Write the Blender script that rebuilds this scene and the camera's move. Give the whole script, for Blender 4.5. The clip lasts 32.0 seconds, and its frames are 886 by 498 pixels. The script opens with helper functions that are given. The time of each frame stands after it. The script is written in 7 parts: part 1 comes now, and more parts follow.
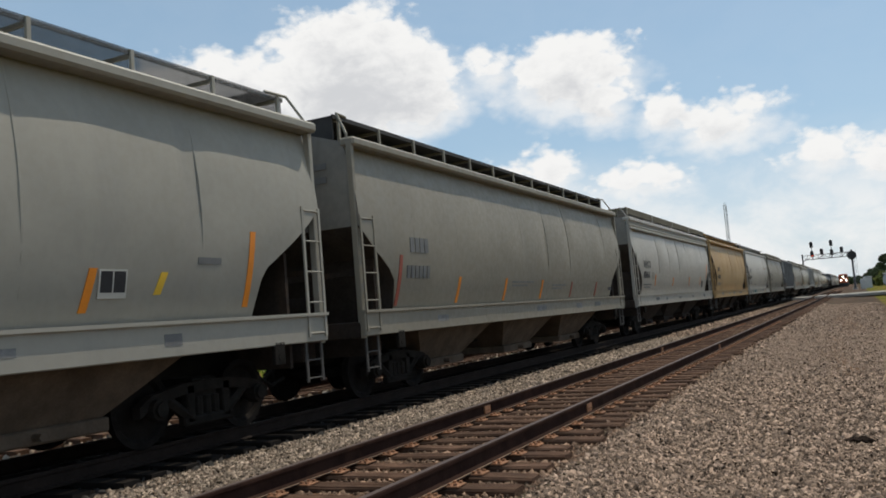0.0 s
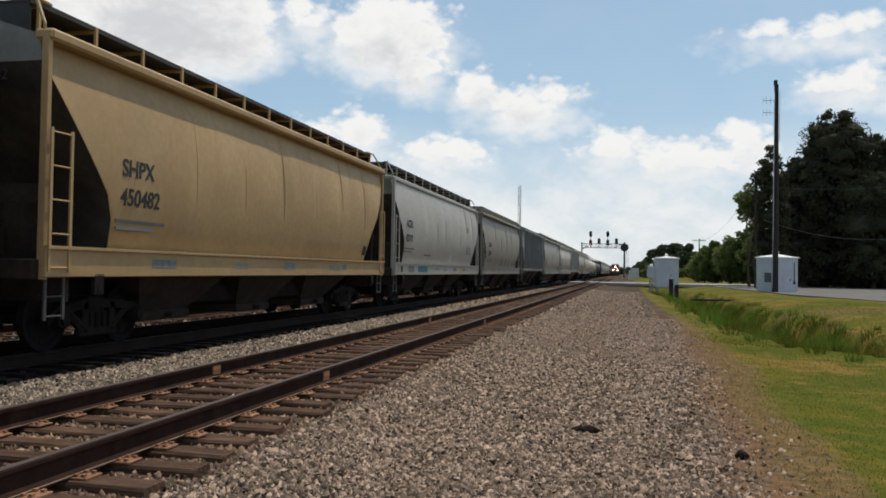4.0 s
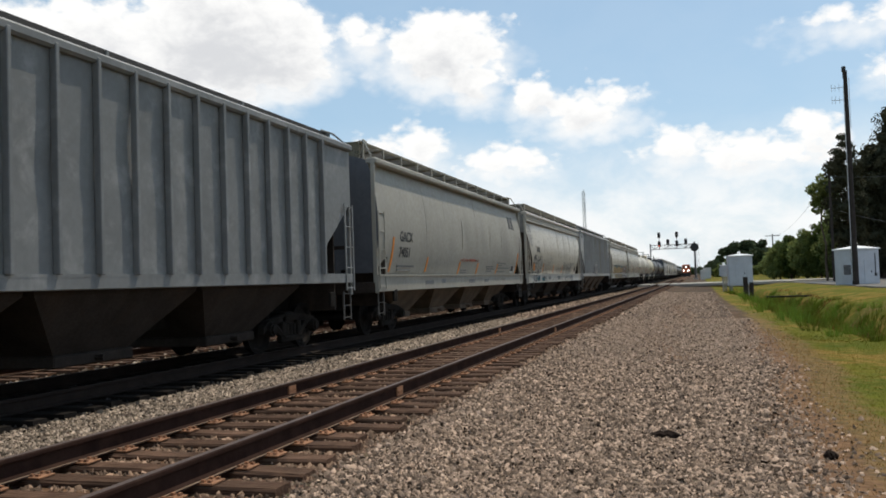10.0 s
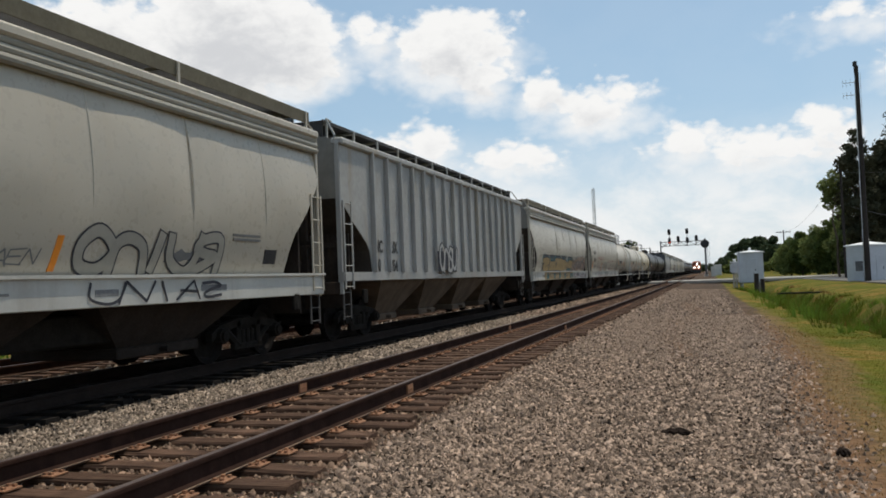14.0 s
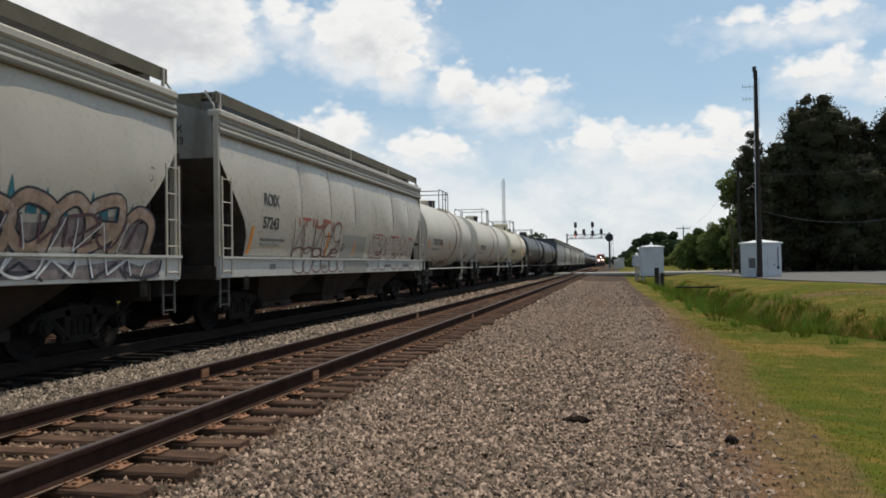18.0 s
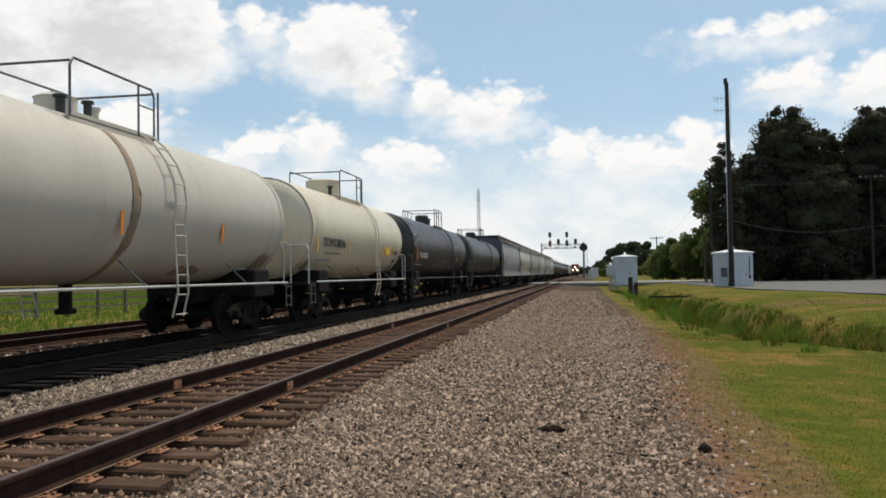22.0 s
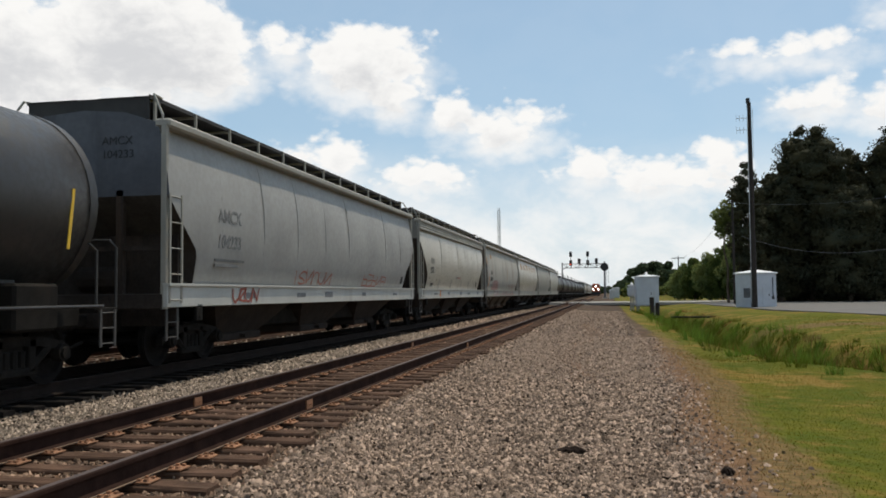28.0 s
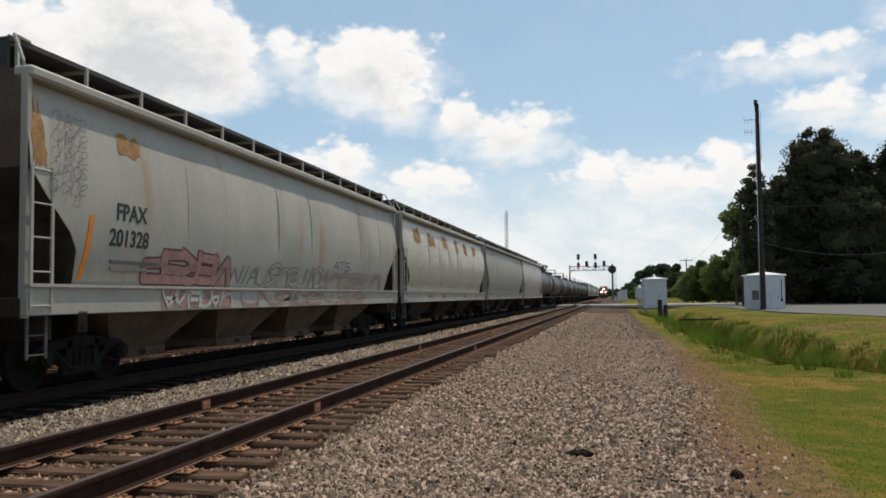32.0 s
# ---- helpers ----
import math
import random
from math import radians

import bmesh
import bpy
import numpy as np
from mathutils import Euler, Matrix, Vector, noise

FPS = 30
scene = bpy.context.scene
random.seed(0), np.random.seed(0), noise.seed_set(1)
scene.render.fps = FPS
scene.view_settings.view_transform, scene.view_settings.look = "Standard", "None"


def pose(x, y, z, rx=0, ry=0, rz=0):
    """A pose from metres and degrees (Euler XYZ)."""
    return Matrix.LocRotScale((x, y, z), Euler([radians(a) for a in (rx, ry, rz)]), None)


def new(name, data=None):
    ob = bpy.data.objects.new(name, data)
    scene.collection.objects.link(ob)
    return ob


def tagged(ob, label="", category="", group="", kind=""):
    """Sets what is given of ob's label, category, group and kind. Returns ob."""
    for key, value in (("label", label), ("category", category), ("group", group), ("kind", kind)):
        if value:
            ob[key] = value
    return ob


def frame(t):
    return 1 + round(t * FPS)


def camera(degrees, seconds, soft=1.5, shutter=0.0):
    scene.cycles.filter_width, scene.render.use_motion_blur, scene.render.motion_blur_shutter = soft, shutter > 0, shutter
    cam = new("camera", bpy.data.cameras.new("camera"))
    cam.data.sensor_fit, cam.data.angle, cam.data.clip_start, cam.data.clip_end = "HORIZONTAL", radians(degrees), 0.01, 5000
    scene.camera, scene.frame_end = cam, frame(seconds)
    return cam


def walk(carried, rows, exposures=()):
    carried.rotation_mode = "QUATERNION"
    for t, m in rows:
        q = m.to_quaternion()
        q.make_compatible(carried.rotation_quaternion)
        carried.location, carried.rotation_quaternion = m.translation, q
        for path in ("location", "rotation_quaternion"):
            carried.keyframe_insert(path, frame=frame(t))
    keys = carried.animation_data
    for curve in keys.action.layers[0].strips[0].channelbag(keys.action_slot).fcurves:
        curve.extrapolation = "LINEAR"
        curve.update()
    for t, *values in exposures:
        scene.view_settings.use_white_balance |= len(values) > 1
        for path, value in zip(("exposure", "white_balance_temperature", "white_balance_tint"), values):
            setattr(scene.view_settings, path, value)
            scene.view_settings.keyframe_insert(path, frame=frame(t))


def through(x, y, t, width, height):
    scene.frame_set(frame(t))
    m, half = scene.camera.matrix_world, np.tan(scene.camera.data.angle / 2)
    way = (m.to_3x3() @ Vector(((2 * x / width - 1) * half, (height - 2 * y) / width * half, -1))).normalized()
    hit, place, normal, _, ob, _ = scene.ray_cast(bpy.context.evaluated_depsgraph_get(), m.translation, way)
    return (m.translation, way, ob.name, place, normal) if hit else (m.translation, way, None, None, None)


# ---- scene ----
import functools
import itertools

# ---------------------------------------------------------------- camera and its path
# heights are metres above the rail tops (z = 0)
cam = camera(55.18, 32.0, soft=1.75)
# seconds, x, y, z, yaw to the left, pitch up, lean to the left
PATH = [
    (0, -0.238, -1.102, 1.250, 25.719, 4.553, -4.721),
    (0.5, -0.195, -0.779, 1.219, 26.591, 5.612, -2.870),
    (1, -0.125, -0.448, 1.221, 27.236, 4.788, -2.162),
    (1.5, 0.068, -0.177, 1.200, 23.402, 3.042, -3.473),
    (2, 0.105, -0.111, 1.228, 14.177, 1.367, -1.628),
    (2.5, 0.000, 0.000, 1.214, 11.123, -1.222, -1.104),
    (3, -0.000, 0.000, 1.214, 10.459, 0.430, -0.538),
    (3.5, 0.000, 0.000, 1.214, 11.427, 1.717, 0.326),
    (5.5, 0.000, 0.000, 1.214, 15.156, 0.352, 0.308),
    (6, -0.000, 0.000, 1.214, 17.471, 1.427, -0.147),
    (6.5, 0.000, 0.000, 1.214, 18.300, 0.293, -1.266),
    (7, 0.000, 0.000, 1.214, 15.808, 0.139, -1.116),
    (7.5, 0.000, 0.000, 1.214, 15.512, 1.267, -1.561),
    (8, 0.000, 0.000, 1.214, 15.639, 1.768, -1.737),
    (8.5, 0.000, 0.000, 1.214, 16.097, 2.143, -1.953),
    (9, 0.000, 0.000, 1.214, 16.281, 2.198, -1.887),
    (9.5, 0.000, 0.000, 1.214, 16.404, 2.198, -1.919),
    (10, 0.000, 0.000, 1.214, 16.687, 2.258, -2.064),
    (10.5, 0.000, 0.000, 1.214, 17.151, 2.148, -2.184),
    (11, 0.000, 0.000, 1.214, 17.771, 2.047, -2.294),
    (11.5, 0.000, 0.000, 1.214, 18.196, 2.160, -2.520),
    (12, 0.000, 0.000, 1.214, 18.199, 2.378, -2.793),
    (12.5, 0.000, 0.000, 1.214, 18.212, 2.335, -2.828),
    (13, 0.000, 0.000, 1.214, 18.021, 2.247, -2.795),
    (13.5, 0.000, 0.000, 1.214, 18.021, 2.176, -2.571),
    (14, 0.000, 0.000, 1.214, 17.342, 2.139, -2.296),
    (14.5, 0.000, 0.000, 1.214, 16.920, 2.209, -2.096),
    (15, 0.000, 0.000, 1.214, 14.608, 0.602, -0.858),
    (15.5, 0.000, 0.000, 1.214, 12.100, 0.592, -0.768),
    (17.5, 0.000, 0.000, 1.214, 11.203, 1.023, -0.941),
    (18, 0.000, 0.000, 1.214, 11.276, 1.128, -0.892),
    (18.5, 0.000, 0.000, 1.214, 9.853, 0.775, 0.070),
    (19, 0.000, -0.000, 1.214, 8.543, 1.030, -0.043),
    (19.5, 0.000, 0.000, 1.214, 9.522, 0.716, -0.872),
    (20, 0.000, 0.000, 1.214, 9.330, 0.972, -0.875),
    (20.5, 0.000, 0.000, 1.214, 9.496, 0.957, -0.911),
    (21, 0.000, 0.000, 1.214, 9.543, 0.857, -0.930),
    (21.5, 0.000, 0.000, 1.214, 9.572, 1.323, -0.979),
    (22, 0.000, 0.000, 1.214, 9.578, 1.769, -0.981),
    (22.5, 0.000, -0.000, 1.214, 9.519, 2.160, -1.040),
    (23, 0.000, 0.000, 1.214, 9.611, 2.260, -1.085),
    (23.5, 0.000, 0.000, 1.214, 9.775, 2.307, -1.055),
    (24, -0.000, -0.000, 1.214, 9.689, 2.376, -0.860),
    (24.5, 0.000, -0.000, 1.214, 9.595, 2.556, -0.815),
    (25, -0.000, -0.000, 1.214, 9.595, 2.482, -0.761),
    (25.5, -0.000, -0.000, 1.214, 9.943, 2.592, -0.688),
    (27.5, -0.000, -0.000, 1.214, 10.760, 3.021, -0.720),
    (28, -0.000, -0.000, 1.214, 10.933, 3.064, -0.647),
    (28.5, -0.000, -0.000, 1.214, 11.325, 2.823, -0.564),
    (29, -0.000, -0.000, 1.214, 11.495, 2.839, -0.573),
    (29.5, -0.000, -0.000, 1.214, 11.524, 2.965, -0.682),
    (30, -0.000, -0.000, 1.214, 11.640, 3.149, -0.704),
    (30.5, -0.000, -0.000, 1.214, 11.703, 3.221, -0.744),
    (31, -0.000, -0.000, 1.214, 11.675, 3.309, -0.645),
    (31.5, -0.000, -0.000, 1.214, 11.512, 3.301, -0.593),
    (32, -0.000, -0.000, 1.214, 11.431, 3.260, -0.743)]
walk(cam, [(t, pose(x, y, z, 90 + pitch, 0, yaw) @ pose(0, 0, 0, 0, 0, lean)) for t, x, y, z, yaw, pitch, lean in PATH],
     exposures=[(t, stops, 6530 if t < 21 else 6600, 10) for t, stops in ((0, -0.06), (1, -0.04), (2, -0.12), (3, -0.08), (6, -0.08), (9, -0.08), (10, 0.10), (11, -0.10), (12, -0.10), (13, -0.08), (14, -0.04), (15, -0.24), (15.5, -0.24), (17.5, -0.08),
                (18, -0.09), (19, -0.10), (20, -0.09), (22, 0.03), (24, 0.02), (28, 0.0), (32, 0.0))])

# ---------------------------------------------------------------- sun, sky and clouds
SUN_EL, SUN_AZ = 62.0, 24.0      # degrees above the horizon; from +y towards +x
sun_way = Vector((math.sin(radians(SUN_AZ)) * math.cos(radians(SUN_EL)), math.cos(radians(SUN_AZ)) * math.cos(radians(SUN_EL)), math.sin(radians(SUN_EL))))
sun = new("sun", bpy.data.lights.new("sun", "SUN"))
sun.data.energy, sun.data.angle, sun.data.color = 3.25, radians(0.53), (1.0, 0.91, 0.75)
sun.matrix_basis = sun_way.to_track_quat("Z", "Y").to_matrix().to_4x4()
scene.view_settings.exposure = 0.0


class Nodes:
    """Short-hand for building a node tree."""

    def __init__(self, tree):
        self.tree = tree
        tree.nodes.clear()

    def add(self, kind, **settings):
        node = self.tree.nodes.new(kind)
        for key, value in settings.items():
            if key == "operation":
                node.operation = value
            elif key == "use_clamp":
                node.use_clamp = value
            elif key == "interpolation_type":
                node.interpolation_type = value
            elif key == "data_type":
                node.data_type = value
            elif key == "blend_type":
                node.blend_type = value
            elif key == "sky_type":
                node.sky_type = value
            elif key == "sun_disc":
                node.sun_disc = value
            elif key == "attribute_name":
                node.attribute_name = value
        return node

    def put(self, value, socket):
        if isinstance(value, bpy.types.NodeSocket):
            self.tree.links.new(value, socket)
        elif isinstance(value, (tuple, list)) and len(value) == 3 and socket.type == "RGBA":
            socket.default_value = (*value, 1)
        elif value is not None:
            socket.default_value = value

    def math(self, op, a, b=None, c=None, clamp=False):
        node = self.add("ShaderNodeMath", operation=op, use_clamp=clamp)
        for value, socket in zip((a, b, c), node.inputs):
            self.put(value, socket)
        return node.outputs[0]

    def noise(self, vector, scale, detail=4.0, rough=0.55, warp=0.0):
        node = self.add("ShaderNodeTexNoise")
        self.put(vector, node.inputs["Vector"])
        self.put(scale, node.inputs["Scale"])
        self.put(detail, node.inputs["Detail"])
        self.put(rough, node.inputs["Roughness"])
        self.put(warp, node.inputs["Distortion"])
        return node.outputs["Fac"]

    def ramp(self, value, lo, hi, a=0.0, b=1.0, smooth=True):
        node = self.add("ShaderNodeMapRange", interpolation_type="SMOOTHSTEP" if smooth else "LINEAR")
        for v, key in ((value, "Value"), (lo, "From Min"), (hi, "From Max"), (a, "To Min"), (b, "To Max")):
            self.put(v, node.inputs[key])
        return node.outputs[0]

    def mix(self, fac, a, b, blend="MIX"):
        node = self.add("ShaderNodeMix", data_type="RGBA", blend_type=blend)
        self.put(fac, node.inputs[0])
        self.put(a, node.inputs[6])
        self.put(b, node.inputs[7])
        return node.outputs[2]

    def scaled(self, vector, x, y, z):
        node = self.add("ShaderNodeMapping")
        self.put(vector, node.inputs["Vector"])
        node.inputs["Scale"].default_value = (x, y, z)
        return node.outputs[0]


world = bpy.data.worlds.new("sky")
scene.world = world
world.use_nodes = True
n = Nodes(world.node_tree)
sky = n.add("ShaderNodeTexSky", sky_type="NISHITA", sun_disc=False)
sky.sun_elevation, sky.sun_rotation = radians(SUN_EL), radians(SUN_AZ)
sky.altitude, sky.air_density, sky.dust_density, sky.ozone_density = 50, 1.0, 0.9, 1.4
coords = n.add("ShaderNodeTexCoord").outputs["Generated"]
xyz = n.add("ShaderNodeSeparateXYZ")
n.put(coords, xyz.inputs[0])
azimuth = n.math("MULTIPLY", n.math("ARCTAN2", xyz.outputs[0], xyz.outputs[1]), 57.296)
height = n.math("MULTIPLY", n.math("ARCSINE", xyz.outputs[2]), 57.296)
plane = n.add("ShaderNodeCombineXYZ")
n.put(azimuth, plane.inputs[0])
n.put(n.math("MULTIPLY", height, 1.5), plane.inputs[1])
plane2 = n.add("ShaderNodeVectorMath", operation="ADD")
n.put(plane.outputs[0], plane2.inputs[0])
plane2.inputs[1].default_value = (37.0, 11.0, 5.0)
# cumulus heaps: azimuth, elevation, half width, height above and below, all in degrees
CLOUDS = [(-39.0, 14.5, 9.0, 4.2, 4.5), (-31.0, 16.0, 7.5, 5.5, 4.0), (-27.0, 15.2, 4.4, 4.0, 2.6), (-30.0, 10.2, 3.5, 1.6, 2.0),
          (-16.4, 15.6, 5.2, 2.6, 2.7), (-21.0, 16.4, 3.0, 1.5, 1.3), (-14.2, 13.6, 2.2, 1.8, 1.8),
          (-10.2, 12.4, 2.2, 1.5, 1.8), (-6.6, 11.2, 4.2, 1.9, 1.8), (-22.6, 8.7, 3.0, 1.3, 1.8), (-18.2, 9.4, 2.7, 1.7, 2.2), (-12.6, 8.2, 4.2, 1.2, 1.8),
          (-1.0, 8.3, 2.8, 1.6, 1.8), (3.6, 7.6, 5.2, 1.5, 2.0), (7.6, 8.6, 2.0, 1.9, 2.4),
          (9.0, 15.1, 2.8, 0.9, 0.8), (13.0, 15.0, 3.6, 1.2, 1.0), (13.6, 11.9, 3.6, 1.5, 1.4), (18.4, 11.4, 4.6, 1.9, 1.8), (18.8, 17.2, 2.6, 1.2, 1.0), (27.0, 11.0, 6.0, 2.5, 2.0), (-57.0, 12.0, 7.0, 3.5, 3.0)]


def heap_field(az, el):
    """Degrees inside the outline of the nearest heap; negative outside."""
    total = None
    for a, e, w, up, down in CLOUDS:
        dx = n.math("MULTIPLY", n.math("SUBTRACT", az, a), 1 / w)
        dz = n.math("SUBTRACT", el, e)
        dy = n.math("MAXIMUM", n.math("MULTIPLY", dz, 1 / up), n.math("MULTIPLY", dz, -1 / down))
        r = n.math("SQRT", n.math("ADD", n.math("MULTIPLY", dx, dx), n.math("MULTIPLY", dy, dy)))
        d = n.math("MULTIPLY", n.math("SUBTRACT", 1.0, r), 0.5 * (up + down))
        total = d if total is None else n.math("SMOOTH_MAX", total, d, 0.5)
    return total


def puffs(vector, scale):
    """Round cauliflower lobes."""
    node = n.add("ShaderNodeTexVoronoi")
    n.put(vector, node.inputs["Vector"])
    node.inputs["Scale"].default_value = scale
    return n.math("SUBTRACT", 0.5, node.outputs["Distance"])


swirl = n.add("ShaderNodeVectorMath", operation="ADD")
curl = n.add("ShaderNodeTexNoise")
n.put(plane.outputs[0], curl.inputs["Vector"])
curl.inputs["Scale"].default_value, curl.inputs["Detail"].default_value = 0.8, 4.0
n.put(plane.outputs[0], swirl.inputs[0])
n.put(curl.outputs["Color"], swirl.inputs[1])
rough_edge = n.math("ADD", n.math("MULTIPLY", puffs(swirl.outputs[0], 0.42), 1.3), n.math("MULTIPLY", puffs(swirl.outputs[0], 1.1), 0.7))
rough_edge = n.math("ADD", rough_edge, n.math("MULTIPLY", n.math("SUBTRACT", n.noise(plane.outputs[0], 0.55, 7.0, 0.6), 0.5), 2.4))
field = n.math("ADD", heap_field(azimuth, height), rough_edge)
above = n.math("ADD", heap_field(azimuth, n.math("ADD", height, 0.9)), n.math("MULTIPLY", rough_edge, 0.7))
cover = n.ramp(field, -0.1, 1.0)
cover = n.math("MAXIMUM", cover, n.ramp(above, -0.9, 1.5, 0.0, 0.88))
# more cumulus of the same kind all round and overhead, outside the stretch above
wide = n.ramp(n.noise(coords, 3.2, 7.0, 0.6, 0.3), 0.53, 0.67)
away = n.math("MAXIMUM", n.ramp(n.math("ABSOLUTE", n.math("ADD", azimuth, 14.0)), 42.0, 60.0), n.ramp(height, 22.0, 30.0))
cover = n.math("MAXIMUM", cover, n.math("MULTIPLY", wide, away))
veil = n.ramp(height, 11.0, 4.0, 0.05, 0.84)
veil = n.math("MULTIPLY", veil, n.ramp(n.noise(plane.outputs[0], 0.16, 7.0, 0.6, 0.3), 0.34, 0.60, 0.45, 1.0))
cover = n.math("MAXIMUM", cover, veil)
body = n.ramp(n.math("ADD", above, n.math("MULTIPLY", n.math("SUBTRACT", n.noise(plane2.outputs[0], 0.5, 7.0, 0.62, 0.3), 0.5), 5.0)), 0.4, 4.2)
body = n.math("MULTIPLY", body, n.ramp(height, 5.0, 11.0, 0.35, 1.0))
cloud_colour = n.mix(body, (1.0, 1.0, 0.99), (0.70, 0.715, 0.74))
sky_bg, cloud_bg, both, out = n.add("ShaderNodeBackground"), n.add("ShaderNodeBackground"), n.add("ShaderNodeMixShader"), n.add("ShaderNodeOutputWorld")
hazed = n.mix(n.ramp(height, 30.0, 0.0, 0.40, 0.60), sky.outputs[0], (4.6, 7.1, 9.2))
n.put(hazed, sky_bg.inputs[0])
sky_bg.inputs[1].default_value = 0.094
n.put(cloud_colour, cloud_bg.inputs[0])
cloud_bg.inputs[1].default_value = 0.95
n.put(cover, both.inputs[0])
n.put(sky_bg.outputs[0], both.inputs[1])
n.put(cloud_bg.outputs[0], both.inputs[2])
n.put(both.outputs[0], out.inputs[0])

# ---------------------------------------------------------------- materials


def surface(name, colour, rough=0.7, metal=0.0, vary=0.25, scale=3.0, grain=60.0, bump=0.15, bump_size=0.01, stain=None, stain_amount=0.0, stain_scale=1.2,
            streak=False, per_object=0.0, per_island=0.0, spec=0.4, fibre=None):
    """A painted or natural surface: two scales of variation, optional stains or streaks, and fine relief."""
    m = bpy.data.materials.new(name)
    m.use_nodes = True
    k = Nodes(m.node_tree)
    shader, out = k.add("ShaderNodeBsdfPrincipled"), k.add("ShaderNodeOutputMaterial")
    here = k.add("ShaderNodeTexCoord").outputs["Object"]
    info = k.add("ShaderNodeObjectInfo")
    shift = k.add("ShaderNodeVectorMath", operation="ADD")
    k.put(here, shift.inputs[0])
    seed = k.add("ShaderNodeCombineXYZ")
    k.put(k.math("MULTIPLY", info.outputs["Random"], 40.0), seed.inputs[0])
    k.put(k.math("MULTIPLY", info.outputs["Random"], 17.0), seed.inputs[2])
    k.put(seed.outputs[0], shift.inputs[1])
    here = shift.outputs[0]
    big = k.noise(here, scale, 5.0, 0.6)
    small = k.noise(k.scaled(here, *fibre) if fibre else here, grain, 3.0, 0.6)
    base = k.mix(k.ramp(big, 0.3, 0.7), tuple(c * (1 - vary) for c in colour), tuple(min(1, c * (1 + vary * 0.6)) for c in colour))
    base = k.mix(k.math("MULTIPLY", k.ramp(small, 0.35, 0.65), vary * 0.7), base, tuple(c * 0.55 for c in colour))
    if stain:
        spot = k.scaled(here, 1.0, 1.0, 0.12) if streak else here
        amount = k.math("MULTIPLY", k.ramp(k.noise(spot, stain_scale, 6.0, 0.65, 0.3), 0.5, 0.72), stain_amount)
        base = k.mix(amount, base, stain)
    if per_object:
        base = k.mix(k.math("MULTIPLY", info.outputs["Random"], per_object), base, tuple(c * 0.35 for c in colour))
    if per_island:
        island = k.add("ShaderNodeNewGeometry").outputs["Random Per Island"]
        tone = k.add("ShaderNodeValToRGB")
        k.put(island, tone.inputs[0])
        tone.color_ramp.elements[0].color = (*(c * (1 - per_island) for c in colour), 1)
        tone.color_ramp.elements[1].color = (*(min(1, c * (1 + 1.5 * per_island)) for c in colour), 1)
        tone.color_ramp.elements[1].position = 1.0
        middle = tone.color_ramp.elements.new(0.7)
        middle.color = (*(c * 1.1 for c in colour), 1)
        base = k.mix(0.8, base, tone.outputs[0])
    k.put(base, shader.inputs["Base Color"])
    k.put(k.ramp(small, 0.3, 0.7, max(0.05, rough - 0.1), min(1.0, rough + 0.1)), shader.inputs["Roughness"])
    shader.inputs["Metallic"].default_value = metal
    shader.inputs["Specular IOR Level"].default_value = spec
    if bump:
        relief = k.add("ShaderNodeBump")
        relief.inputs["Strength"].default_value, relief.inputs["Distance"].default_value = bump, bump_size
        k.put(k.math("ADD", k.math("MULTIPLY", big, 0.6), small), relief.inputs["Height"])
        k.put(relief.outputs[0], shader.inputs["Normal"])
    k.put(shader.outputs[0], out.inputs[0])
    return m


def glow(name, colour, power):
    m = bpy.data.materials.new(name)
    m.use_nodes = True
    k = Nodes(m.node_tree)
    e, out = k.add("ShaderNodeEmission"), k.add("ShaderNodeOutputMaterial")
    k.put(colour, e.inputs[0])
    e.inputs[1].default_value = power
    k.put(e.outputs[0], out.inputs[0])
    return m


def leafy(name, colour, vary=0.45, through=0.25, worn=None):
    """Leaves and blades: colour by island, some light through them."""
    m = bpy.data.materials.new(name)
    m.use_nodes = True
    k = Nodes(m.node_tree)
    shader, thin, add, out = k.add("ShaderNodeBsdfPrincipled"), k.add("ShaderNodeBsdfTranslucent"), k.add("ShaderNodeMixShader"), k.add("ShaderNodeOutputMaterial")
    island = k.add("ShaderNodeNewGeometry").outputs["Random Per Island"]
    tone = k.mix(island, tuple(c * (1 - vary) for c in colour), tuple(c * (1 + vary) for c in colour))
    place = k.add("ShaderNodeTexCoord").outputs["Object"]
    tone = k.mix(k.math("MULTIPLY", k.ramp(k.noise(place, 0.5, 4.0), 0.35, 0.65), 0.5), tone, (colour[0] * 1.5, colour[1] * 1.15, colour[2] * 0.8))
    if worn:
        spots = k.math("ADD", k.noise(place, 0.30, 5.0, 0.65), k.math("MULTIPLY", k.noise(place, 2.4, 4.0, 0.6), 0.35))
        tone = k.mix(k.ramp(spots, 0.64, 0.82, 0.0, 0.75), tone, worn)
    k.put(tone, shader.inputs["Base Color"])
    shader.inputs["Roughness"].default_value = 0.8
    shader.inputs["Specular IOR Level"].default_value = 0.06
    k.put(tone, thin.inputs[0])
    add.inputs[0].default_value = through
    k.put(shader.outputs[0], add.inputs[1])
    k.put(thin.outputs[0], add.inputs[2])
    k.put(add.outputs[0], out.inputs[0])
    return m


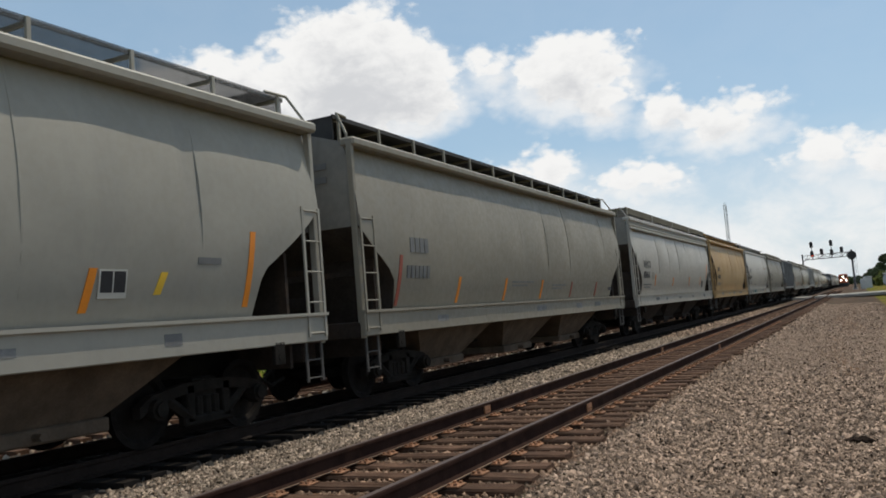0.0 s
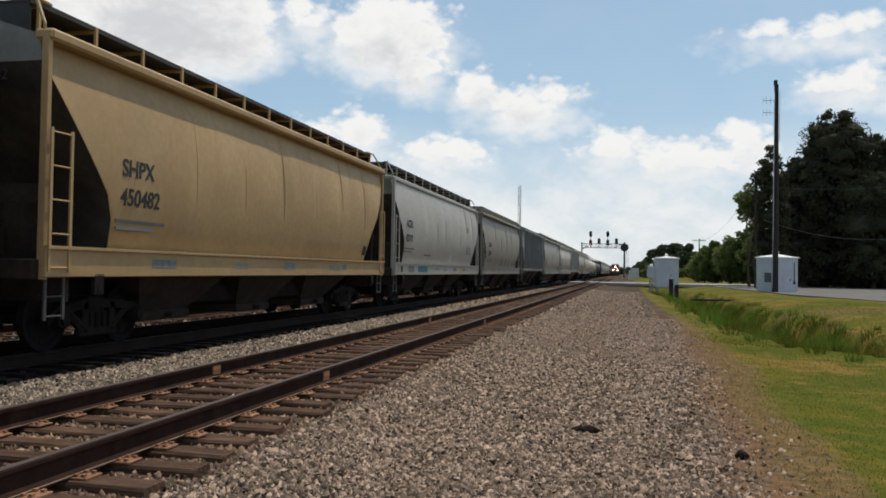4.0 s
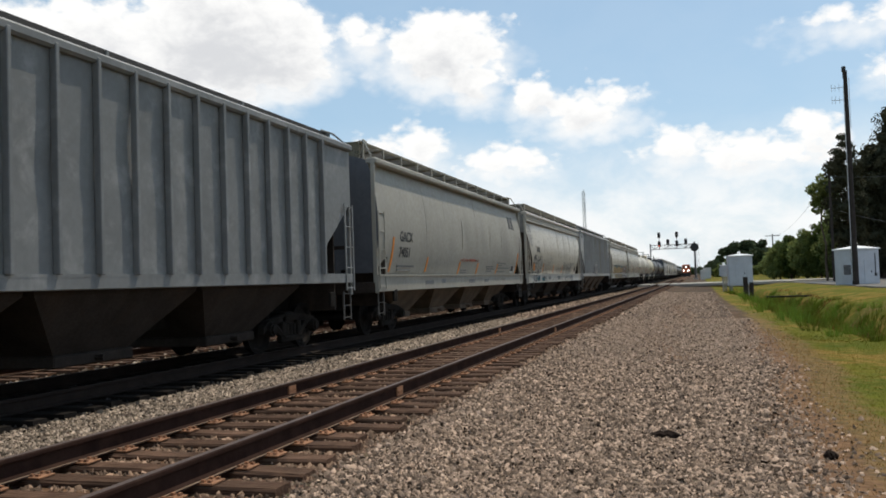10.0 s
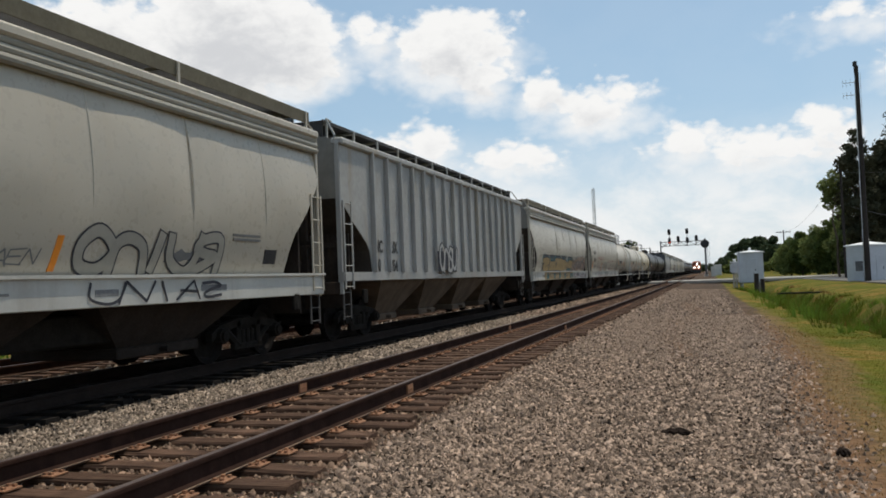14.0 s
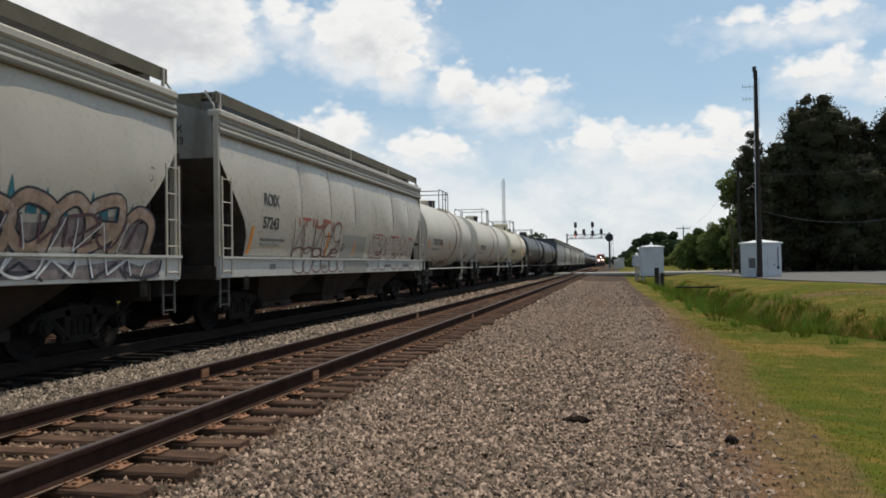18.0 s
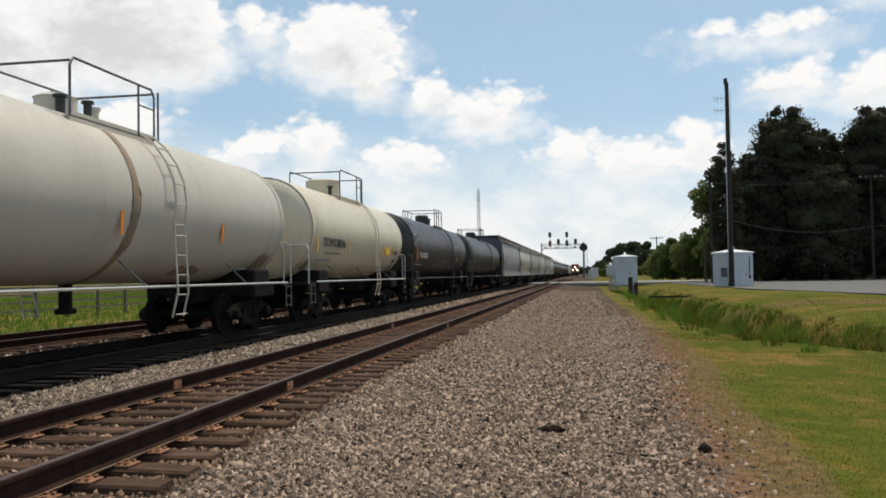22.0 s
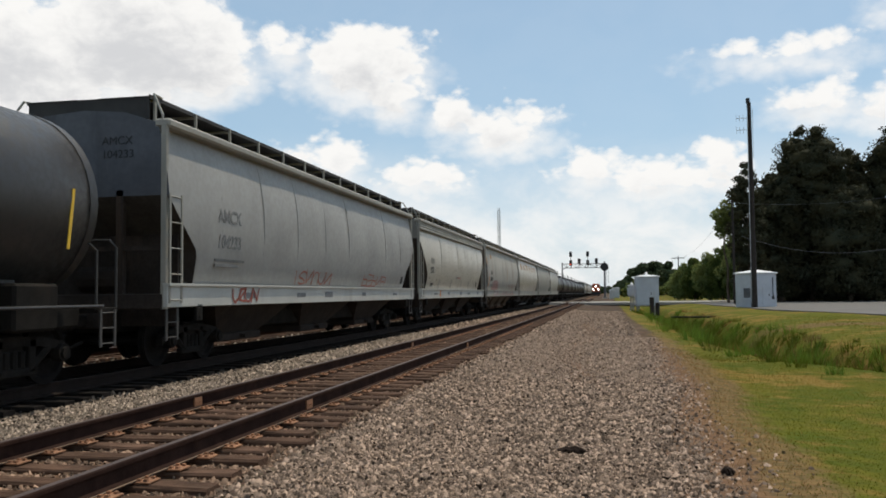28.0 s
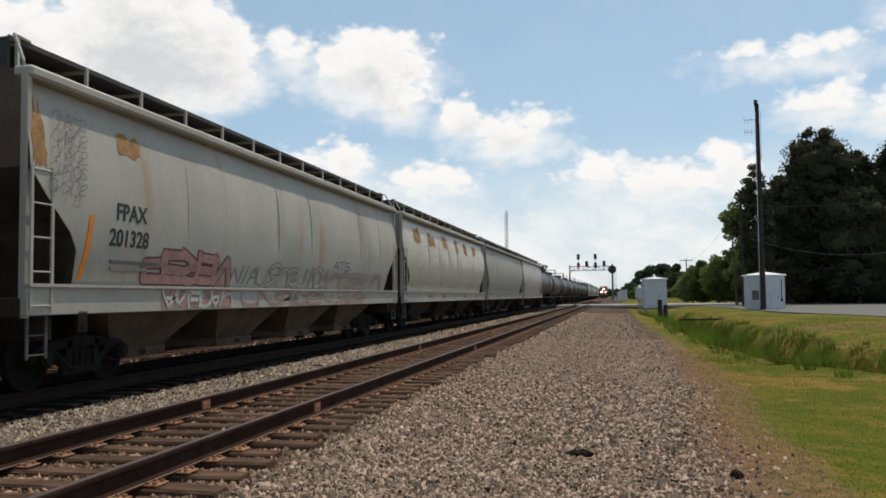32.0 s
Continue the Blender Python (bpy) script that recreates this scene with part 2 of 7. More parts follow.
def grating(name, colour, open_part):
    """Expanded-metal walkway: part of it lets the sky through."""
    m = bpy.data.materials.new(name)
    m.use_nodes = True
    k = Nodes(m.node_tree)
    shader, clear, mixed, out = k.add("ShaderNodeBsdfPrincipled"), k.add("ShaderNodeBsdfTransparent"), k.add("ShaderNodeMixShader"), k.add("ShaderNodeOutputMaterial")
    place = k.add("ShaderNodeTexCoord").outputs["Object"]
    k.put(k.mix(k.ramp(k.noise(place, 2.0, 4.0), 0.35, 0.65), colour, tuple(c * 0.6 for c in colour)), shader.inputs["Base Color"])
    shader.inputs["Roughness"].default_value = 0.7
    lattice = k.add("ShaderNodeTexChecker")
    k.put(place, lattice.inputs["Vector"])
    lattice.inputs["Scale"].default_value = 55.0
    k.put(k.math("ADD", k.math("MULTIPLY", lattice.outputs["Fac"], open_part * 0.8), open_part * 0.6, clamp=True), mixed.inputs[0])
    k.put(shader.outputs[0], mixed.inputs[1])
    k.put(clear.outputs[0], mixed.inputs[2])
    k.put(mixed.outputs[0], out.inputs[0])
    return m


paint_grey = surface("paint_grey", (0.310, 0.292, 0.250), 0.55, vary=0.10, scale=0.5, grain=9, bump=0.05, stain=(0.24, 0.23, 0.21), stain_amount=0.35, stain_scale=1.6, streak=True)
paint_sage = surface("paint_sage", (0.245, 0.220, 0.174), 0.5, vary=0.10, scale=0.5, grain=9, bump=0.05, stain=(0.22, 0.21, 0.18), stain_amount=0.35, stain_scale=1.4, streak=True)
paint_white = surface("paint_white", (0.375, 0.350, 0.305), 0.40, vary=0.08, scale=0.5, grain=9, bump=0.05, stain=(0.33, 0.32, 0.29), stain_amount=0.3, stain_scale=1.5, streak=True)
paint_cool = surface("paint_cool", (0.315, 0.305, 0.285), 0.5, vary=0.10, scale=0.5, grain=9, bump=0.05, stain=(0.25, 0.24, 0.225), stain_amount=0.35, stain_scale=1.5, streak=True)
paint_cream = surface("paint_cream", (0.445, 0.402, 0.330), 0.33, vary=0.08, scale=0.5, grain=9, bump=0.05, stain=(0.37, 0.31, 0.23), stain_amount=0.4, stain_scale=1.3, streak=True)
paint_tan = surface("paint_tan", (0.41, 0.270, 0.122), 0.55, vary=0.14, scale=0.5, grain=9, bump=0.05, stain=(0.36, 0.20, 0.08), stain_amount=0.5, stain_scale=1.4, streak=True)
# the pale stain colour paints in soft reflections on the dented panels
paint_dark_grey_sheen = surface("paint_dark_grey_sheen", (0.175, 0.180, 0.180), 0.55, vary=0.15, scale=0.8, grain=9, bump=0.05, stain=(0.30, 0.30, 0.295), stain_amount=0.65, stain_scale=1.5)
paint_pale_rib = surface("paint_pale_rib", (0.355, 0.35, 0.335), 0.5, vary=0.14, scale=0.9, grain=9, bump=0.05, stain=(0.26, 0.20, 0.11), stain_amount=0.55, stain_scale=1.1, streak=True)
paint_rusty = surface("paint_rusty", (0.38, 0.36, 0.315), 0.6, vary=0.12, scale=0.5, grain=9, bump=0.08, stain=(0.34, 0.20, 0.09), stain_amount=0.6, stain_scale=0.9, streak=True)
tank_white = surface("tank_white", (0.56, 0.510, 0.425), 0.42, vary=0.07, scale=0.5, grain=9, bump=0.03, stain=(0.36, 0.30, 0.22), stain_amount=0.35, stain_scale=1.1, streak=True)
tank_cream = surface("tank_cream", (0.66, 0.58, 0.43), 0.35, vary=0.05, scale=0.5, grain=9, bump=0.03, stain=(0.42, 0.34, 0.22), stain_amount=0.25, stain_scale=1.1, streak=True)
tank_black = surface("tank_black", (0.036, 0.033, 0.031), 0.42, vary=0.2, scale=0.6, grain=9, bump=0.0, stain=(0.065, 0.058, 0.052), stain_amount=0.5, stain_scale=1.1, streak=True)
end_slate = surface("end_slate", (0.085, 0.09, 0.105), 0.6, vary=0.2, scale=1, grain=9, bump=0.05, stain=(0.04, 0.04, 0.045), stain_amount=0.5, stain_scale=1.5, streak=True)
# underframe and dirty chute colours, darkened further to deepen the shade beneath the cars
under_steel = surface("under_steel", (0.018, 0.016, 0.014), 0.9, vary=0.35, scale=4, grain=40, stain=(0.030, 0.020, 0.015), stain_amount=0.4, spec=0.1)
chute_dirt_shade = surface("chute_dirt_shade", (0.036, 0.029, 0.025), 0.9, vary=0.3, scale=2, grain=30, stain=(0.05, 0.032, 0.022), stain_amount=0.4, spec=0.15)
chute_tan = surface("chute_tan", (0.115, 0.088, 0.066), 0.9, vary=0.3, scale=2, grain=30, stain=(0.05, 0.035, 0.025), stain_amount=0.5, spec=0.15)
# ends darker than the sides: their shade put into the paint, besides brown grime
end_grey_shade = surface("end_grey_shade", (0.225, 0.212, 0.188), 0.65, vary=0.2, scale=1, grain=9, bump=0.05, stain=(0.09, 0.07, 0.055), stain_amount=0.7, stain_scale=1.2, streak=True)
end_rust = surface("end_rust", (0.105, 0.070, 0.052), 0.8, vary=0.3, scale=1, grain=12, bump=0.1, stain=(0.05, 0.035, 0.03), stain_amount=0.6, stain_scale=1.2, streak=True)
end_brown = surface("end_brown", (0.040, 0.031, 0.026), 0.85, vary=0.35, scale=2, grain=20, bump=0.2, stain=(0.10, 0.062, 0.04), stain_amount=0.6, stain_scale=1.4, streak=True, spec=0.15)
# shade beneath the sloped ends, put into the sheets' colour
slope_shade = surface("slope_shade", (0.066, 0.057, 0.050), 0.9, vary=0.3, scale=2, grain=20, stain=(0.05, 0.04, 0.035), stain_amount=0.4, spec=0.15)
# ties and rails below the train: its shade painted in as near-black
shade_tie = surface("shade_tie", (0.022, 0.019, 0.017), 0.95, vary=0.3, scale=3, grain=26, spec=0.03)
shade_rail = surface("shade_rail", (0.022, 0.015, 0.012), 0.85, vary=0.3, scale=3, grain=50, spec=0.15)
# wheel colour lowered too, to look as dark as the shade there
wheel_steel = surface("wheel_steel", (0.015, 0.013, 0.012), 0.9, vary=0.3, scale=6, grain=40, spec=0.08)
tread_steel = surface("tread_steel", (0.45, 0.44, 0.43), 0.3, metal=0.9, vary=0.1)
grate_dark = grating("grate_dark", (0.034, 0.030, 0.028), 0.0)
grate_pale = grating("grate_pale", (0.200, 0.178, 0.120), 0.22)
# walkway edge: the pale grating's olive, darkened for the shade on its underside
fascia_shade = surface("fascia_shade", (0.118, 0.104, 0.071), 0.8, vary=0.2, scale=1.5, grain=20, bump=0.1, stain=(0.10, 0.085, 0.06), stain_amount=0.5, stain_scale=1.5)
step_steel = surface("step_steel", (0.065, 0.060, 0.056), 0.7, vary=0.25, scale=3, grain=20)
grate_grey = grating("grate_grey", (0.10, 0.10, 0.10), 0.42)
ink = surface("ink", (0.025, 0.025, 0.028), 0.6, vary=0.2, bump=0)
ink_grey = surface("ink_grey", (0.16, 0.16, 0.16), 0.6, vary=0.2, bump=0)
stripe_orange = surface("stripe_orange", (0.75, 0.24, 0.02), 0.45, vary=0.15, bump=0)
stripe_yellow = surface("stripe_yellow", (0.72, 0.45, 0.04), 0.45, vary=0.15, bump=0)
stripe_red = surface("stripe_red", (0.34, 0.085, 0.055), 0.5, vary=0.3, bump=0)
spray_purple = surface("spray_purple", (0.115, 0.060, 0.070), 0.6, vary=0.4, scale=6, bump=0)
spray_black = surface("spray_black", (0.035, 0.035, 0.045), 0.6, vary=0.3, scale=6, bump=0)
spray_teal = surface("spray_teal", (0.03, 0.16, 0.19), 0.6, vary=0.4, scale=6, bump=0)
spray_gold = surface("spray_gold", (0.40, 0.28, 0.13), 0.6, vary=0.3, scale=6, bump=0)
spray_orange = surface("spray_orange", (0.30, 0.20, 0.135), 0.6, vary=0.3, scale=6, bump=0)
spray_grey = surface("spray_grey", (0.125, 0.110, 0.105), 0.6, vary=0.3, scale=6, bump=0)
spray_mauve = surface("spray_mauve", (0.23, 0.185, 0.175), 0.6, vary=0.45, scale=5, bump=0, stain=(0.09, 0.07, 0.08), stain_amount=0.7, stain_scale=4)
spray_peach = surface("spray_peach", (0.34, 0.23, 0.16), 0.6, vary=0.4, scale=5, bump=0, stain=(0.42, 0.40, 0.38), stain_amount=0.6, stain_scale=4)
spray_pink = surface("spray_pink", (0.40, 0.235, 0.205), 0.6, vary=0.35, scale=5, bump=0, stain=(0.24, 0.10, 0.09), stain_amount=0.6, stain_scale=5)
spray_wine = surface("spray_wine", (0.150, 0.045, 0.050), 0.6, vary=0.35, scale=6, bump=0)
spray_white = surface("spray_white", (0.6, 0.6, 0.6), 0.6, vary=0.2, scale=6, bump=0)
band_rust = surface("band_rust", (0.30, 0.225, 0.15), 0.7, vary=0.35, scale=2, grain=20, bump=0, stain=(0.20, 0.12, 0.06), stain_amount=0.7, stain_scale=2)
rust_patch = surface("rust_patch", (0.33, 0.175, 0.065), 0.8, vary=0.35, scale=5, bump=0)
white_trim = surface("white_trim", (0.50, 0.49, 0.45), 0.5, vary=0.1, scale=1, grain=20, stain=(0.30, 0.26, 0.22), stain_amount=0.5, stain_scale=1.5, streak=True)
bright_edge = surface("bright_edge", (0.50, 0.49, 0.46), 0.45, vary=0.1)
rail_steel = surface("rail_steel", (0.034, 0.019, 0.015), 0.85, metal=0.0, vary=0.3, scale=3, grain=50, stain=(0.060, 0.033, 0.023), stain_amount=0.5, stain_scale=2, spec=0.03)
rail_head = surface("rail_head", (0.080, 0.056, 0.048), 0.6, metal=0.1, vary=0.15, scale=4, grain=60, bump=0.03)
plate_rust = surface("plate_rust", (0.33, 0.160, 0.082), 0.85, vary=0.3, scale=6, grain=50, per_object=0.35)
tie_wood = surface("tie_wood", (0.140, 0.082, 0.055), 0.95, vary=0.5, scale=3, grain=34, bump=0.8, bump_size=0.03, fibre=(0.05, 1.0, 1.0), stain=(0.08, 0.055, 0.042), stain_amount=0.7, stain_scale=4, per_object=0.6, spec=0.1)
# stones coloured near-black for the shade beneath the train
shade_stone = surface("shade_stone", (0.022, 0.019, 0.017), 0.85, vary=0.3, scale=6, grain=60, bump=0.3, per_island=0.6)
seam_paint = surface("seam_paint", (0.25, 0.245, 0.235), 0.7, vary=0.2)
stone = surface("stone", (0.244, 0.180, 0.138), 0.9, vary=0.25, scale=1.2, grain=90, bump=0.3, stain=(0.115, 0.072, 0.048), stain_amount=0.75, stain_scale=0.45, per_island=0.95, spec=0.1)
worn_stone = surface("worn_stone", (0.238, 0.177, 0.137), 0.9, vary=0.25, scale=1.2, grain=90, bump=0.3, stain=(0.12, 0.078, 0.054), stain_amount=0.75, stain_scale=0.45, per_island=0.45, spec=0.1)
grey_stone = surface("grey_stone", (0.248, 0.198, 0.156), 0.9, vary=0.25, scale=1.2, grain=90, bump=0.3, per_island=0.95, spec=0.1)
brown_stone = surface("brown_stone", (0.200, 0.132, 0.092), 0.95, vary=0.3, scale=1.5, grain=90, bump=0.3, per_island=0.8, spec=0.15)
dust = surface("dust", (0.26, 0.185, 0.13), 0.95, vary=0.25, scale=1.5, grain=90, bump=0.3, per_island=0.5, spec=0.1)
hut_white = surface("hut_white", (0.50, 0.52, 0.56), 0.6, vary=0.08, scale=1.5, grain=20, stain=(0.42, 0.42, 0.42), stain_amount=0.35, stain_scale=1.2, streak=True)
roof_white = surface("roof_white", (0.82, 0.82, 0.82), 0.45, vary=0.06)
pole_wood = surface("pole_wood", (0.034, 0.026, 0.022), 0.9, vary=0.3, scale=2, grain=30, bump=0.3)
signal_black = surface("signal_black", (0.02, 0.02, 0.022), 0.5, vary=0.2)
mast_steel = surface("mast_steel", (0.14, 0.14, 0.15), 0.55, metal=0.3, vary=0.25, scale=2)
alu = surface("alu", (0.52, 0.53, 0.54), 0.45, metal=0.5, vary=0.12)
loco_orange = surface("loco_orange", (0.55, 0.11, 0.03), 0.45, vary=0.2, scale=1)
loco_dark = surface("loco_dark", (0.03, 0.028, 0.028), 0.5, vary=0.3)
lamp_glow = glow("lamp_glow", (1.0, 0.93, 0.80), 16.0)
red_glow = glow("red_glow", (1.0, 0.10, 0.04), 3.0)
glass_dark = surface("glass_dark", (0.02, 0.022, 0.025), 0.08, vary=0.05, bump=0, spec=0.8)
asphalt = surface("asphalt", (0.135, 0.126, 0.115), 0.9, vary=0.15, scale=0.4, grain=30, bump=0.3)
crossing_pale = surface("crossing_pale", (0.32, 0.30, 0.27), 0.9, vary=0.15, scale=0.5, grain=20)
bark = surface("bark", (0.10, 0.075, 0.055), 0.95, vary=0.3, scale=3, grain=20, bump=0.5, bump_size=0.03)
pine_leaf = leafy("pine_leaf", (0.043, 0.047, 0.030), 0.4, 0.12)
tree_leaf = leafy("tree_leaf", (0.072, 0.105, 0.034), 0.4, 0.4)
pale_leaf = leafy("pale_leaf", (0.150, 0.195, 0.075), 0.4, 0.45)
far_leaf = leafy("far_leaf", (0.056, 0.080, 0.044), 0.3, 0.2)
grass_leaf = leafy("grass_leaf", (0.095, 0.108, 0.010), 0.2, 0.3, (0.175, 0.112, 0.022))
weed_leaf = leafy("weed_leaf", (0.082, 0.108, 0.014), 0.6, 0.35)
dry_leaf = leafy("dry_leaf", (0.195, 0.122, 0.048), 0.25, 0.3)
field_leaf = leafy("field_leaf", (0.12, 0.20, 0.03), 0.35, 0.35)
fence_wood = surface("fence_wood", (0.13, 0.11, 0.09), 0.9, vary=0.25)
rag = surface("rag", (0.026, 0.018, 0.014), 0.95, vary=0.4, scale=12, bump=0.4, spec=0.05)
ink_faint = surface("ink_faint", (0.20, 0.20, 0.20), 0.6, vary=0.3, scale=9, bump=0)
concrete = surface("concrete", (0.38, 0.37, 0.35), 0.9, vary=0.15, scale=2, grain=30)
brick_dull = surface("brick_dull", (0.22, 0.12, 0.09), 0.9, vary=0.2, scale=3, grain=20)
car_white = surface("car_white", (0.35, 0.35, 0.35), 0.3, vary=0.05)
tyre = surface("tyre", (0.02, 0.02, 0.02), 0.9, vary=0.2)


def ground_material():
    """Gravel, worn service road, mown grass, dead grass at the edge and ditch soil, mixed by masks that the sheet carries."""
    m = bpy.data.materials.new("ground_cover")
    m.use_nodes = True
    k = Nodes(m.node_tree)
    shader, out = k.add("ShaderNodeBsdfPrincipled"), k.add("ShaderNodeOutputMaterial")
    here = k.add("ShaderNodeTexCoord").outputs["Object"]
    grass = k.add("ShaderNodeAttribute", attribute_name="grass").outputs["Fac"]
    dry = k.add("ShaderNodeAttribute", attribute_name="dry").outputs["Fac"]
    soil = k.add("ShaderNodeAttribute", attribute_name="soil").outputs["Fac"]
    cells = k.add("ShaderNodeTexVoronoi")
    k.put(here, cells.inputs["Vector"])
    cells.inputs["Scale"].default_value = 17.0
    pebble = k.mix(cells.outputs["Distance"], (0.138, 0.098, 0.071), (0.036, 0.026, 0.020))
    pebble = k.mix(0.35, pebble, k.mix(1.0, pebble, cells.outputs["Color"], "MULTIPLY"))
    patch = k.noise(here, 0.35, 5.0, 0.6)
    pebble = k.mix(k.math("MULTIPLY", k.ramp(patch, 0.45, 0.7), 0.55), pebble, (0.19, 0.13, 0.090))
    tuft = k.noise(here, 7.0, 5.0, 0.65)
    sward = k.mix(k.ramp(k.noise(here, 0.9, 6.0, 0.65), 0.36, 0.64), (0.070, 0.092, 0.008), (0.118, 0.112, 0.012))
    sward = k.mix(k.math("MULTIPLY", k.ramp(tuft, 0.4, 0.65), 0.5), sward, (0.060, 0.066, 0.012))
    sward = k.mix(k.math("MULTIPLY", k.ramp(k.math("ADD", k.noise(here, 0.30, 5.0, 0.65), k.math("MULTIPLY", k.noise(here, 2.4, 4.0, 0.6), 0.35)), 0.64, 0.82), 0.75), sward, (0.24, 0.145, 0.04))
    dead = k.mix(k.ramp(tuft, 0.35, 0.65), (0.200, 0.126, 0.054), (0.105, 0.078, 0.034))
    edge = k.math("MULTIPLY", k.math("SUBTRACT", k.noise(here, 1.6, 6.0, 0.7), 0.5), 1.1)
    base = k.mix(k.ramp(k.math("ADD", grass, edge), 0.35, 0.65), pebble, sward)
    base = k.mix(k.ramp(k.math("ADD", dry, edge), 0.35, 0.75), base, dead)
    base = k.mix(k.ramp(k.math("ADD", soil, k.math("MULTIPLY", edge, 0.6)), 0.4, 0.7), base, (0.050, 0.052, 0.016))
    dirt = k.add("ShaderNodeAttribute", attribute_name="dirt").outputs["Fac"]
    base = k.mix(k.ramp(k.math("ADD", dirt, k.math("MULTIPLY", edge, 0.8)), 0.35, 0.75, 0.0, 0.85), base, k.mix(k.ramp(tuft, 0.35, 0.65), (0.215, 0.122, 0.068), (0.125, 0.072, 0.043)))
    # the train's shade, painted near-black onto the ground below it
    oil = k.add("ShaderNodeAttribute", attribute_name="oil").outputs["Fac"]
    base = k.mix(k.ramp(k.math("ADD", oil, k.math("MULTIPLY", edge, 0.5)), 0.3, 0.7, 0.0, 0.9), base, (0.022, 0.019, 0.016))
    k.put(base, shader.inputs["Base Color"])
    shader.inputs["Roughness"].default_value = 0.95
    shader.inputs["Specular IOR Level"].default_value = 0.05
    relief = k.add("ShaderNodeBump")
    relief.inputs["Strength"].default_value, relief.inputs["Distance"].default_value = 0.4, 0.02
    k.put(k.math("ADD", k.math("MULTIPLY", cells.outputs["Distance"], -1.0), k.math("MULTIPLY", tuft, 0.7)), relief.inputs["Height"])
    k.put(relief.outputs[0], shader.inputs["Normal"])
    k.put(shader.outputs[0], out.inputs[0])
    return m


ground_cover = ground_material()

# ---------------------------------------------------------------- mesh helpers


class Shape:
    """Vertices and faces, gathered piece by piece."""

    def __init__(self):
        self.v, self.f = [], []

    def add(self, verts, faces):
        k = len(self.v)
        self.v.extend(tuple(p) for p in verts)
        self.f.extend(tuple(i + k for i in face) for face in faces)
        return self

    def box(self, x0, x1, y0, y1, z0, z1, c=0.0):
        """A box with chamfered edges c wide."""
        if c <= 0:
            return self.add([(x, y, z) for x in (x0, x1) for y in (y0, y1) for z in (z0, z1)],
                            [(0, 1, 3, 2), (4, 6, 7, 5), (0, 4, 5, 1), (2, 3, 7, 6), (0, 2, 6, 4), (1, 5, 7, 3)])
        bm = bmesh.new()
        bmesh.ops.create_cube(bm, size=1.0, matrix=Matrix.LocRotScale(((x0 + x1) / 2, (y0 + y1) / 2, (z0 + z1) / 2), None, (x1 - x0, y1 - y0, z1 - z0)))
        bmesh.ops.bevel(bm, geom=bm.edges[:], offset=c, segments=1, affect="EDGES")
        bm.verts.index_update()
        self.add([p.co[:] for p in bm.verts], [[q.index for q in face.verts] for face in bm.faces])
        bm.free()
        return self

    def rod(self, a, b, r, sides=6, r2=None, caps=True):
        a, b = Vector(a), Vector(b)
        q = (b - a).to_track_quat("Z", "Y")
        r2 = r if r2 is None else r2
        ring = [(math.cos(2 * math.pi * i / sides), math.sin(2 * math.pi * i / sides)) for i in range(sides)]
        verts = [a + q @ Vector((c * r, s * r, 0)) for c, s in ring] + [b + q @ Vector((c * r2, s * r2, 0)) for c, s in ring]
        faces = [(i, (i + 1) % sides, sides + (i + 1) % sides, sides + i) for i in range(sides)]
        if caps:
            faces += [tuple(range(sides))[::-1], tuple(range(sides, 2 * sides))]
        return self.add(verts, faces)

    def tube(self, points, r, sides=6):
        pts = [Vector(p) for p in points]
        rings, up = [], None
        for k, p in enumerate(pts):
            way = (pts[min(k + 1, len(pts) - 1)] - pts[max(k - 1, 0)]).normalized()
            up = way.orthogonal() if up is None else up - way * up.dot(way)
            up.normalize()
            across = way.cross(up)
            rings.append([p + (up * math.cos(2 * math.pi * i / sides) + across * math.sin(2 * math.pi * i / sides)) * r for i in range(sides)])
        return self.loft(rings)

    def loft(self, rings, closed=True, caps=True):
        """Skin rings of equal length."""
        m = len(rings[0])
        verts = [p for ring in rings for p in ring]
        faces = []
        for j in range(len(rings) - 1):
            for i in range(m if closed else m - 1):
                k = (i + 1) % m
                faces.append((j * m + i, j * m + k, (j + 1) * m + k, (j + 1) * m + i))
        if caps and closed:
            faces += [tuple(range(m))[::-1], tuple(range((len(rings) - 1) * m, len(rings) * m))]
        return self.add(verts, faces)

    def mesh(self, name, smooth=False):
        me = bpy.data.meshes.new(name)
        me.from_pydata(self.v, [], self.f)
        bm = bmesh.new()
        bm.from_mesh(me)
        bmesh.ops.recalc_face_normals(bm, faces=bm.faces)
        bm.to_mesh(me)
        bm.free()
        if smooth:
            me.polygons.foreach_set("use_smooth", [True] * len(me.polygons))
            me.set_sharp_from_angle(angle=radians(35))
        return me


CACHE = {}


def part(name, shape, material, parent=None, label="", smooth=False, key=None, at=None):
    """Links a shape as one mesh object under a thing or a part. Alike pieces with one key share their mesh."""
    if key is not None and (key, material.name) in CACHE:
        me = CACHE[key, material.name]
    else:
        me = (shape() if callable(shape) else shape).mesh(name, smooth)
        me.materials.append(material)
        if key is not None:
            CACHE[key, material.name] = me
    ob = new(name, me)
    ob.parent = parent
    if at is not None:
        ob.matrix_basis = at
    return tagged(ob, label)


def empty(name, at, label, category, group="", kind=""):
    ob = new(name)
    ob.empty_display_size = 0.3
    ob.matrix_basis = at
    return tagged(ob, label, category, group, kind)


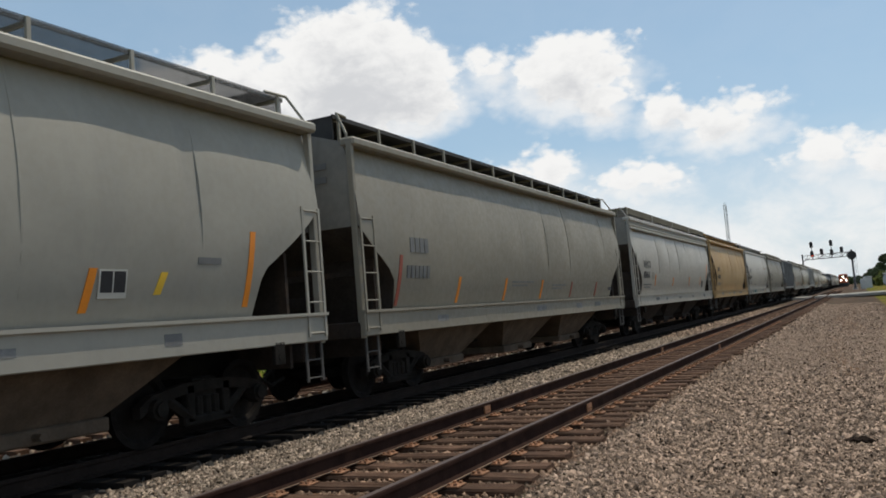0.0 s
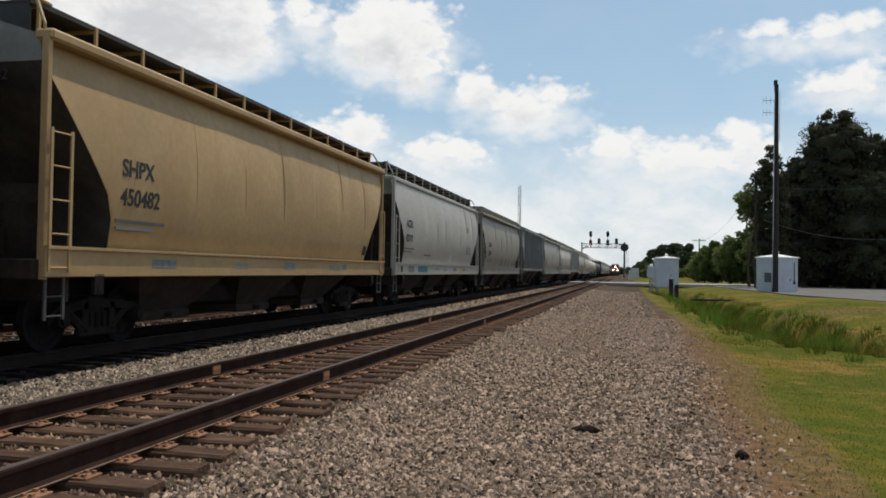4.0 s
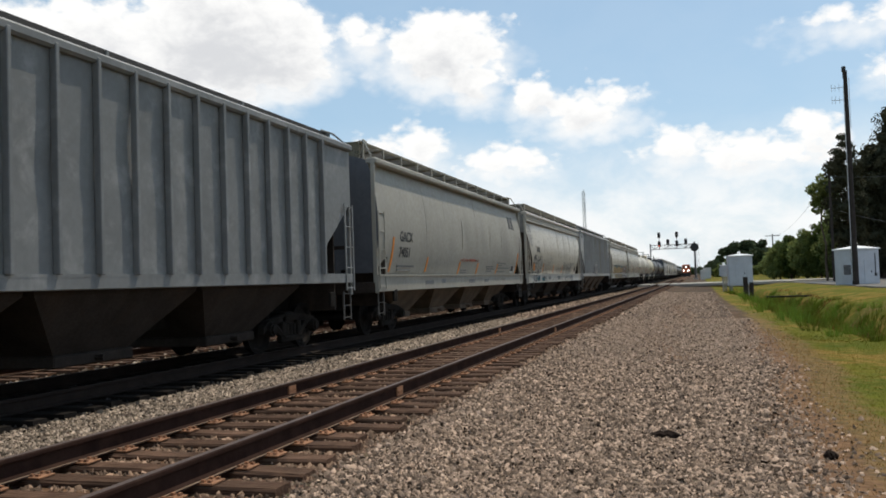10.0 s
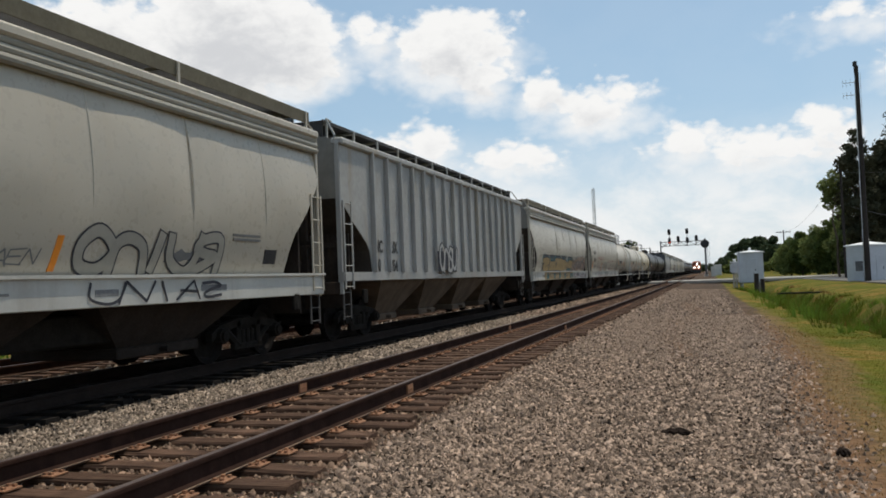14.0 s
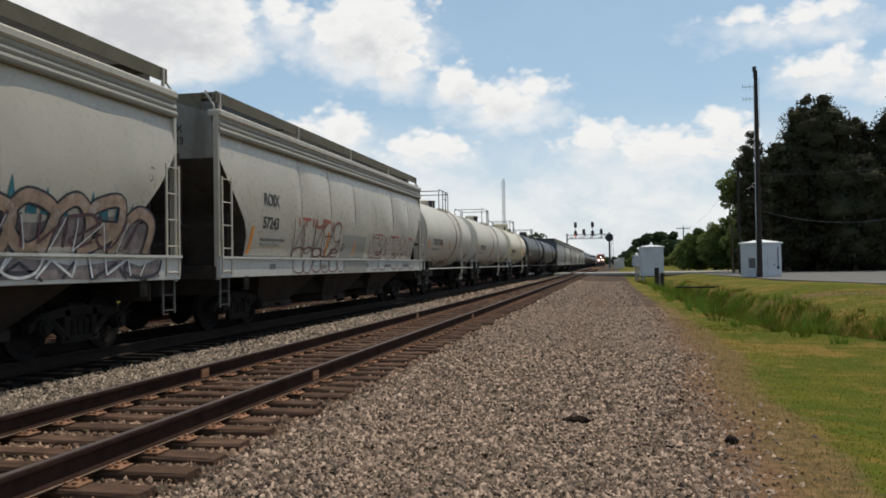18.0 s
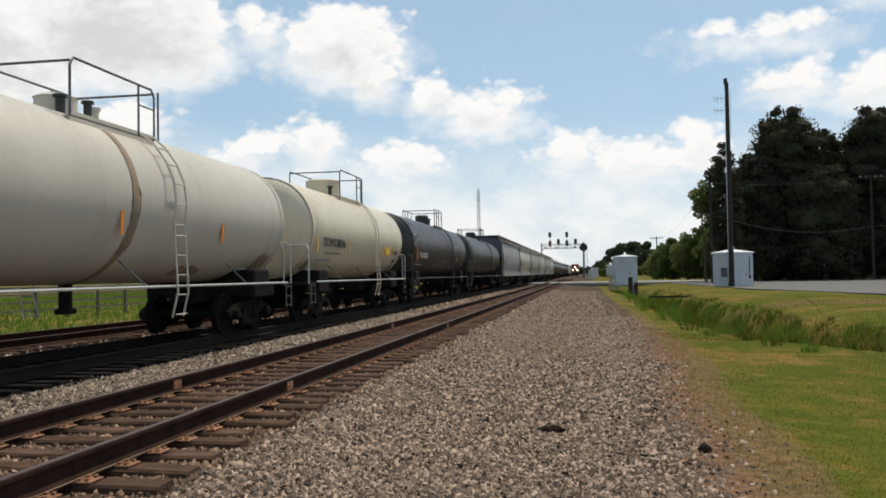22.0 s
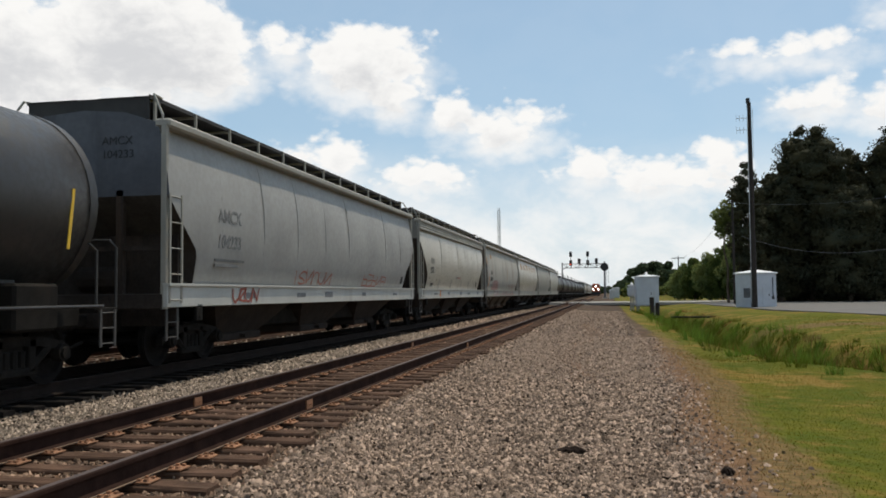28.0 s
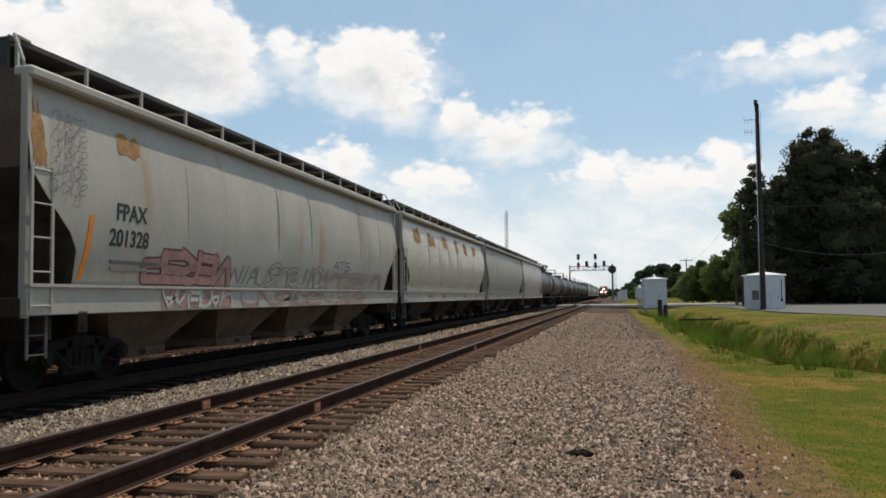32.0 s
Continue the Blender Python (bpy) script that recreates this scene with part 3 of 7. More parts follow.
def raw_mesh(name, verts, faces, material, smooth=False):
    """A large mesh straight from arrays; faces all have the same number of corners."""
    me = bpy.data.meshes.new(name)
    verts, faces = np.asarray(verts, np.float32), np.asarray(faces, np.int32)
    me.vertices.add(len(verts))
    me.vertices.foreach_set("co", verts.ravel())
    k = faces.shape[1]
    me.loops.add(faces.size)
    me.loops.foreach_set("vertex_index", faces.ravel())
    me.polygons.add(len(faces))
    me.polygons.foreach_set("loop_start", np.arange(0, faces.size, k, dtype=np.int32))
    me.polygons.foreach_set("loop_total", np.full(len(faces), k, np.int32))
    if smooth:
        me.polygons.foreach_set("use_smooth", np.ones(len(faces), bool))
    me.update(calc_edges=True)
    me.materials.append(material)
    return me


rng = np.random.default_rng(7)

# ---------------------------------------------------------------- ground: one sheet to the horizon
NEAR_X, TRAIN_X, SIDE_X = -4.35, -8.70, -12.80      # track centre lines
DITCH = [(3.6, 95.0), (4.2, 75.0), (4.7, 55.0), (4.9, 40.0), (5.0, 30.0), (5.6, 23.5), (7.6, 19.8), (12.0, 17.2), (30.0, 14.0)]


def smooth(lo, hi, v):
    t = np.clip((v - lo) / (hi - lo), 0, 1)
    return t * t * (3 - 2 * t)


def ditch_distance(x, y):
    best = np.full(np.shape(x), 1e9)
    for (ax, ay), (bx, by) in zip(DITCH, DITCH[1:]):
        dx, dy = bx - ax, by - ay
        t = np.clip(((x - ax) * dx + (y - ay) * dy) / (dx * dx + dy * dy), 0, 1)
        best = np.minimum(best, np.hypot(x - ax - t * dx, y - ay - t * dy))
    return best


def edge_line(y):
    """Where the gravel gives way to grass."""
    return 1.0 + 0.45 * smooth(8, 20, y) - 0.40 * smooth(28, 60, y) + 0.06 * np.sin(y * 0.9)


def ripple(x, y, s):
    return np.sin(x * 1.7 * s + 0.6 * np.sin(y * 0.9 * s)) * np.sin(y * 1.3 * s + 1.1 * np.sin(x * 0.7 * s))


def ground_z(x, y):
    x, y = np.asarray(x, float), np.asarray(y, float)
    z = np.full(np.broadcast(x, y).shape, -0.26)
    z = z - 0.12 * smooth(-2.75, -1.9, x) - 0.06 * smooth(-1.9, 1.2, x)
    z = z + 0.012 * smooth(1.40, 1.2, abs(x - NEAR_X))
    z = z - 0.16 * smooth(-14.4, -15.6, x)
    lawn = smooth(1.2, 3.2, x)
    z = z - 0.10 * lawn + 0.34 * smooth(5.5, 9.5, x) * smooth(14, 24, y)
    d = ditch_distance(x, y)
    z = z - 1.0 * smooth(1.75, 0.45, d) * smooth(10, 16, y)
    z = z + 0.012 * ripple(x, y, 1.0) * smooth(-2.6, -1.0, x) + 0.03 * ripple(x, y, 0.23) * smooth(2, 8, x)
    far = smooth(140, 260, y)
    return z * (1 - 0.5 * far)


def spaced(*runs):
    """Grid lines: runs of (start, end, step)."""
    line = []
    for a, b, step in runs:
        line.extend(np.arange(a, b, step))
    return np.array(line)


gx = np.concatenate([-np.geomspace(4000, 40, 14), spaced((-38, -16, 2.0), (-16, -11, 0.5), (-11, -2, 0.12), (-2, 5, 0.2), (5, 14, 0.3), (14, 40, 2.0)), np.geomspace(42, 4000, 14)])
gy = np.concatenate([-np.geomspace(4000, 30, 10), spaced((-28, 2, 2.0), (2, 40, 0.4), (40, 100, 1.5), (100, 240, 5.0)), np.geomspace(250, 4500, 16)])
GX, GY = np.meshgrid(gx, gy, indexing="ij")
GZ = ground_z(GX, GY)
nx, ny = GX.shape
idx = np.arange(nx * ny).reshape(nx, ny)
quads = np.stack([idx[:-1, :-1], idx[1:, :-1], idx[1:, 1:], idx[:-1, 1:]], -1).reshape(-1, 4)
ground = new("ground", raw_mesh("ground", np.stack([GX, GY, GZ], -1).reshape(-1, 3), quads, ground_cover, True))
tagged(ground, "flat trackside land of gravel, dead grass and mown green lawn", "ground", kind="structure")
edge_x = edge_line(GY)
grass_mask = np.maximum(smooth(-0.2, 0.9, GX - edge_x), smooth(-15.6, -17.5, GX))
dry_mask = np.clip(1.2 - np.abs(GX - edge_x - 0.45) / 0.75, 0, 1) * smooth(75, 14, GY) * 0.80
dry_mask = np.maximum(dry_mask, 0.8 * smooth(1.6, 0.4, np.hypot((GX - 12.5) / 7.0, (GY - 38) / 2.6)))
soil_mask = smooth(1.0, 0.2, ditch_distance(GX, GY)) * smooth(12, 18, GY)
# strip along the train's track that gets the painted shade
shade_mask = smooth(1.62, 1.40, abs(GX - TRAIN_X))
dirt_mask = 0.95 * smooth(0.78, 0.66, abs(GX - NEAR_X)) + 0.55 * smooth(1.6, 1.2, abs(GX - NEAR_X)) * (GX > NEAR_X)
dirt_mask = np.maximum(dirt_mask, 0.75 * smooth(0.9, 0.2, abs(GX - edge_x + 0.15)) * smooth(70, 10, GY))
dirt_mask = np.maximum(dirt_mask, 0.62 * smooth(0.9, 0.2, abs(GX + 0.75 + 0.3 * np.sin(GY * 0.33))) * smooth(9, 18, GY) * smooth(80, 40, GY))
for key, mask in (("grass", grass_mask), ("dry", dry_mask), ("soil", soil_mask), ("oil", shade_mask), ("dirt", np.clip(dirt_mask, 0, 1))):
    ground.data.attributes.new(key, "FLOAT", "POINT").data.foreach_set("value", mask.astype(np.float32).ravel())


def sheet(name, corners, z, material, label, category):
    """A paved strip 6 cm thick on the ground."""
    s = Shape()
    s.add([(x, y, z - 0.3) for x, y in corners] + [(x, y, z) for x, y in corners],
          [tuple(range(len(corners), 2 * len(corners)))] + [(i, (i + 1) % len(corners), len(corners) + (i + 1) % len(corners), len(corners) + i) for i in range(len(corners))])
    return tagged(part(name, s, material), label, category, kind="structure")


sheet("road", [(17.5, 30.0), (15.2, 47.0), (11.6, 64.0), (9.6, 104.0), (24.0, 118.0), (60.0, 118.0), (60.0, 30.0)], -0.13, asphalt, "worn grey asphalt street beside the lawn", "road")
sheet("pavement", [(-3.0, 108.0), (-3.0, 121.0), (24.0, 121.0), (9.65, 105.0)], -0.02, crossing_pale, "pale dusty approach to the level crossing", "road")
for x0, x1 in ((-7.35, -5.75), (-4.9, -3.8), (-3.5, -3.0), (-11.5, -10.1), (-9.25, -8.15)):
    sheet("pavement", [(x0, 108.5), (x0, 120.5), (x1, 120.5), (x1, 108.5)], -0.005, crossing_pale, "concrete panel of the level crossing", "pavement")

# ---------------------------------------------------------------- tracks
RAIL = [(-0.07, -0.178), (0.07, -0.178), (0.07, -0.166), (0.012, -0.148), (0.010, -0.045), (0.036, -0.034), (0.036, -0.008), (0.028, 0.0),
        (-0.028, 0.0), (-0.036, -0.008), (-0.036, -0.034), (-0.010, -0.045), (-0.012, -0.148), (-0.07, -0.166)]


def rail_shape(x, y0, y1):
    return Shape().loft([[(x + a, y, b) for a, b in RAIL] for y in (y0, y1)])


def head_shape(x, y0, y1):
    return Shape().box(x - 0.027, x + 0.027, y0, y1, -0.001, 0.0025)


def tie_shape(seed):
    r = random.Random(seed)
    s = Shape()
    rings = []
    for i in range(7):
        y = 0.112 + r.uniform(-0.008, 0.006)
        x = -1.37 + 2.74 * i / 6 + (r.uniform(-0.04, 0.04) if i in (0, 6) else 0)
        top = r.uniform(-0.012, 0.004)
        rings.append([(x, -y, -0.18), (x, -y - 0.004, -0.02 + top), (x, -y + 0.015, top), (x, r.uniform(-0.03, 0.03), top - r.uniform(0, 0.012)), (x, y - 0.015, top), (x, y + 0.004, -0.02 + top), (x, y, -0.18)])
    return s.loft(rings)


def plate_shape():
    s = Shape()
    s.box(-0.18, 0.18, -0.09, 0.09, 0.0, 0.016, 0.004)
    for dx in (-0.14, -0.085, 0.085, 0.14):
        for dy in (-0.055, 0.055):
            s.box(dx - 0.014, dx + 0.014, dy - 0.014, dy + 0.014, 0.014, 0.034)
    return s


def track(name, cx, y0, y1, singles, label, wood=tie_wood, steel=rail_steel, worn=rail_head):
    root = empty(name, pose(cx, 0, 0), label, "railway track", kind="structure")
    for side in (-0.7525, 0.7525):
        rail = part("rail", rail_shape(side, y0, y1), steel, root, "rusty brown steel rail", smooth=False)
        part("rail_head", head_shape(side, y0, y1), worn, rail, "worn shiny running surface")
        if wood == tie_wood:
            part("rail_foot", Shape().box(side - 0.071, side - 0.013, y0, 120.0, -0.168, -0.1625).box(side + 0.013, side + 0.071, y0, 120.0, -0.168, -0.1625), dust, rail, "tan dust on the foot of the rail")
    r = random.Random(int(cx * 10))
    rest = Shape()
    for i in range(int((y1 - y0) / 0.5)):
        y = y0 + 0.5 * i + r.uniform(-0.03, 0.03)
        m = pose(r.uniform(-0.09, 0.09), y, -0.192 + r.uniform(-0.008, 0.006), 0, 0, r.uniform(-1.2, 1.2))
        if singles[0] <= y < singles[1]:
            kind = r.randrange(8)
            part("tie", functools.partial(tie_shape, kind), tie_wood, root, key=("tie", kind), at=m)
        elif y < 260:
            rest.box(m.translation.x - 1.37, m.translation.x + 1.37, y - 0.11, y + 0.11, -0.36, m.translation.z)
    if rest.v:
        tagged(part("tie_row", rest, wood, root, "weathered wooden ties far down the line"), kind="stuff")
    return root


near_track = track("near_track", NEAR_X, -30.0, 900.0, (3.0, 100.0), "empty railway track with rusty rails on weathered wooden ties")
train_track = track("train_track", TRAIN_X, -60.0, 900.0, (0.0, 0.0), "railway track under the passing freight train, darkened for its shade", shade_tie, shade_rail, shade_rail)
side_track = track("side_track", SIDE_X, -60.0, 900.0, (0.0, 0.0), "siding track beyond the train")
r = random.Random(5)
for i in range(72):
    for side in (-0.7525, 0.7525):
        part("tie_plate", plate_shape, plate_rust, near_track, key="plate", at=pose(side, 4.0 + 0.5 * i + r.uniform(-0.02, 0.02), -0.190))
for side, y in ((0.7525, 9.85), (-0.7525, 9.95), (0.7525, 21.7), (-0.7525, 21.9)):
    joint = Shape().box(side + 0.010, side + 0.034, y - 0.10, y + 0.10, -0.150, -0.036, 0.006)
    for k in range(4):
        joint.rod((side + 0.03, y - 0.07 + 0.047 * k, -0.10), (side + 0.04, y - 0.07 + 0.047 * k, -0.10), 0.012, 6)
    part("joint_bar", joint, plate_rust, near_track, "rust-orange bolted joint bar")

# ---------------------------------------------------------------- ballast stones
WEDGE = np.array([(1, 0.7, -0.6), (-1, 0.7, -0.6), (-1, -0.7, -0.6), (1, -0.7, -0.6), (0.45, 0, 0.75), (-0.45, 0, 0.75)], float)
WEDGE_F = np.array([(0, 1, 5), (0, 5, 4), (2, 3, 4), (2, 4, 5), (3, 0, 4), (1, 2, 5)])


def stones(name, x0, x1, y0, y1, count, size, label, sink=0.25, keep=None, material=None):
    """Crushed stone: sharp wedges, each of its own size, turn and tilt."""
    x, y = rng.uniform(x0, x1, count), rng.uniform(y0, y1, count)
    if keep is not None:
        ok = keep(x, y)
        x, y = x[ok], y[ok]
    count = len(x)
    s = size * np.minimum(rng.lognormal(0, 0.38, count), 1.9)
    v = WEDGE[None] * rng.uniform(0.5, 1.35, (count, 1, 3)) + rng.normal(0, 0.24, (count, 6, 3))
    a, b = rng.uniform(0, 2 * np.pi, count)[:, None], rng.normal(0, 0.55, count)[:, None]
    vx, vz = v[..., 0] * np.cos(b) - v[..., 2] * np.sin(b), v[..., 0] * np.sin(b) + v[..., 2] * np.cos(b)
    v = np.stack([vx * np.cos(a) - v[..., 1] * np.sin(a), vx * np.sin(a) + v[..., 1] * np.cos(a), vz], -1) * s[:, None, None] * 0.72
    v += np.stack([x, y, ground_z(x, y) + s * 0.30], -1)[:, None]
    f = WEDGE_F[None] + 6 * np.arange(count)[:, None, None]
    ob = new(name, raw_mesh(name, v.reshape(-1, 3), f.reshape(-1, 3), material or stone))
    return tagged(ob, label, "gravel", kind="stuff")


def gravel_edge(x, y):
    return x < edge_line(y) + rng.normal(-0.05, 0.28, len(x))


def off_rails(x, y):
    return np.minimum(abs(x - NEAR_X - 0.7525), abs(x - NEAR_X + 0.7525)) > 0.10


def off_rails_outside(x, y):
    return off_rails(x, y) & (abs(x - NEAR_X) > 0.75 + rng.normal(0.02, 0.05, len(x))) & ((x < NEAR_X) | (x > NEAR_X + rng.normal(1.42, 0.1, len(x))))


def shoulder(x, y):
    return off_rails(x, y) & (abs(x - NEAR_X - 1.1) < 0.36)


def sparse_gravel(x, y):
    lane = np.exp(-((x + 0.75 + 0.3 * np.sin(y * 0.33)) / 0.55) ** 2) * smooth(9, 18, y)
    verge = 0.75 * smooth(-0.9, 0.1, x - edge_line(y))
    return gravel_edge(x, y) & (rng.uniform(0, 1, len(x)) > np.maximum(0.6 * lane, verge))


stones("ballast", -7.32, -5.3, 3.5, 15.0, 26000, 0.0185, "pale grey crushed ballast between the tracks", material=grey_stone)
stones("ballast", -7.32, -5.3, 15.0, 32.0, 18000, 0.027, "pale grey crushed ballast between the tracks", material=grey_stone)
stones("ballast", -5.6, -2.6, 3.5, 15.0, 30000, 0.020, "grey-brown crushed ballast around the ties", keep=lambda x, y: off_rails_outside(x, y) & (x > -5.3))
stones("ballast", -5.6, -2.6, 15.0, 32.0, 25000, 0.027, "grey-brown crushed ballast around the ties", keep=lambda x, y: off_rails_outside(x, y) & (x > -5.3))
stones("ballast", -5.1, -3.6, 3.5, 30.0, 32000, 0.021, "brown dirt-covered ballast between the rails", keep=off_rails, material=brown_stone)
stones("ballast", -3.65, -2.85, 3.5, 30.0, 15000, 0.021, "brown dirt-covered ballast at the tie ends", keep=shoulder, material=brown_stone)
stones("ballast", -10.5, -7.16, 4.0, 32.0, 7000, 0.034, "ballast under the train, painted near-black for its shade", material=shade_stone)
stones("ballast", -7.32, -2.6, 32.0, 75.0, 18000, 0.043, "grey-brown ballast along the tracks", keep=off_rails_outside)
stones("ballast", -5.1, -3.6, 30.0, 75.0, 7000, 0.038, "brown dirt-covered ballast between the rails", keep=off_rails, material=brown_stone)
stones("gravel", -2.75, 2.2, 3.2, 9.0, 86000, 0.0200, "loose grey-brown crushed stone on the service path", keep=sparse_gravel)
stones("gravel", -2.75, 2.2, 9.0, 16.0, 54000, 0.0225, "loose grey-brown crushed stone on the service path", keep=sparse_gravel)
stones("gravel", -2.75, 1.9, 16.0, 32.0, 40000, 0.026, "loose grey-brown crushed stone on the service path", keep=sparse_gravel, material=worn_stone)
stones("gravel", -2.75, 1.2, 32.0, 75.0, 16000, 0.036, "loose crushed stone on the service path", keep=sparse_gravel, material=worn_stone)
stones("gravel", -2.6, 2.3, 3.2, 12.0, 8000, 0.009, "brown grit between the stones of the path", keep=gravel_edge, material=dust)
stones("ballast", -15.5, -10.4, 4.0, 50.0, 8000, 0.045, "sunlit grey ballast of the siding", material=grey_stone)

# ---------------------------------------------------------------- grass


def blades(name, x, y, height, width, material, label, lean=0.5, clumpy=0.0):
    count = len(x)
    z = ground_z(x, y)
    a = rng.uniform(0, 2 * np.pi, count)
    tip = rng.uniform(0, 2 * np.pi, count)
    h = height * rng.lognormal(0, 0.3, count) * (1 + clumpy * ripple(x, y, 1.6))
    dx, dy = np.cos(a) * width / 2, np.sin(a) * width / 2
    v = np.stack([np.stack([x - dx, y - dy, z - 0.01], -1), np.stack([x + dx, y + dy, z - 0.01], -1),
                  np.stack([x + np.cos(tip) * h * lean, y + np.sin(tip) * h * lean, z + h], -1)], 1)
    ob = new(name, raw_mesh(name, v.reshape(-1, 3), np.arange(3 * count).reshape(-1, 3), material))
    return tagged(ob, label, "grass", kind="stuff")


def scatter(count, x0, x1, y0, y1, keep):
    x, y = rng.uniform(x0, x1, count), y0 + (y1 - y0) * rng.uniform(0, 1, count) ** 1.5
    ok = keep(x, y)
    return x[ok], y[ok]


def lawn_keep(x, y):
    return (x > edge_line(y) + rng.normal(0.65, 0.3, len(x))) & (ditch_distance(x, y) > 1.3)


blades("grass", *scatter(170000, 0.8, 12.0, 4.5, 24.0, lawn_keep), 0.017, 0.010, grass_leaf, "short mown yellow-green lawn", 0.7)
blades("grass", *scatter(24000, 0.2, 18.0, 22.0, 50.0, lawn_keep), 0.02, 0.04, grass_leaf, "short mown yellow-green lawn", 0.7)
blades("dead_grass", *scatter(24000, 0.3, 3.6, 4.5, 26.0, lambda x, y: abs(x - edge_line(y) - 0.42) < np.abs(rng.normal(0.25, 0.25, len(x)))), 0.034, 0.008, dry_leaf, "straw-brown dead grass at the gravel's edge", 0.9)


def ditch_keep(x, y):
    return ditch_distance(x, y) < rng.normal(1.6, 0.45, len(x))


def clumps(name, centres, per, height, width, material, label):
    """Tussocks: blades that spring from one root and fan out."""
    count = len(centres)
    size = rng.lognormal(0, 0.35, count)
    reach = np.repeat(size, per)
    cx, cy = np.repeat(centres[:, 0], per), np.repeat(centres[:, 1], per)
    a, d = rng.uniform(0, 2 * np.pi, count * per), np.sqrt(rng.uniform(0, 1, count * per))
    x, y = cx + np.cos(a) * d * 0.22 * reach, cy + np.sin(a) * d * 0.22 * reach
    z = ground_z(x, y) - 0.02
    h = height * reach * rng.uniform(0.55, 1.1, count * per) * (1.15 - 0.5 * d)
    lean = rng.uniform(0.15, 0.6, count * per) * h
    b = a + rng.normal(0, 0.5, count * per)
    tip = np.stack([x + np.cos(b) * lean, y + np.sin(b) * lean, z + h], -1)
    side = rng.uniform(0, 2 * np.pi, count * per)
    dx, dy = np.cos(side) * width / 2, np.sin(side) * width / 2
    v = np.stack([np.stack([x - dx, y - dy, z], -1), np.stack([x + dx, y + dy, z], -1), tip], 1)
    ob = new(name, raw_mesh(name, v.reshape(-1, 3), np.arange(3 * count * per).reshape(-1, 3), material))
    return tagged(ob, label, "grass", kind="stuff")


blades("ditch_weeds", *scatter(40000, 2.0, 16.0, 15.0, 92.0, ditch_keep), 0.13, 0.012, weed_leaf, "rank green weeds in the drainage ditch", 0.45, 0.6)
def along_ditch(count, spread, bias=0.0):
    """Places along the ditch, more of them where it comes near."""
    legs = [(a, b, math.dist(a, b) / (1 + 0.5 * (a[1] + b[1]) / 25) ** 0.8) for a, b in zip(DITCH[1:], DITCH[2:])]
    weight = np.array([w for _, _, w in legs])
    pick = rng.choice(len(legs), count, p=weight / weight.sum())
    a, b = np.array([legs[k][0] for k in pick]), np.array([legs[k][1] for k in pick])
    t = rng.uniform(0, 1, (count, 1))
    way = (b - a) / np.linalg.norm(b - a, axis=1)[:, None]
    out = rng.normal(bias, spread, (count, 1))
    return a + (b - a) * t + np.stack([way[:, 1], -way[:, 0]], -1) * out


clumps("ditch_weeds", along_ditch(1500, 0.75, 0.15), 46, 0.40, 0.022, weed_leaf, "tall clumps of green weeds in the drainage ditch")
clumps("ditch_weeds", along_ditch(700, 0.8, 0.25), 56, 0.46, 0.022, field_leaf, "bright tall grass clumps in the drainage ditch")
clumps("ditch_weeds", along_ditch(330, 0.8, -0.2), 40, 0.32, 0.018, dry_leaf, "straw-brown dead tufts on the ditch bank")
blades("ditch_weeds", *scatter(9000, 3.5, 14.0, 15.5, 34.0, lambda x, y: abs(ditch_distance(x, y) - 1.0) < rng.normal(0.5, 0.25, len(x))), 0.20, 0.022, dry_leaf, "dry straw stalks on the ditch bank", 0.5)
fx, fy = rng.uniform(-60, -16.5, 26000), rng.uniform(5, 110, 26000)
blades("field_grass", fx, fy, 0.22, 0.09, field_leaf, "bright green rough grass beyond the siding", 0.5)

# ---------------------------------------------------------------- freight cars


def wheel_shape():
    s = Shape()
    prof = [(0.10, -0.09), (0.14, -0.05), (0.36, -0.04), (0.42, -0.065), (0.425, 0.03), (0.455, 0.05), (0.455, 0.075), (0.38, 0.075), (0.34, 0.02), (0.14, 0.03), (0.10, 0.07)]
    rings = []
    for i in range(24):
        a = 2 * math.pi * i / 24
        rings.append([(x, r * math.cos(a), r * math.sin(a)) for r, x in prof])
    m = len(prof)
    s.add([p for ring in rings for p in ring], [(j * m + i, j * m + (i + 1) % m, ((j + 1) % 24) * m + (i + 1) % m, ((j + 1) % 24) * m + i) for j in range(24) for i in range(m)])
    return s


def wheelset_shape():
    """Two wheels on their axle, turning as one."""
    one, s = wheel_shape(), Shape()
    for way in (1, -1):
        s.add([(way * (x + 0.7525), y, z) for x, y, z in one.v], one.f)
    return s.rod((-1.0, 0, 0), (1.0, 0, 0), 0.085, 10)


WHEELSETS = []    # (wheelset, its place along the bogie)


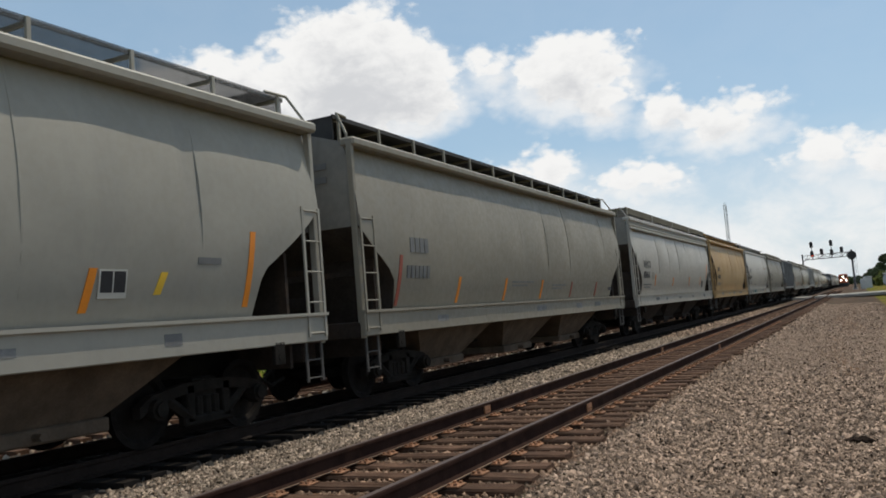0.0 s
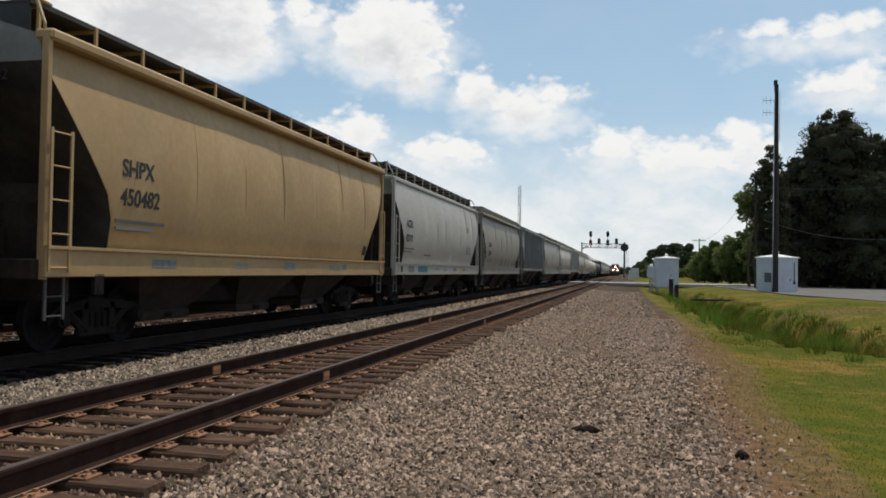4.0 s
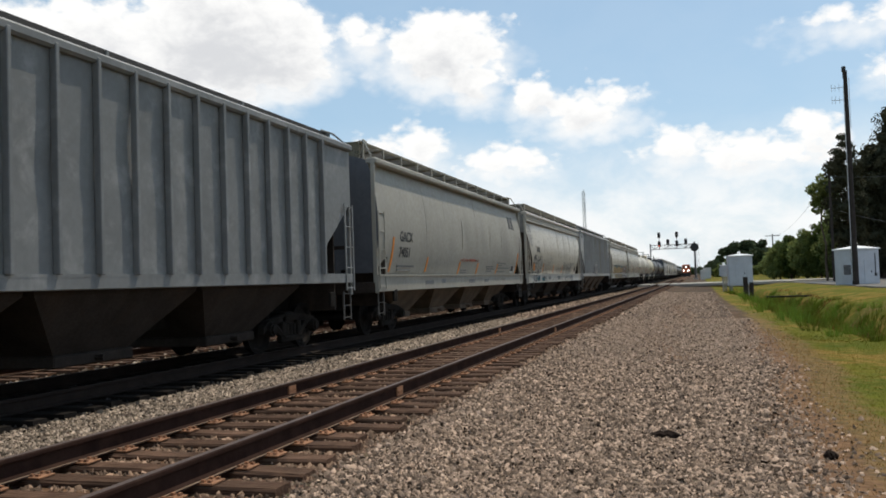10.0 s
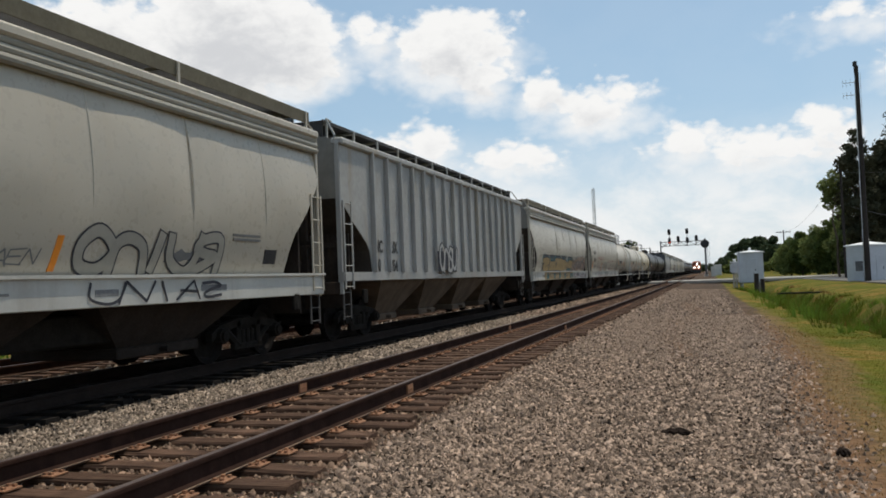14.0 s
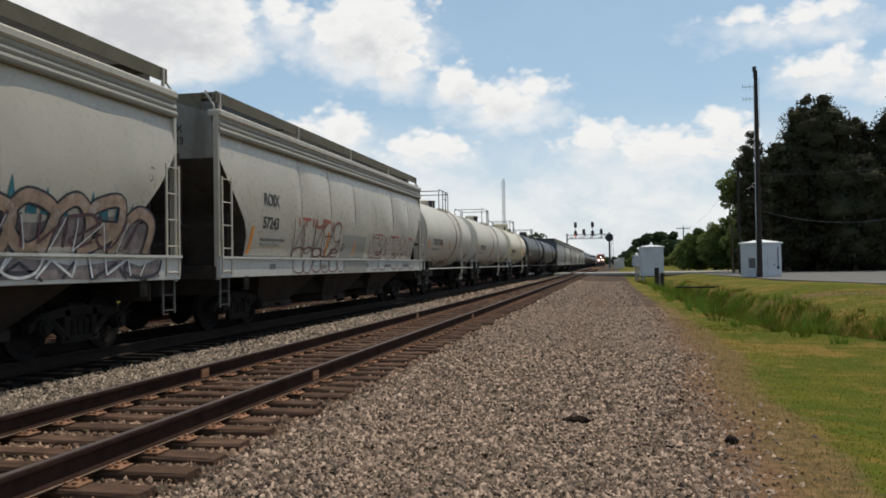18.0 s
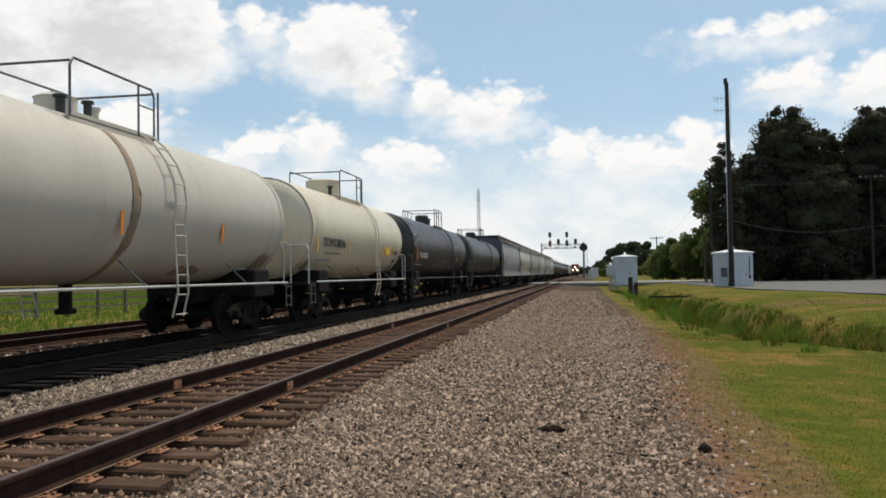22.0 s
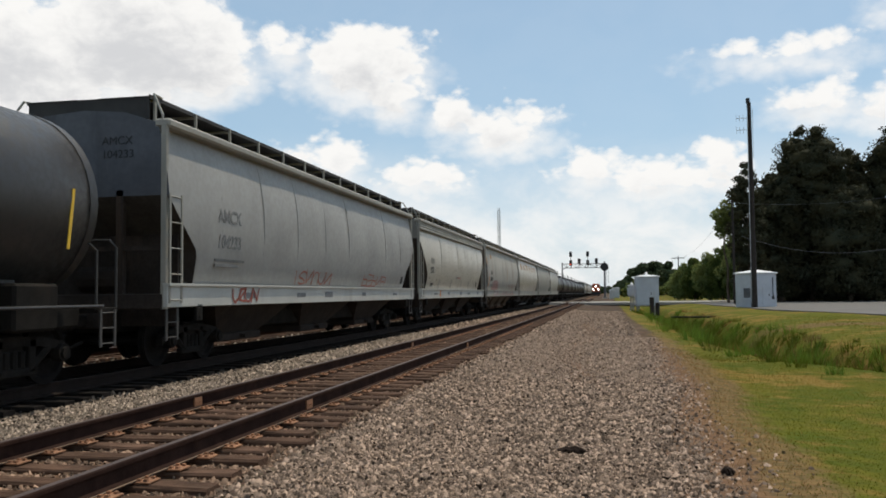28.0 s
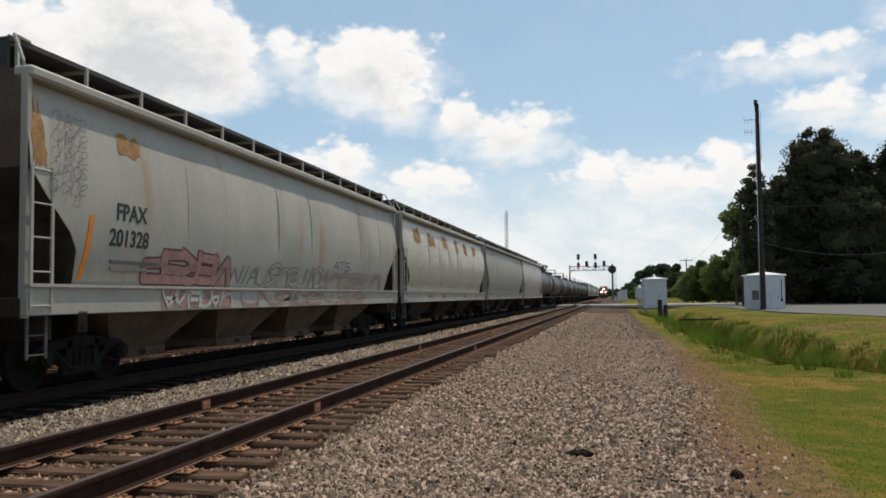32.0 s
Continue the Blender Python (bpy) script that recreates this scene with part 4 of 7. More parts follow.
def frame_shape():
    """Cast side frame of a bogie: arched top, two windows for the springs and the axle boxes."""
    s = Shape()
    top = [(-1.15, 0.50), (-0.95, 0.62), (-0.45, 0.70), (0.0, 0.72), (0.45, 0.70), (0.95, 0.62), (1.15, 0.50)]
    for (a, za), (b, zb) in zip(top, top[1:]):
        s.add([(-0.06, a, za - 0.13), (0.06, a, za - 0.13), (0.06, a, za), (-0.06, a, za), (-0.06, b, zb - 0.13), (0.06, b, zb - 0.13), (0.06, b, zb), (-0.06, b, zb)],
              [(0, 1, 2, 3), (7, 6, 5, 4), (0, 4, 5, 1), (1, 5, 6, 2), (2, 6, 7, 3), (3, 7, 4, 0)])
    for y in (-0.32, 0.32):
        s.box(-0.06, 0.06, y - 0.07, y + 0.07, 0.22, 0.68, 0.015)
        s.rod((0, y * 2.2, 0.55), (0, y * 0.9, 0.26), 0.07, 6)
    s.box(-0.06, 0.06, -0.45, 0.45, 0.18, 0.30, 0.02)
    for y in (-0.15, 0.0, 0.15):
        s.rod((0.0, y, 0.30), (0.0, y, 0.52), 0.06, 8)
    for y in (-0.9, 0.9):
        s.rod((-0.02, y, 0.45), (0.13, y, 0.45), 0.13, 10)
        s.rod((0.13, y, 0.45), (0.17, y, 0.45), 0.09, 8)
    return s


def bogie(parent, y):
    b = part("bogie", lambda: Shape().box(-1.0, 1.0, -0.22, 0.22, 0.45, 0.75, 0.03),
             under_steel, parent, "black two-axle bogie, darkened for the shade under its car", key="bolster", at=pose(0, y, 0))
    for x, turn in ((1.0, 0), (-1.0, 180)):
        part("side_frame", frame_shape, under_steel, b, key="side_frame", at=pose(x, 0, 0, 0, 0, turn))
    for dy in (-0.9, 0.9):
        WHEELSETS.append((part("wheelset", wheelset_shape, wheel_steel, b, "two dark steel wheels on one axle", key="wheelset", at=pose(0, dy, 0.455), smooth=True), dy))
    return b


def coupler(parent, y, way):
    def build():
        s = Shape().box(-0.09, 0.09, -0.1, 0.75, 0.72, 0.94, 0.03)
        s.box(-0.17, 0.12, 0.6, 0.82, 0.68, 0.98, 0.05)
        s.tube([(0.25, 0.1, 0.6), (0.28, 0.4, 0.42), (0.26, 0.75, 0.5)], 0.03)
        return s
    return part("coupler", build, under_steel, parent, key="coupler", at=pose(0, y, 0, 0, 0, 0 if way > 0 else 180))


def ladder(parent, name, z0, z1, width, rungs, material, at):
    """Two stiles, each rung a piece of its own."""
    root = part(name, lambda: Shape().box(-0.012, 0.012, -width / 2 - 0.025, -width / 2 + 0.025, z0, z1), material, parent, key=("stile", z0, z1, width), at=at)
    part("stile", lambda: Shape().box(-0.012, 0.012, width / 2 - 0.025, width / 2 + 0.025, z0, z1), material, root, key=("stile2", z0, z1, width))
    for i in range(rungs):
        z = z0 + 0.05 + (z1 - z0 - 0.1) * i / (rungs - 1)
        part("rung", lambda: Shape().rod((0, -width / 2, 0), (0, width / 2, 0), 0.013), material, root, key=("rung", width), at=pose(0, 0, z))
    return root


def ladder_shape(z0, z1, width, rungs):
    s = Shape()
    for y in (-width / 2, width / 2):
        s.box(-0.012, 0.012, y - 0.025, y + 0.025, z0, z1)
    for i in range(rungs):
        z = z0 + 0.05 + (z1 - z0 - 0.1) * i / (rungs - 1)
        s.rod((0, -width / 2, z), (0, width / 2, z), 0.012)
    return s


def wall_x(z, eave):
    """Half width of the bulged side sheet at a height."""
    u = min(1.0, max(0.0, (z - 1.3) / (eave - 1.3)))
    return 1.37 + 0.23 * (1 - (2 * u ** 0.92 - 1) ** 2)


def hopper_shell(length, eave, zc, inset, panels, flat, seed, steps=12):
    """The bulged, welded shell of a covered hopper: side sheets, sloped ends and end sheets in one skin."""
    r = random.Random(seed)
    half = length / 2
    stations = {round(-half + length * i / (panels * steps), 3) for i in range(panels * steps + 1)}
    for e in (0.04, 0.25, 0.5, 0.75, 0.92, 1.0):
        stations |= {round(half - inset * e, 3), round(-half + inset * e, 3)}
    stations |= {half - inset - 0.02, -half + inset + 0.02}
    levels = 15
    dents = [(r.uniform(-half, half), r.uniform(1.8, eave - 0.4), r.uniform(0.3, 0.7), r.uniform(0.35, 0.8), r.uniform(-0.022, 0.014)) for _ in range(18)]
    seam_at = [-half + length * k / panels for k in range(1, panels)]
    dents += [(r.choice(seam_at) + r.uniform(-0.15, 0.15), r.uniform(2.4, eave - 0.5), r.uniform(0.10, 0.18), r.uniform(0.4, 0.9), r.choice((-0.018, -0.012, 0.014))) for _ in range(18)]
    rings = []
    for y in sorted(stations):
        gap = max(0.0, half - abs(y))
        if gap >= inset:
            zb = 1.42
        else:
            t = gap / inset
            zb = zc + (1.95 - zc) * t ** 0.85 if t < 0.9 else 1.95 + (1.42 - 1.95) * ((t - 0.9) / 0.1) ** 2
        ph = ((y + half) / (length / panels)) % 1.0
        pillow = 0.0 if flat else 0.016 * math.sin(math.pi * ph) ** 2
        side = []
        for i in range(levels):
            z = zb + (eave - zb) * i / (levels - 1)
            free = float(smooth(2.15, 2.65, z)) * float(smooth(3.2, 4.2, y + half))
            bump = free * sum(a * math.exp(-((y - dy) / w) ** 2 - ((z - dz) / tall) ** 2) for dy, dz, w, tall, a in dents)
            x = (1.555 if flat else wall_x(z, eave)) + (free * pillow * math.sin(math.pi * (z - 1.3) / (eave - 1.3)) if z > 1.3 else 0) + (bump if gap > 0.3 else 0)
            side.append((x, y, z))
        top = [(0.75, y, eave + 0.20), (0.0, y, eave + 0.26), (-0.75, y, eave + 0.20)]
        rings.append(side + top + [(-x, yy, z) for x, yy, z in side[::-1]])
    levels_all = len(rings[0])
    skin = Shape().loft(rings, closed=False)
    ends = [Shape().add(ring, [tuple(range(levels_all))]) for ring in (rings[0], rings[-1])]
    belly = Shape()
    floor = [((a[-1][0] + 0.01, a[-1][1], a[-1][2]), (a[0][0] - 0.01, a[0][1], a[0][2])) for a in rings]
    belly.loft([list(pair) for pair in floor], closed=False)
    return skin, belly, ends


def chute_shape(long, wide=1.44):
    s = Shape()
    quad = ((-1, -1), (1, -1), (1, 1), (-1, 1))
    s.loft([[(x * wide, y * long / 2, 1.44) for x, y in quad], [(x * wide * 0.98, y * long * 0.48, 1.22) for x, y in quad], [(x * 0.85, y * long * 0.21, 0.44) for x, y in quad]])
    s.box(-0.92, 0.92, -long * 0.23, long * 0.23, 0.30, 0.46, 0.02)
    s.rod((-1.05, 0, 0.38), (1.05, 0, 0.38), 0.045)
    return s


def lettering(parent, text, y, z, size, x, material=None, name="reporting_mark", label="", bold=0.0):
    curve = bpy.data.curves.new(name, "FONT")
    curve.body, curve.size, curve.extrude, curve.offset = text, size, 0.002, bold
    curve.materials.append(material or ink)
    ob = new(name, curve)
    ob.parent = parent
    lean = 0.0
    if abs(x - 1.568) > 0.0005 and abs(x - wall_x(z + 0.1, 4.15) - 0.014) < 0.012:
        lean = math.atan((wall_x(z + 0.8 * size, 4.15) - wall_x(z, 4.15)) / (0.8 * size))
        x = wall_x(z, 4.15) + (0.007 if y < -3.5 or z < 2.0 else 0.03)
    ob.matrix_basis = Matrix.Translation((x, y, z)) @ Matrix.Rotation(lean, 4, "Y") @ pose(0, 0, 0, 90, 0, 90)
    return tagged(ob, label or "black stencilled lettering")


def patch(parent, name, y0, y1, z0, z1, x, material, label="", slant=0.0):
    """A painted mark a few millimetres proud of the side."""
    mid, rows = (z0 + z1) / 2, [(x, z0, 0.0), (x, z1, slant)]
    if z0 > 1.42 and abs(x - 1.568) > 0.0005 and abs(x - wall_x(mid, 4.15) - 0.010) < 0.014:
        rows = [(x + wall_x(z0 + (z1 - z0) * k / 4, 4.15) - wall_x(mid, 4.15), z0 + (z1 - z0) * k / 4, slant * k / 4) for k in range(5)]
    s = Shape().loft([[(u, y0 + v, z), (u, y1 + v, z), (u - 0.012, y1 + v, z), (u - 0.012, y0 + v, z)] for u, z, v in rows])
    return part(name, s, material, parent, label)


def spray(parent, y0, y1, z0, z1, side, material, seed, name="graffiti_fill", label=""):
    """A ragged sprayed patch that follows the side."""
    r = random.Random(seed)
    s = Shape()
    cols, rows = 9, 4
    pts = []
    for i in range(cols + 1):
        lo, hi = z0 + r.uniform(0, 0.18) * (z1 - z0), z1 - r.uniform(0, 0.45) * (z1 - z0)
        for j in range(rows + 1):
            z = lo + (hi - lo) * j / rows
            pts.append((side(z) + 0.004, y0 + (y1 - y0) * i / cols + r.uniform(-0.03, 0.03), z))
    m = rows + 1
    s.add(pts, [(i * m + j, (i + 1) * m + j, (i + 1) * m + j + 1, i * m + j + 1) for i in range(cols) for j in range(rows)])
    return part(name, s, material, parent, label or "sprayed colour field")


# hand-drawn strokes in a unit square: (points, closed, rounded)
STROKES = {
    "zig": [([(0.0, 0.0), (0.12, 1.0), (0.8, 0.05), (1.0, 1.0)], False, False)],
    "cup": [([(0.0, 1.0), (0.04, 0.3), (0.45, 0.0), (0.88, 0.3), (1.0, 1.0)], False, True)],
    "arch": [([(0.0, 0.0), (0.08, 0.7), (0.5, 1.0), (0.92, 0.7), (1.0, 0.0)], False, True)],
    "loop": [([(0.5, 0.0), (0.0, 0.45), (0.35, 1.0), (0.9, 0.8), (0.95, 0.3)], True, True)],
    "cane": [([(0.85, 0.62), (0.45, 0.45), (0.1, 0.68), (0.3, 0.98), (0.75, 0.95), (0.9, 0.6), (0.7, 0.25), (0.45, 0.0)], False, True)],
    "bolt": [([(0.0, 0.92), (1.0, 1.0), (0.15, 0.08), (1.0, 0.0)], False, False)],
    "bar": [([(0.4, 0.0), (0.6, 1.0)], False, False)],
    "tee": [([(0.0, 1.0), (1.0, 0.93)], False, False), ([(0.55, 0.95), (0.4, 0.0)], False, False)],
    "peak": [([(0.0, 0.0), (0.45, 1.0), (1.0, 0.0)], False, False), ([(0.2, 0.35), (0.85, 0.4)], False, False)],
    "flag": [([(0.1, 0.0), (0.15, 1.0), (0.75, 0.98), (0.95, 0.72), (0.6, 0.5), (0.2, 0.45), (1.0, 0.0)], False, True)],
    "comb": [([(0.95, 1.0), (0.05, 0.95), (0.0, 0.05), (1.0, 0.0)], False, False), ([(0.05, 0.5), (0.8, 0.52)], False, False)],
    "hook": [([(0.9, 0.85), (0.5, 1.0), (0.1, 0.8), (0.4, 0.55), (0.9, 0.35), (0.6, 0.0), (0.05, 0.15)], False, True)],
    "box": [([(0.1, 0.0), (0.05, 0.95), (0.95, 1.0), (0.9, 0.45), (0.2, 0.42)], False, False)],
}


def rounded(points, closed):
    """A smooth line through the points."""
    m = len(points)
    out = []
    for k in range(m if closed else m - 1):
        p = [points[(k + d) % m] if closed else points[min(m - 1, max(0, k + d))] for d in (-1, 0, 1, 2)]
        for t in (0, 0.17, 0.33, 0.5, 0.67, 0.83):
            out.append(tuple(0.5 * (2 * b + (c - a) * t + (2 * a - 5 * b + 4 * c - d) * t * t + (3 * b - a - 3 * c + d) * t ** 3) for a, b, c, d in zip(*p)))
    return out if closed else out + [points[-1]]


def band_along(shape, pts, thick, side, lift, closed):
    """Adds a painted band of that width, which follows the side of the car."""
    m = len(pts)
    lower, upper = [], []
    for k, (y, z) in enumerate(pts):
        (ya, za), (yb, zb) = (pts[k - 1], pts[(k + 1) % m]) if closed else (pts[max(0, k - 1)], pts[min(m - 1, k + 1)])
        d = math.hypot(yb - ya, zb - za) or 1
        ty, tz = (yb - ya) / d * thick / 2, (zb - za) / d * thick / 2
        ey, ez = (0, 0) if closed or 0 < k < m - 1 else ((-ty, -tz) if k == 0 else (ty, tz))
        for row, sign in ((lower, -1), (upper, 1)):
            yy, zz = y + ey * 0.8 - sign * tz, z + ez * 0.8 + sign * ty
            row.append((side(zz) + lift, yy, zz))
    shape.add(lower + upper, [(k, (k + 1) % m, m + (k + 1) % m, m + k) for k in range(m if closed else m - 1)])


def tag(parent, kinds, y0, y1, z0, z1, side, material, thick, seed, fill=None, block=0.0, lift=0.007, lean=0.06, label=""):
    """Sprayed strokes one after another. With a block width they are fat shapes with an outline and a fill."""
    r = random.Random(seed)
    kinds = kinds.split()
    w = (y1 - y0) / len(kinds)
    for i, kind in enumerate(kinds):
        a, b = y0 + w * (i - 0.06), y0 + w * (i + 1.02)
        if r.random() < 0.5:
            a, b = b, a
        turned = kind not in ("cup", "tee", "bar") and r.random() < 0.4
        lo, hi = z0 + (z1 - z0) * r.uniform(0.0, 0.08), z1 - (z1 - z0) * r.uniform(0.0, 0.14)
        under, over = Shape(), Shape()
        for points, closed, soft in STROKES[kind]:
            spots = [(a + (b - a) * (u + r.uniform(-0.09, 0.09)) + lean * v, lo + (hi - lo) * min(1, max(0, v + r.uniform(-0.07, 0.07)))) for u, v in ((u, 1 - v if turned else v) for u, v in points)]
            if soft:
                line = rounded(spots, closed)
            else:
                line = [tuple(p + (q - p) * t for p, q in zip(*pair)) for pair in zip(spots, spots[1:]) for t in (0, 0.25, 0.5, 0.75, 0.999)] + [spots[-1]]
            band_along(under, line, block + 2 * thick if block else thick * r.uniform(0.85, 1.2), side, lift + 0.0004 * i, closed)
            if block:
                band_along(over, line, block, side, lift + 0.003 + 0.0004 * i, closed)
        shape_part = part("graffiti_letter", under, material, parent, label or "sprayed graffiti letter shape")
        if block:
            part("graffiti_fill", over, fill, shape_part)


def spikes(parent, y0, y1, z0, z1, side, material, count, seed):
    """Upright wisps of sprayed colour over a piece."""
    r = random.Random(seed)
    for k in range(count):
        y, top, w = y0 + (y1 - y0) * (k + r.uniform(0.1, 0.9)) / count, z0 + (z1 - z0) * r.uniform(0.45, 1.0), r.uniform(0.05, 0.12)
        part("graffiti_wisp", Shape().add([(side(z) + 0.005, y + d * w, z) for d, z in ((-1, z0), (1, z0), (0.8, (z0 + top) / 2), (0.1, top), (-0.6, (z0 + top) / 2))], [(0, 1, 2, 3, 4)]), material, parent, "teal sprayed wisp")


TRAIN = []        # (car, start along the train)


def begin_car(name, lead, trail, label, category):
    car = empty(name, pose(TRAIN_X, (lead + trail) / 2, 0), label, category, "freight cars of the train")
    TRAIN.append((car, (lead + trail) / 2))
    return car


def hopper(lead, trail, paint, label, mark="", number="", eave=4.15, zc=2.95, inset=1.0, bays=3, boards=grate_dark, ribs=False, bands=False, posts=True, panels=9, trim=None, seed=1, sill=None, board_z=0.48, mark_y=None, mark_z=2.45, num_z=2.05, num_y=None, seams=True, end_paint=None, mark_ink=None, chutes=None, bold=0.007, rail_x=1.54):
    if not posts and not ribs:
        board_z = 0.40 if bands else 0.34
    length = trail - lead
    half = length / 2
    car = begin_car("covered_hopper_car", lead, trail, label, "hopper car")
    side = (lambda z: 1.56) if ribs else (lambda z: wall_x(z, eave) + 0.002)
    trim = trim or paint
    skin, belly, ends = hopper_shell(length - 0.1, eave, zc, inset, panels, ribs, seed, 3 if lead > 380 else 12)
    part("shell", skin, paint, car, smooth=True)
    for sheet_shape in ends:
        part("end_sheet", sheet_shape, end_paint or end_grey_shade, car)
    part("slope_sheet", belly, slope_shade, car, "slope sheets under the ends, darkened for the shade there", smooth=True)
    if ribs:
        count = 17
        for i in range(count):
            y = -half + inset + 0.12 + (length - 2 * inset - 0.24) * i / (count - 1)
            for sx in (-1, 1):
                part("rib", lambda: Shape().box(-0.005, 0.095, -0.032, 0.032, 1.46, eave - 0.02, 0.010), paint, car, key=("rib", eave), at=pose(sx * 1.56, y, 0, 0, 0, 0 if sx > 0 else 180))
    # roof edge, sills, end posts
    for sx in (-1, 1):
        part("roof_rail", lambda: Shape().box(-0.22, 0.06, -half + 0.03, half - 0.03, eave - 0.09, eave + 0.06, 0.035), trim, car, key=("roof_rail", length, eave), at=pose(sx * rail_x if not ribs else sx * 1.58, 0, 0, 0, 0, 0 if sx > 0 else 180))
        if bands:
            for k in range(3):
                part("roof_band", lambda: Shape().rod((0, -half + 0.05, 0), (0, half - 0.05, 0), 0.062, 10), paint_grey, car, "rounded grey roof-edge rib", smooth=True, key=("band", length), at=pose(sx * (1.500 + 0.014 * k), 0, eave - 0.12 - 0.105 * k))
        z0, z1 = (1.28, 1.46) if ribs else (1.05, 1.44)
        part("side_sill", lambda: Shape().box(-0.06, 0.03, -half + 0.02, half - 0.02, z0, z1, 0.012).box(-0.06, 0.032 if ribs else 0.075, -half + 0.02, half - 0.02, z1 - 0.03, z1 + 0.012), sill or trim, car, key=("sill", length, ribs), at=pose(sx * 1.56, 0, 0, 0, 0, 0 if sx > 0 else 180))
    for sx, sy in itertools.product((-1, 1), (-1, 1)):
        part("corner_post", lambda: Shape().box(-0.05, 0.05, -0.045, 0.045, 1.02, eave - 0.02, 0.01), trim, car, key=("corner", eave), at=pose(sx * 1.50, sy * (half - 0.07), 0))
        ladder(car, "ladder", 1.12, 2.95, 0.40, 5, trim, pose(sx * 1.60, sy * (half - 0.27), 0))
        ladder(car, "sill_step", 0.50, 1.10, 0.36, 3, step_steel, pose(sx * 1.52, sy * (half - 0.29), 0))
        part("jacking_pad", lambda: Shape().box(-0.03, 0.03, -0.11, 0.11, 0.80, 1.10, 0.01).rod((-0.04, 0, 0.9), (0.04, 0, 0.9), 0.05), under_steel, car, key="pad", at=pose(sx * 1.56, sy * (half - 1.15), 0))
    for sy in (-1, 1):
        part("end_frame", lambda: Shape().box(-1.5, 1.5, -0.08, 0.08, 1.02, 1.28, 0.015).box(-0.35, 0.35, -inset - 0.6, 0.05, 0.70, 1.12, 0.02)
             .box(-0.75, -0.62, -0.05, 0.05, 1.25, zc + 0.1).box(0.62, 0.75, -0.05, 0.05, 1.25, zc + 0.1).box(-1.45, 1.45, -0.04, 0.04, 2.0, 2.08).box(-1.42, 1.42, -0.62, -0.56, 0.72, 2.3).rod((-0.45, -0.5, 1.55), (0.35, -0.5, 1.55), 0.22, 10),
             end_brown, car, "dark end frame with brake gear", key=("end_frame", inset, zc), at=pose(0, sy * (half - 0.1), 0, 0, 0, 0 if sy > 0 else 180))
        bogie(car, sy * (half - 1.95))
        coupler(car, sy * (half - 0.1), sy)
    span = length - 2 * inset - 1.6
    for i in range(bays):
        part("discharge_chute", lambda: chute_shape(span / bays - 0.05), chutes or chute_dirt_shade, car, key=("chute", round(span / bays, 2)), at=pose(0, -span / 2 + span * (i + 0.5) / bays, 0))
    # the wide second box is added to hide sunlit ground between the chutes
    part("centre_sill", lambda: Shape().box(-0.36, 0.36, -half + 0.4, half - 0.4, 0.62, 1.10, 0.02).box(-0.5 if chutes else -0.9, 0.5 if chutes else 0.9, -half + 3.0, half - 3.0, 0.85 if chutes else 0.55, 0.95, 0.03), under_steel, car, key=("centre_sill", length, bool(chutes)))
    # walkways and hatches on the roof
    part("hatch_trough", lambda: Shape().box(-0.33, 0.33, -half + 0.9, half - 0.9, eave + 0.22, eave + 0.42, 0.03), trim, car, key=("trough", length, eave))
    reach = 0.76 if not posts and not ribs else 0.48
    for sx in (-1, 1):
        part("running_board", lambda: Shape().box(-0.48, reach, -half + 0.15, half - 0.15, eave + board_z - 0.03, eave + board_z), boards, car, "metal grating roof walkway", key=("board", length, eave, board_z, reach), at=pose(sx * 0.68, 0, 0, 0, 0, 0 if sx > 0 else 180))
        part("board_edge", lambda: Shape().box(-0.012, 0.012, -half + 0.15, half - 0.15, eave + board_z - (0.05 if reach < 0.5 else 0.20), eave + board_z + 0.02), boards if reach < 0.5 else fascia_shade, car, key=("edge", length, eave, board_z), at=pose(sx * (0.68 + reach), 0, 0))
        count = 13 if posts else 5
        for i in range(count):
            y = -half + 0.3 + (length - 0.6) * i / (count - 1)
            part("board_bracket", lambda: Shape().box(-0.02, 0.02, -0.025, 0.025, eave + 0.03, eave + board_z + 0.01).add([(-0.75, -0.02, eave + board_z - 0.08), (0.0, -0.02, eave + board_z - 0.08), (0.0, 0.02, eave + board_z - 0.08), (-0.75, 0.02, eave + board_z - 0.08), (-0.75, -0.02, eave + board_z - 0.03), (0.0, -0.02, eave + board_z - 0.03), (0.0, 0.02, eave + board_z - 0.03), (-0.75, 0.02, eave + board_z - 0.03)], [(0, 1, 2, 3), (7, 6, 5, 4), (0, 4, 5, 1), (1, 5, 6, 2), (2, 6, 7, 3), (3, 7, 4, 0)]),
                 trim, car, key=("bracket", eave, board_z), at=pose(sx * (0.70 + reach), y, 0, 0, 0, 0 if sx > 0 else 180))
        for sy in (-1, 1):
            part("roof_handrail", lambda: Shape().tube([(0.0, -0.02, eave - 0.25), (0.0, 0.0, eave + 0.12), (-0.22, -0.10, eave + board_z + 0.02), (-0.3, -0.5, eave + board_z + 0.04)], 0.022, 6), trim, car, key=("roof_hand", eave, board_z), at=pose(sx * 1.46, sy * (half - 0.06), 0) @ pose(0, 0, 0, 0, 0, 0) @ Matrix.Diagonal((sx, sy, 1, 1)))
    for sy in (-1, 1):
        part("end_platform", lambda: Shape().box(-1.14, 1.14, -0.62, 0.0, eave + board_z - 0.034, eave + board_z - 0.004).box(-1.14, 1.14, -0.05, 0.0, eave + 0.1, eave + board_z - 0.03), boards, car, key=("end_board", eave, board_z), at=pose(0, sy * (half - 0.16), 0, 0, 0, 0 if sy > 0 else 180))
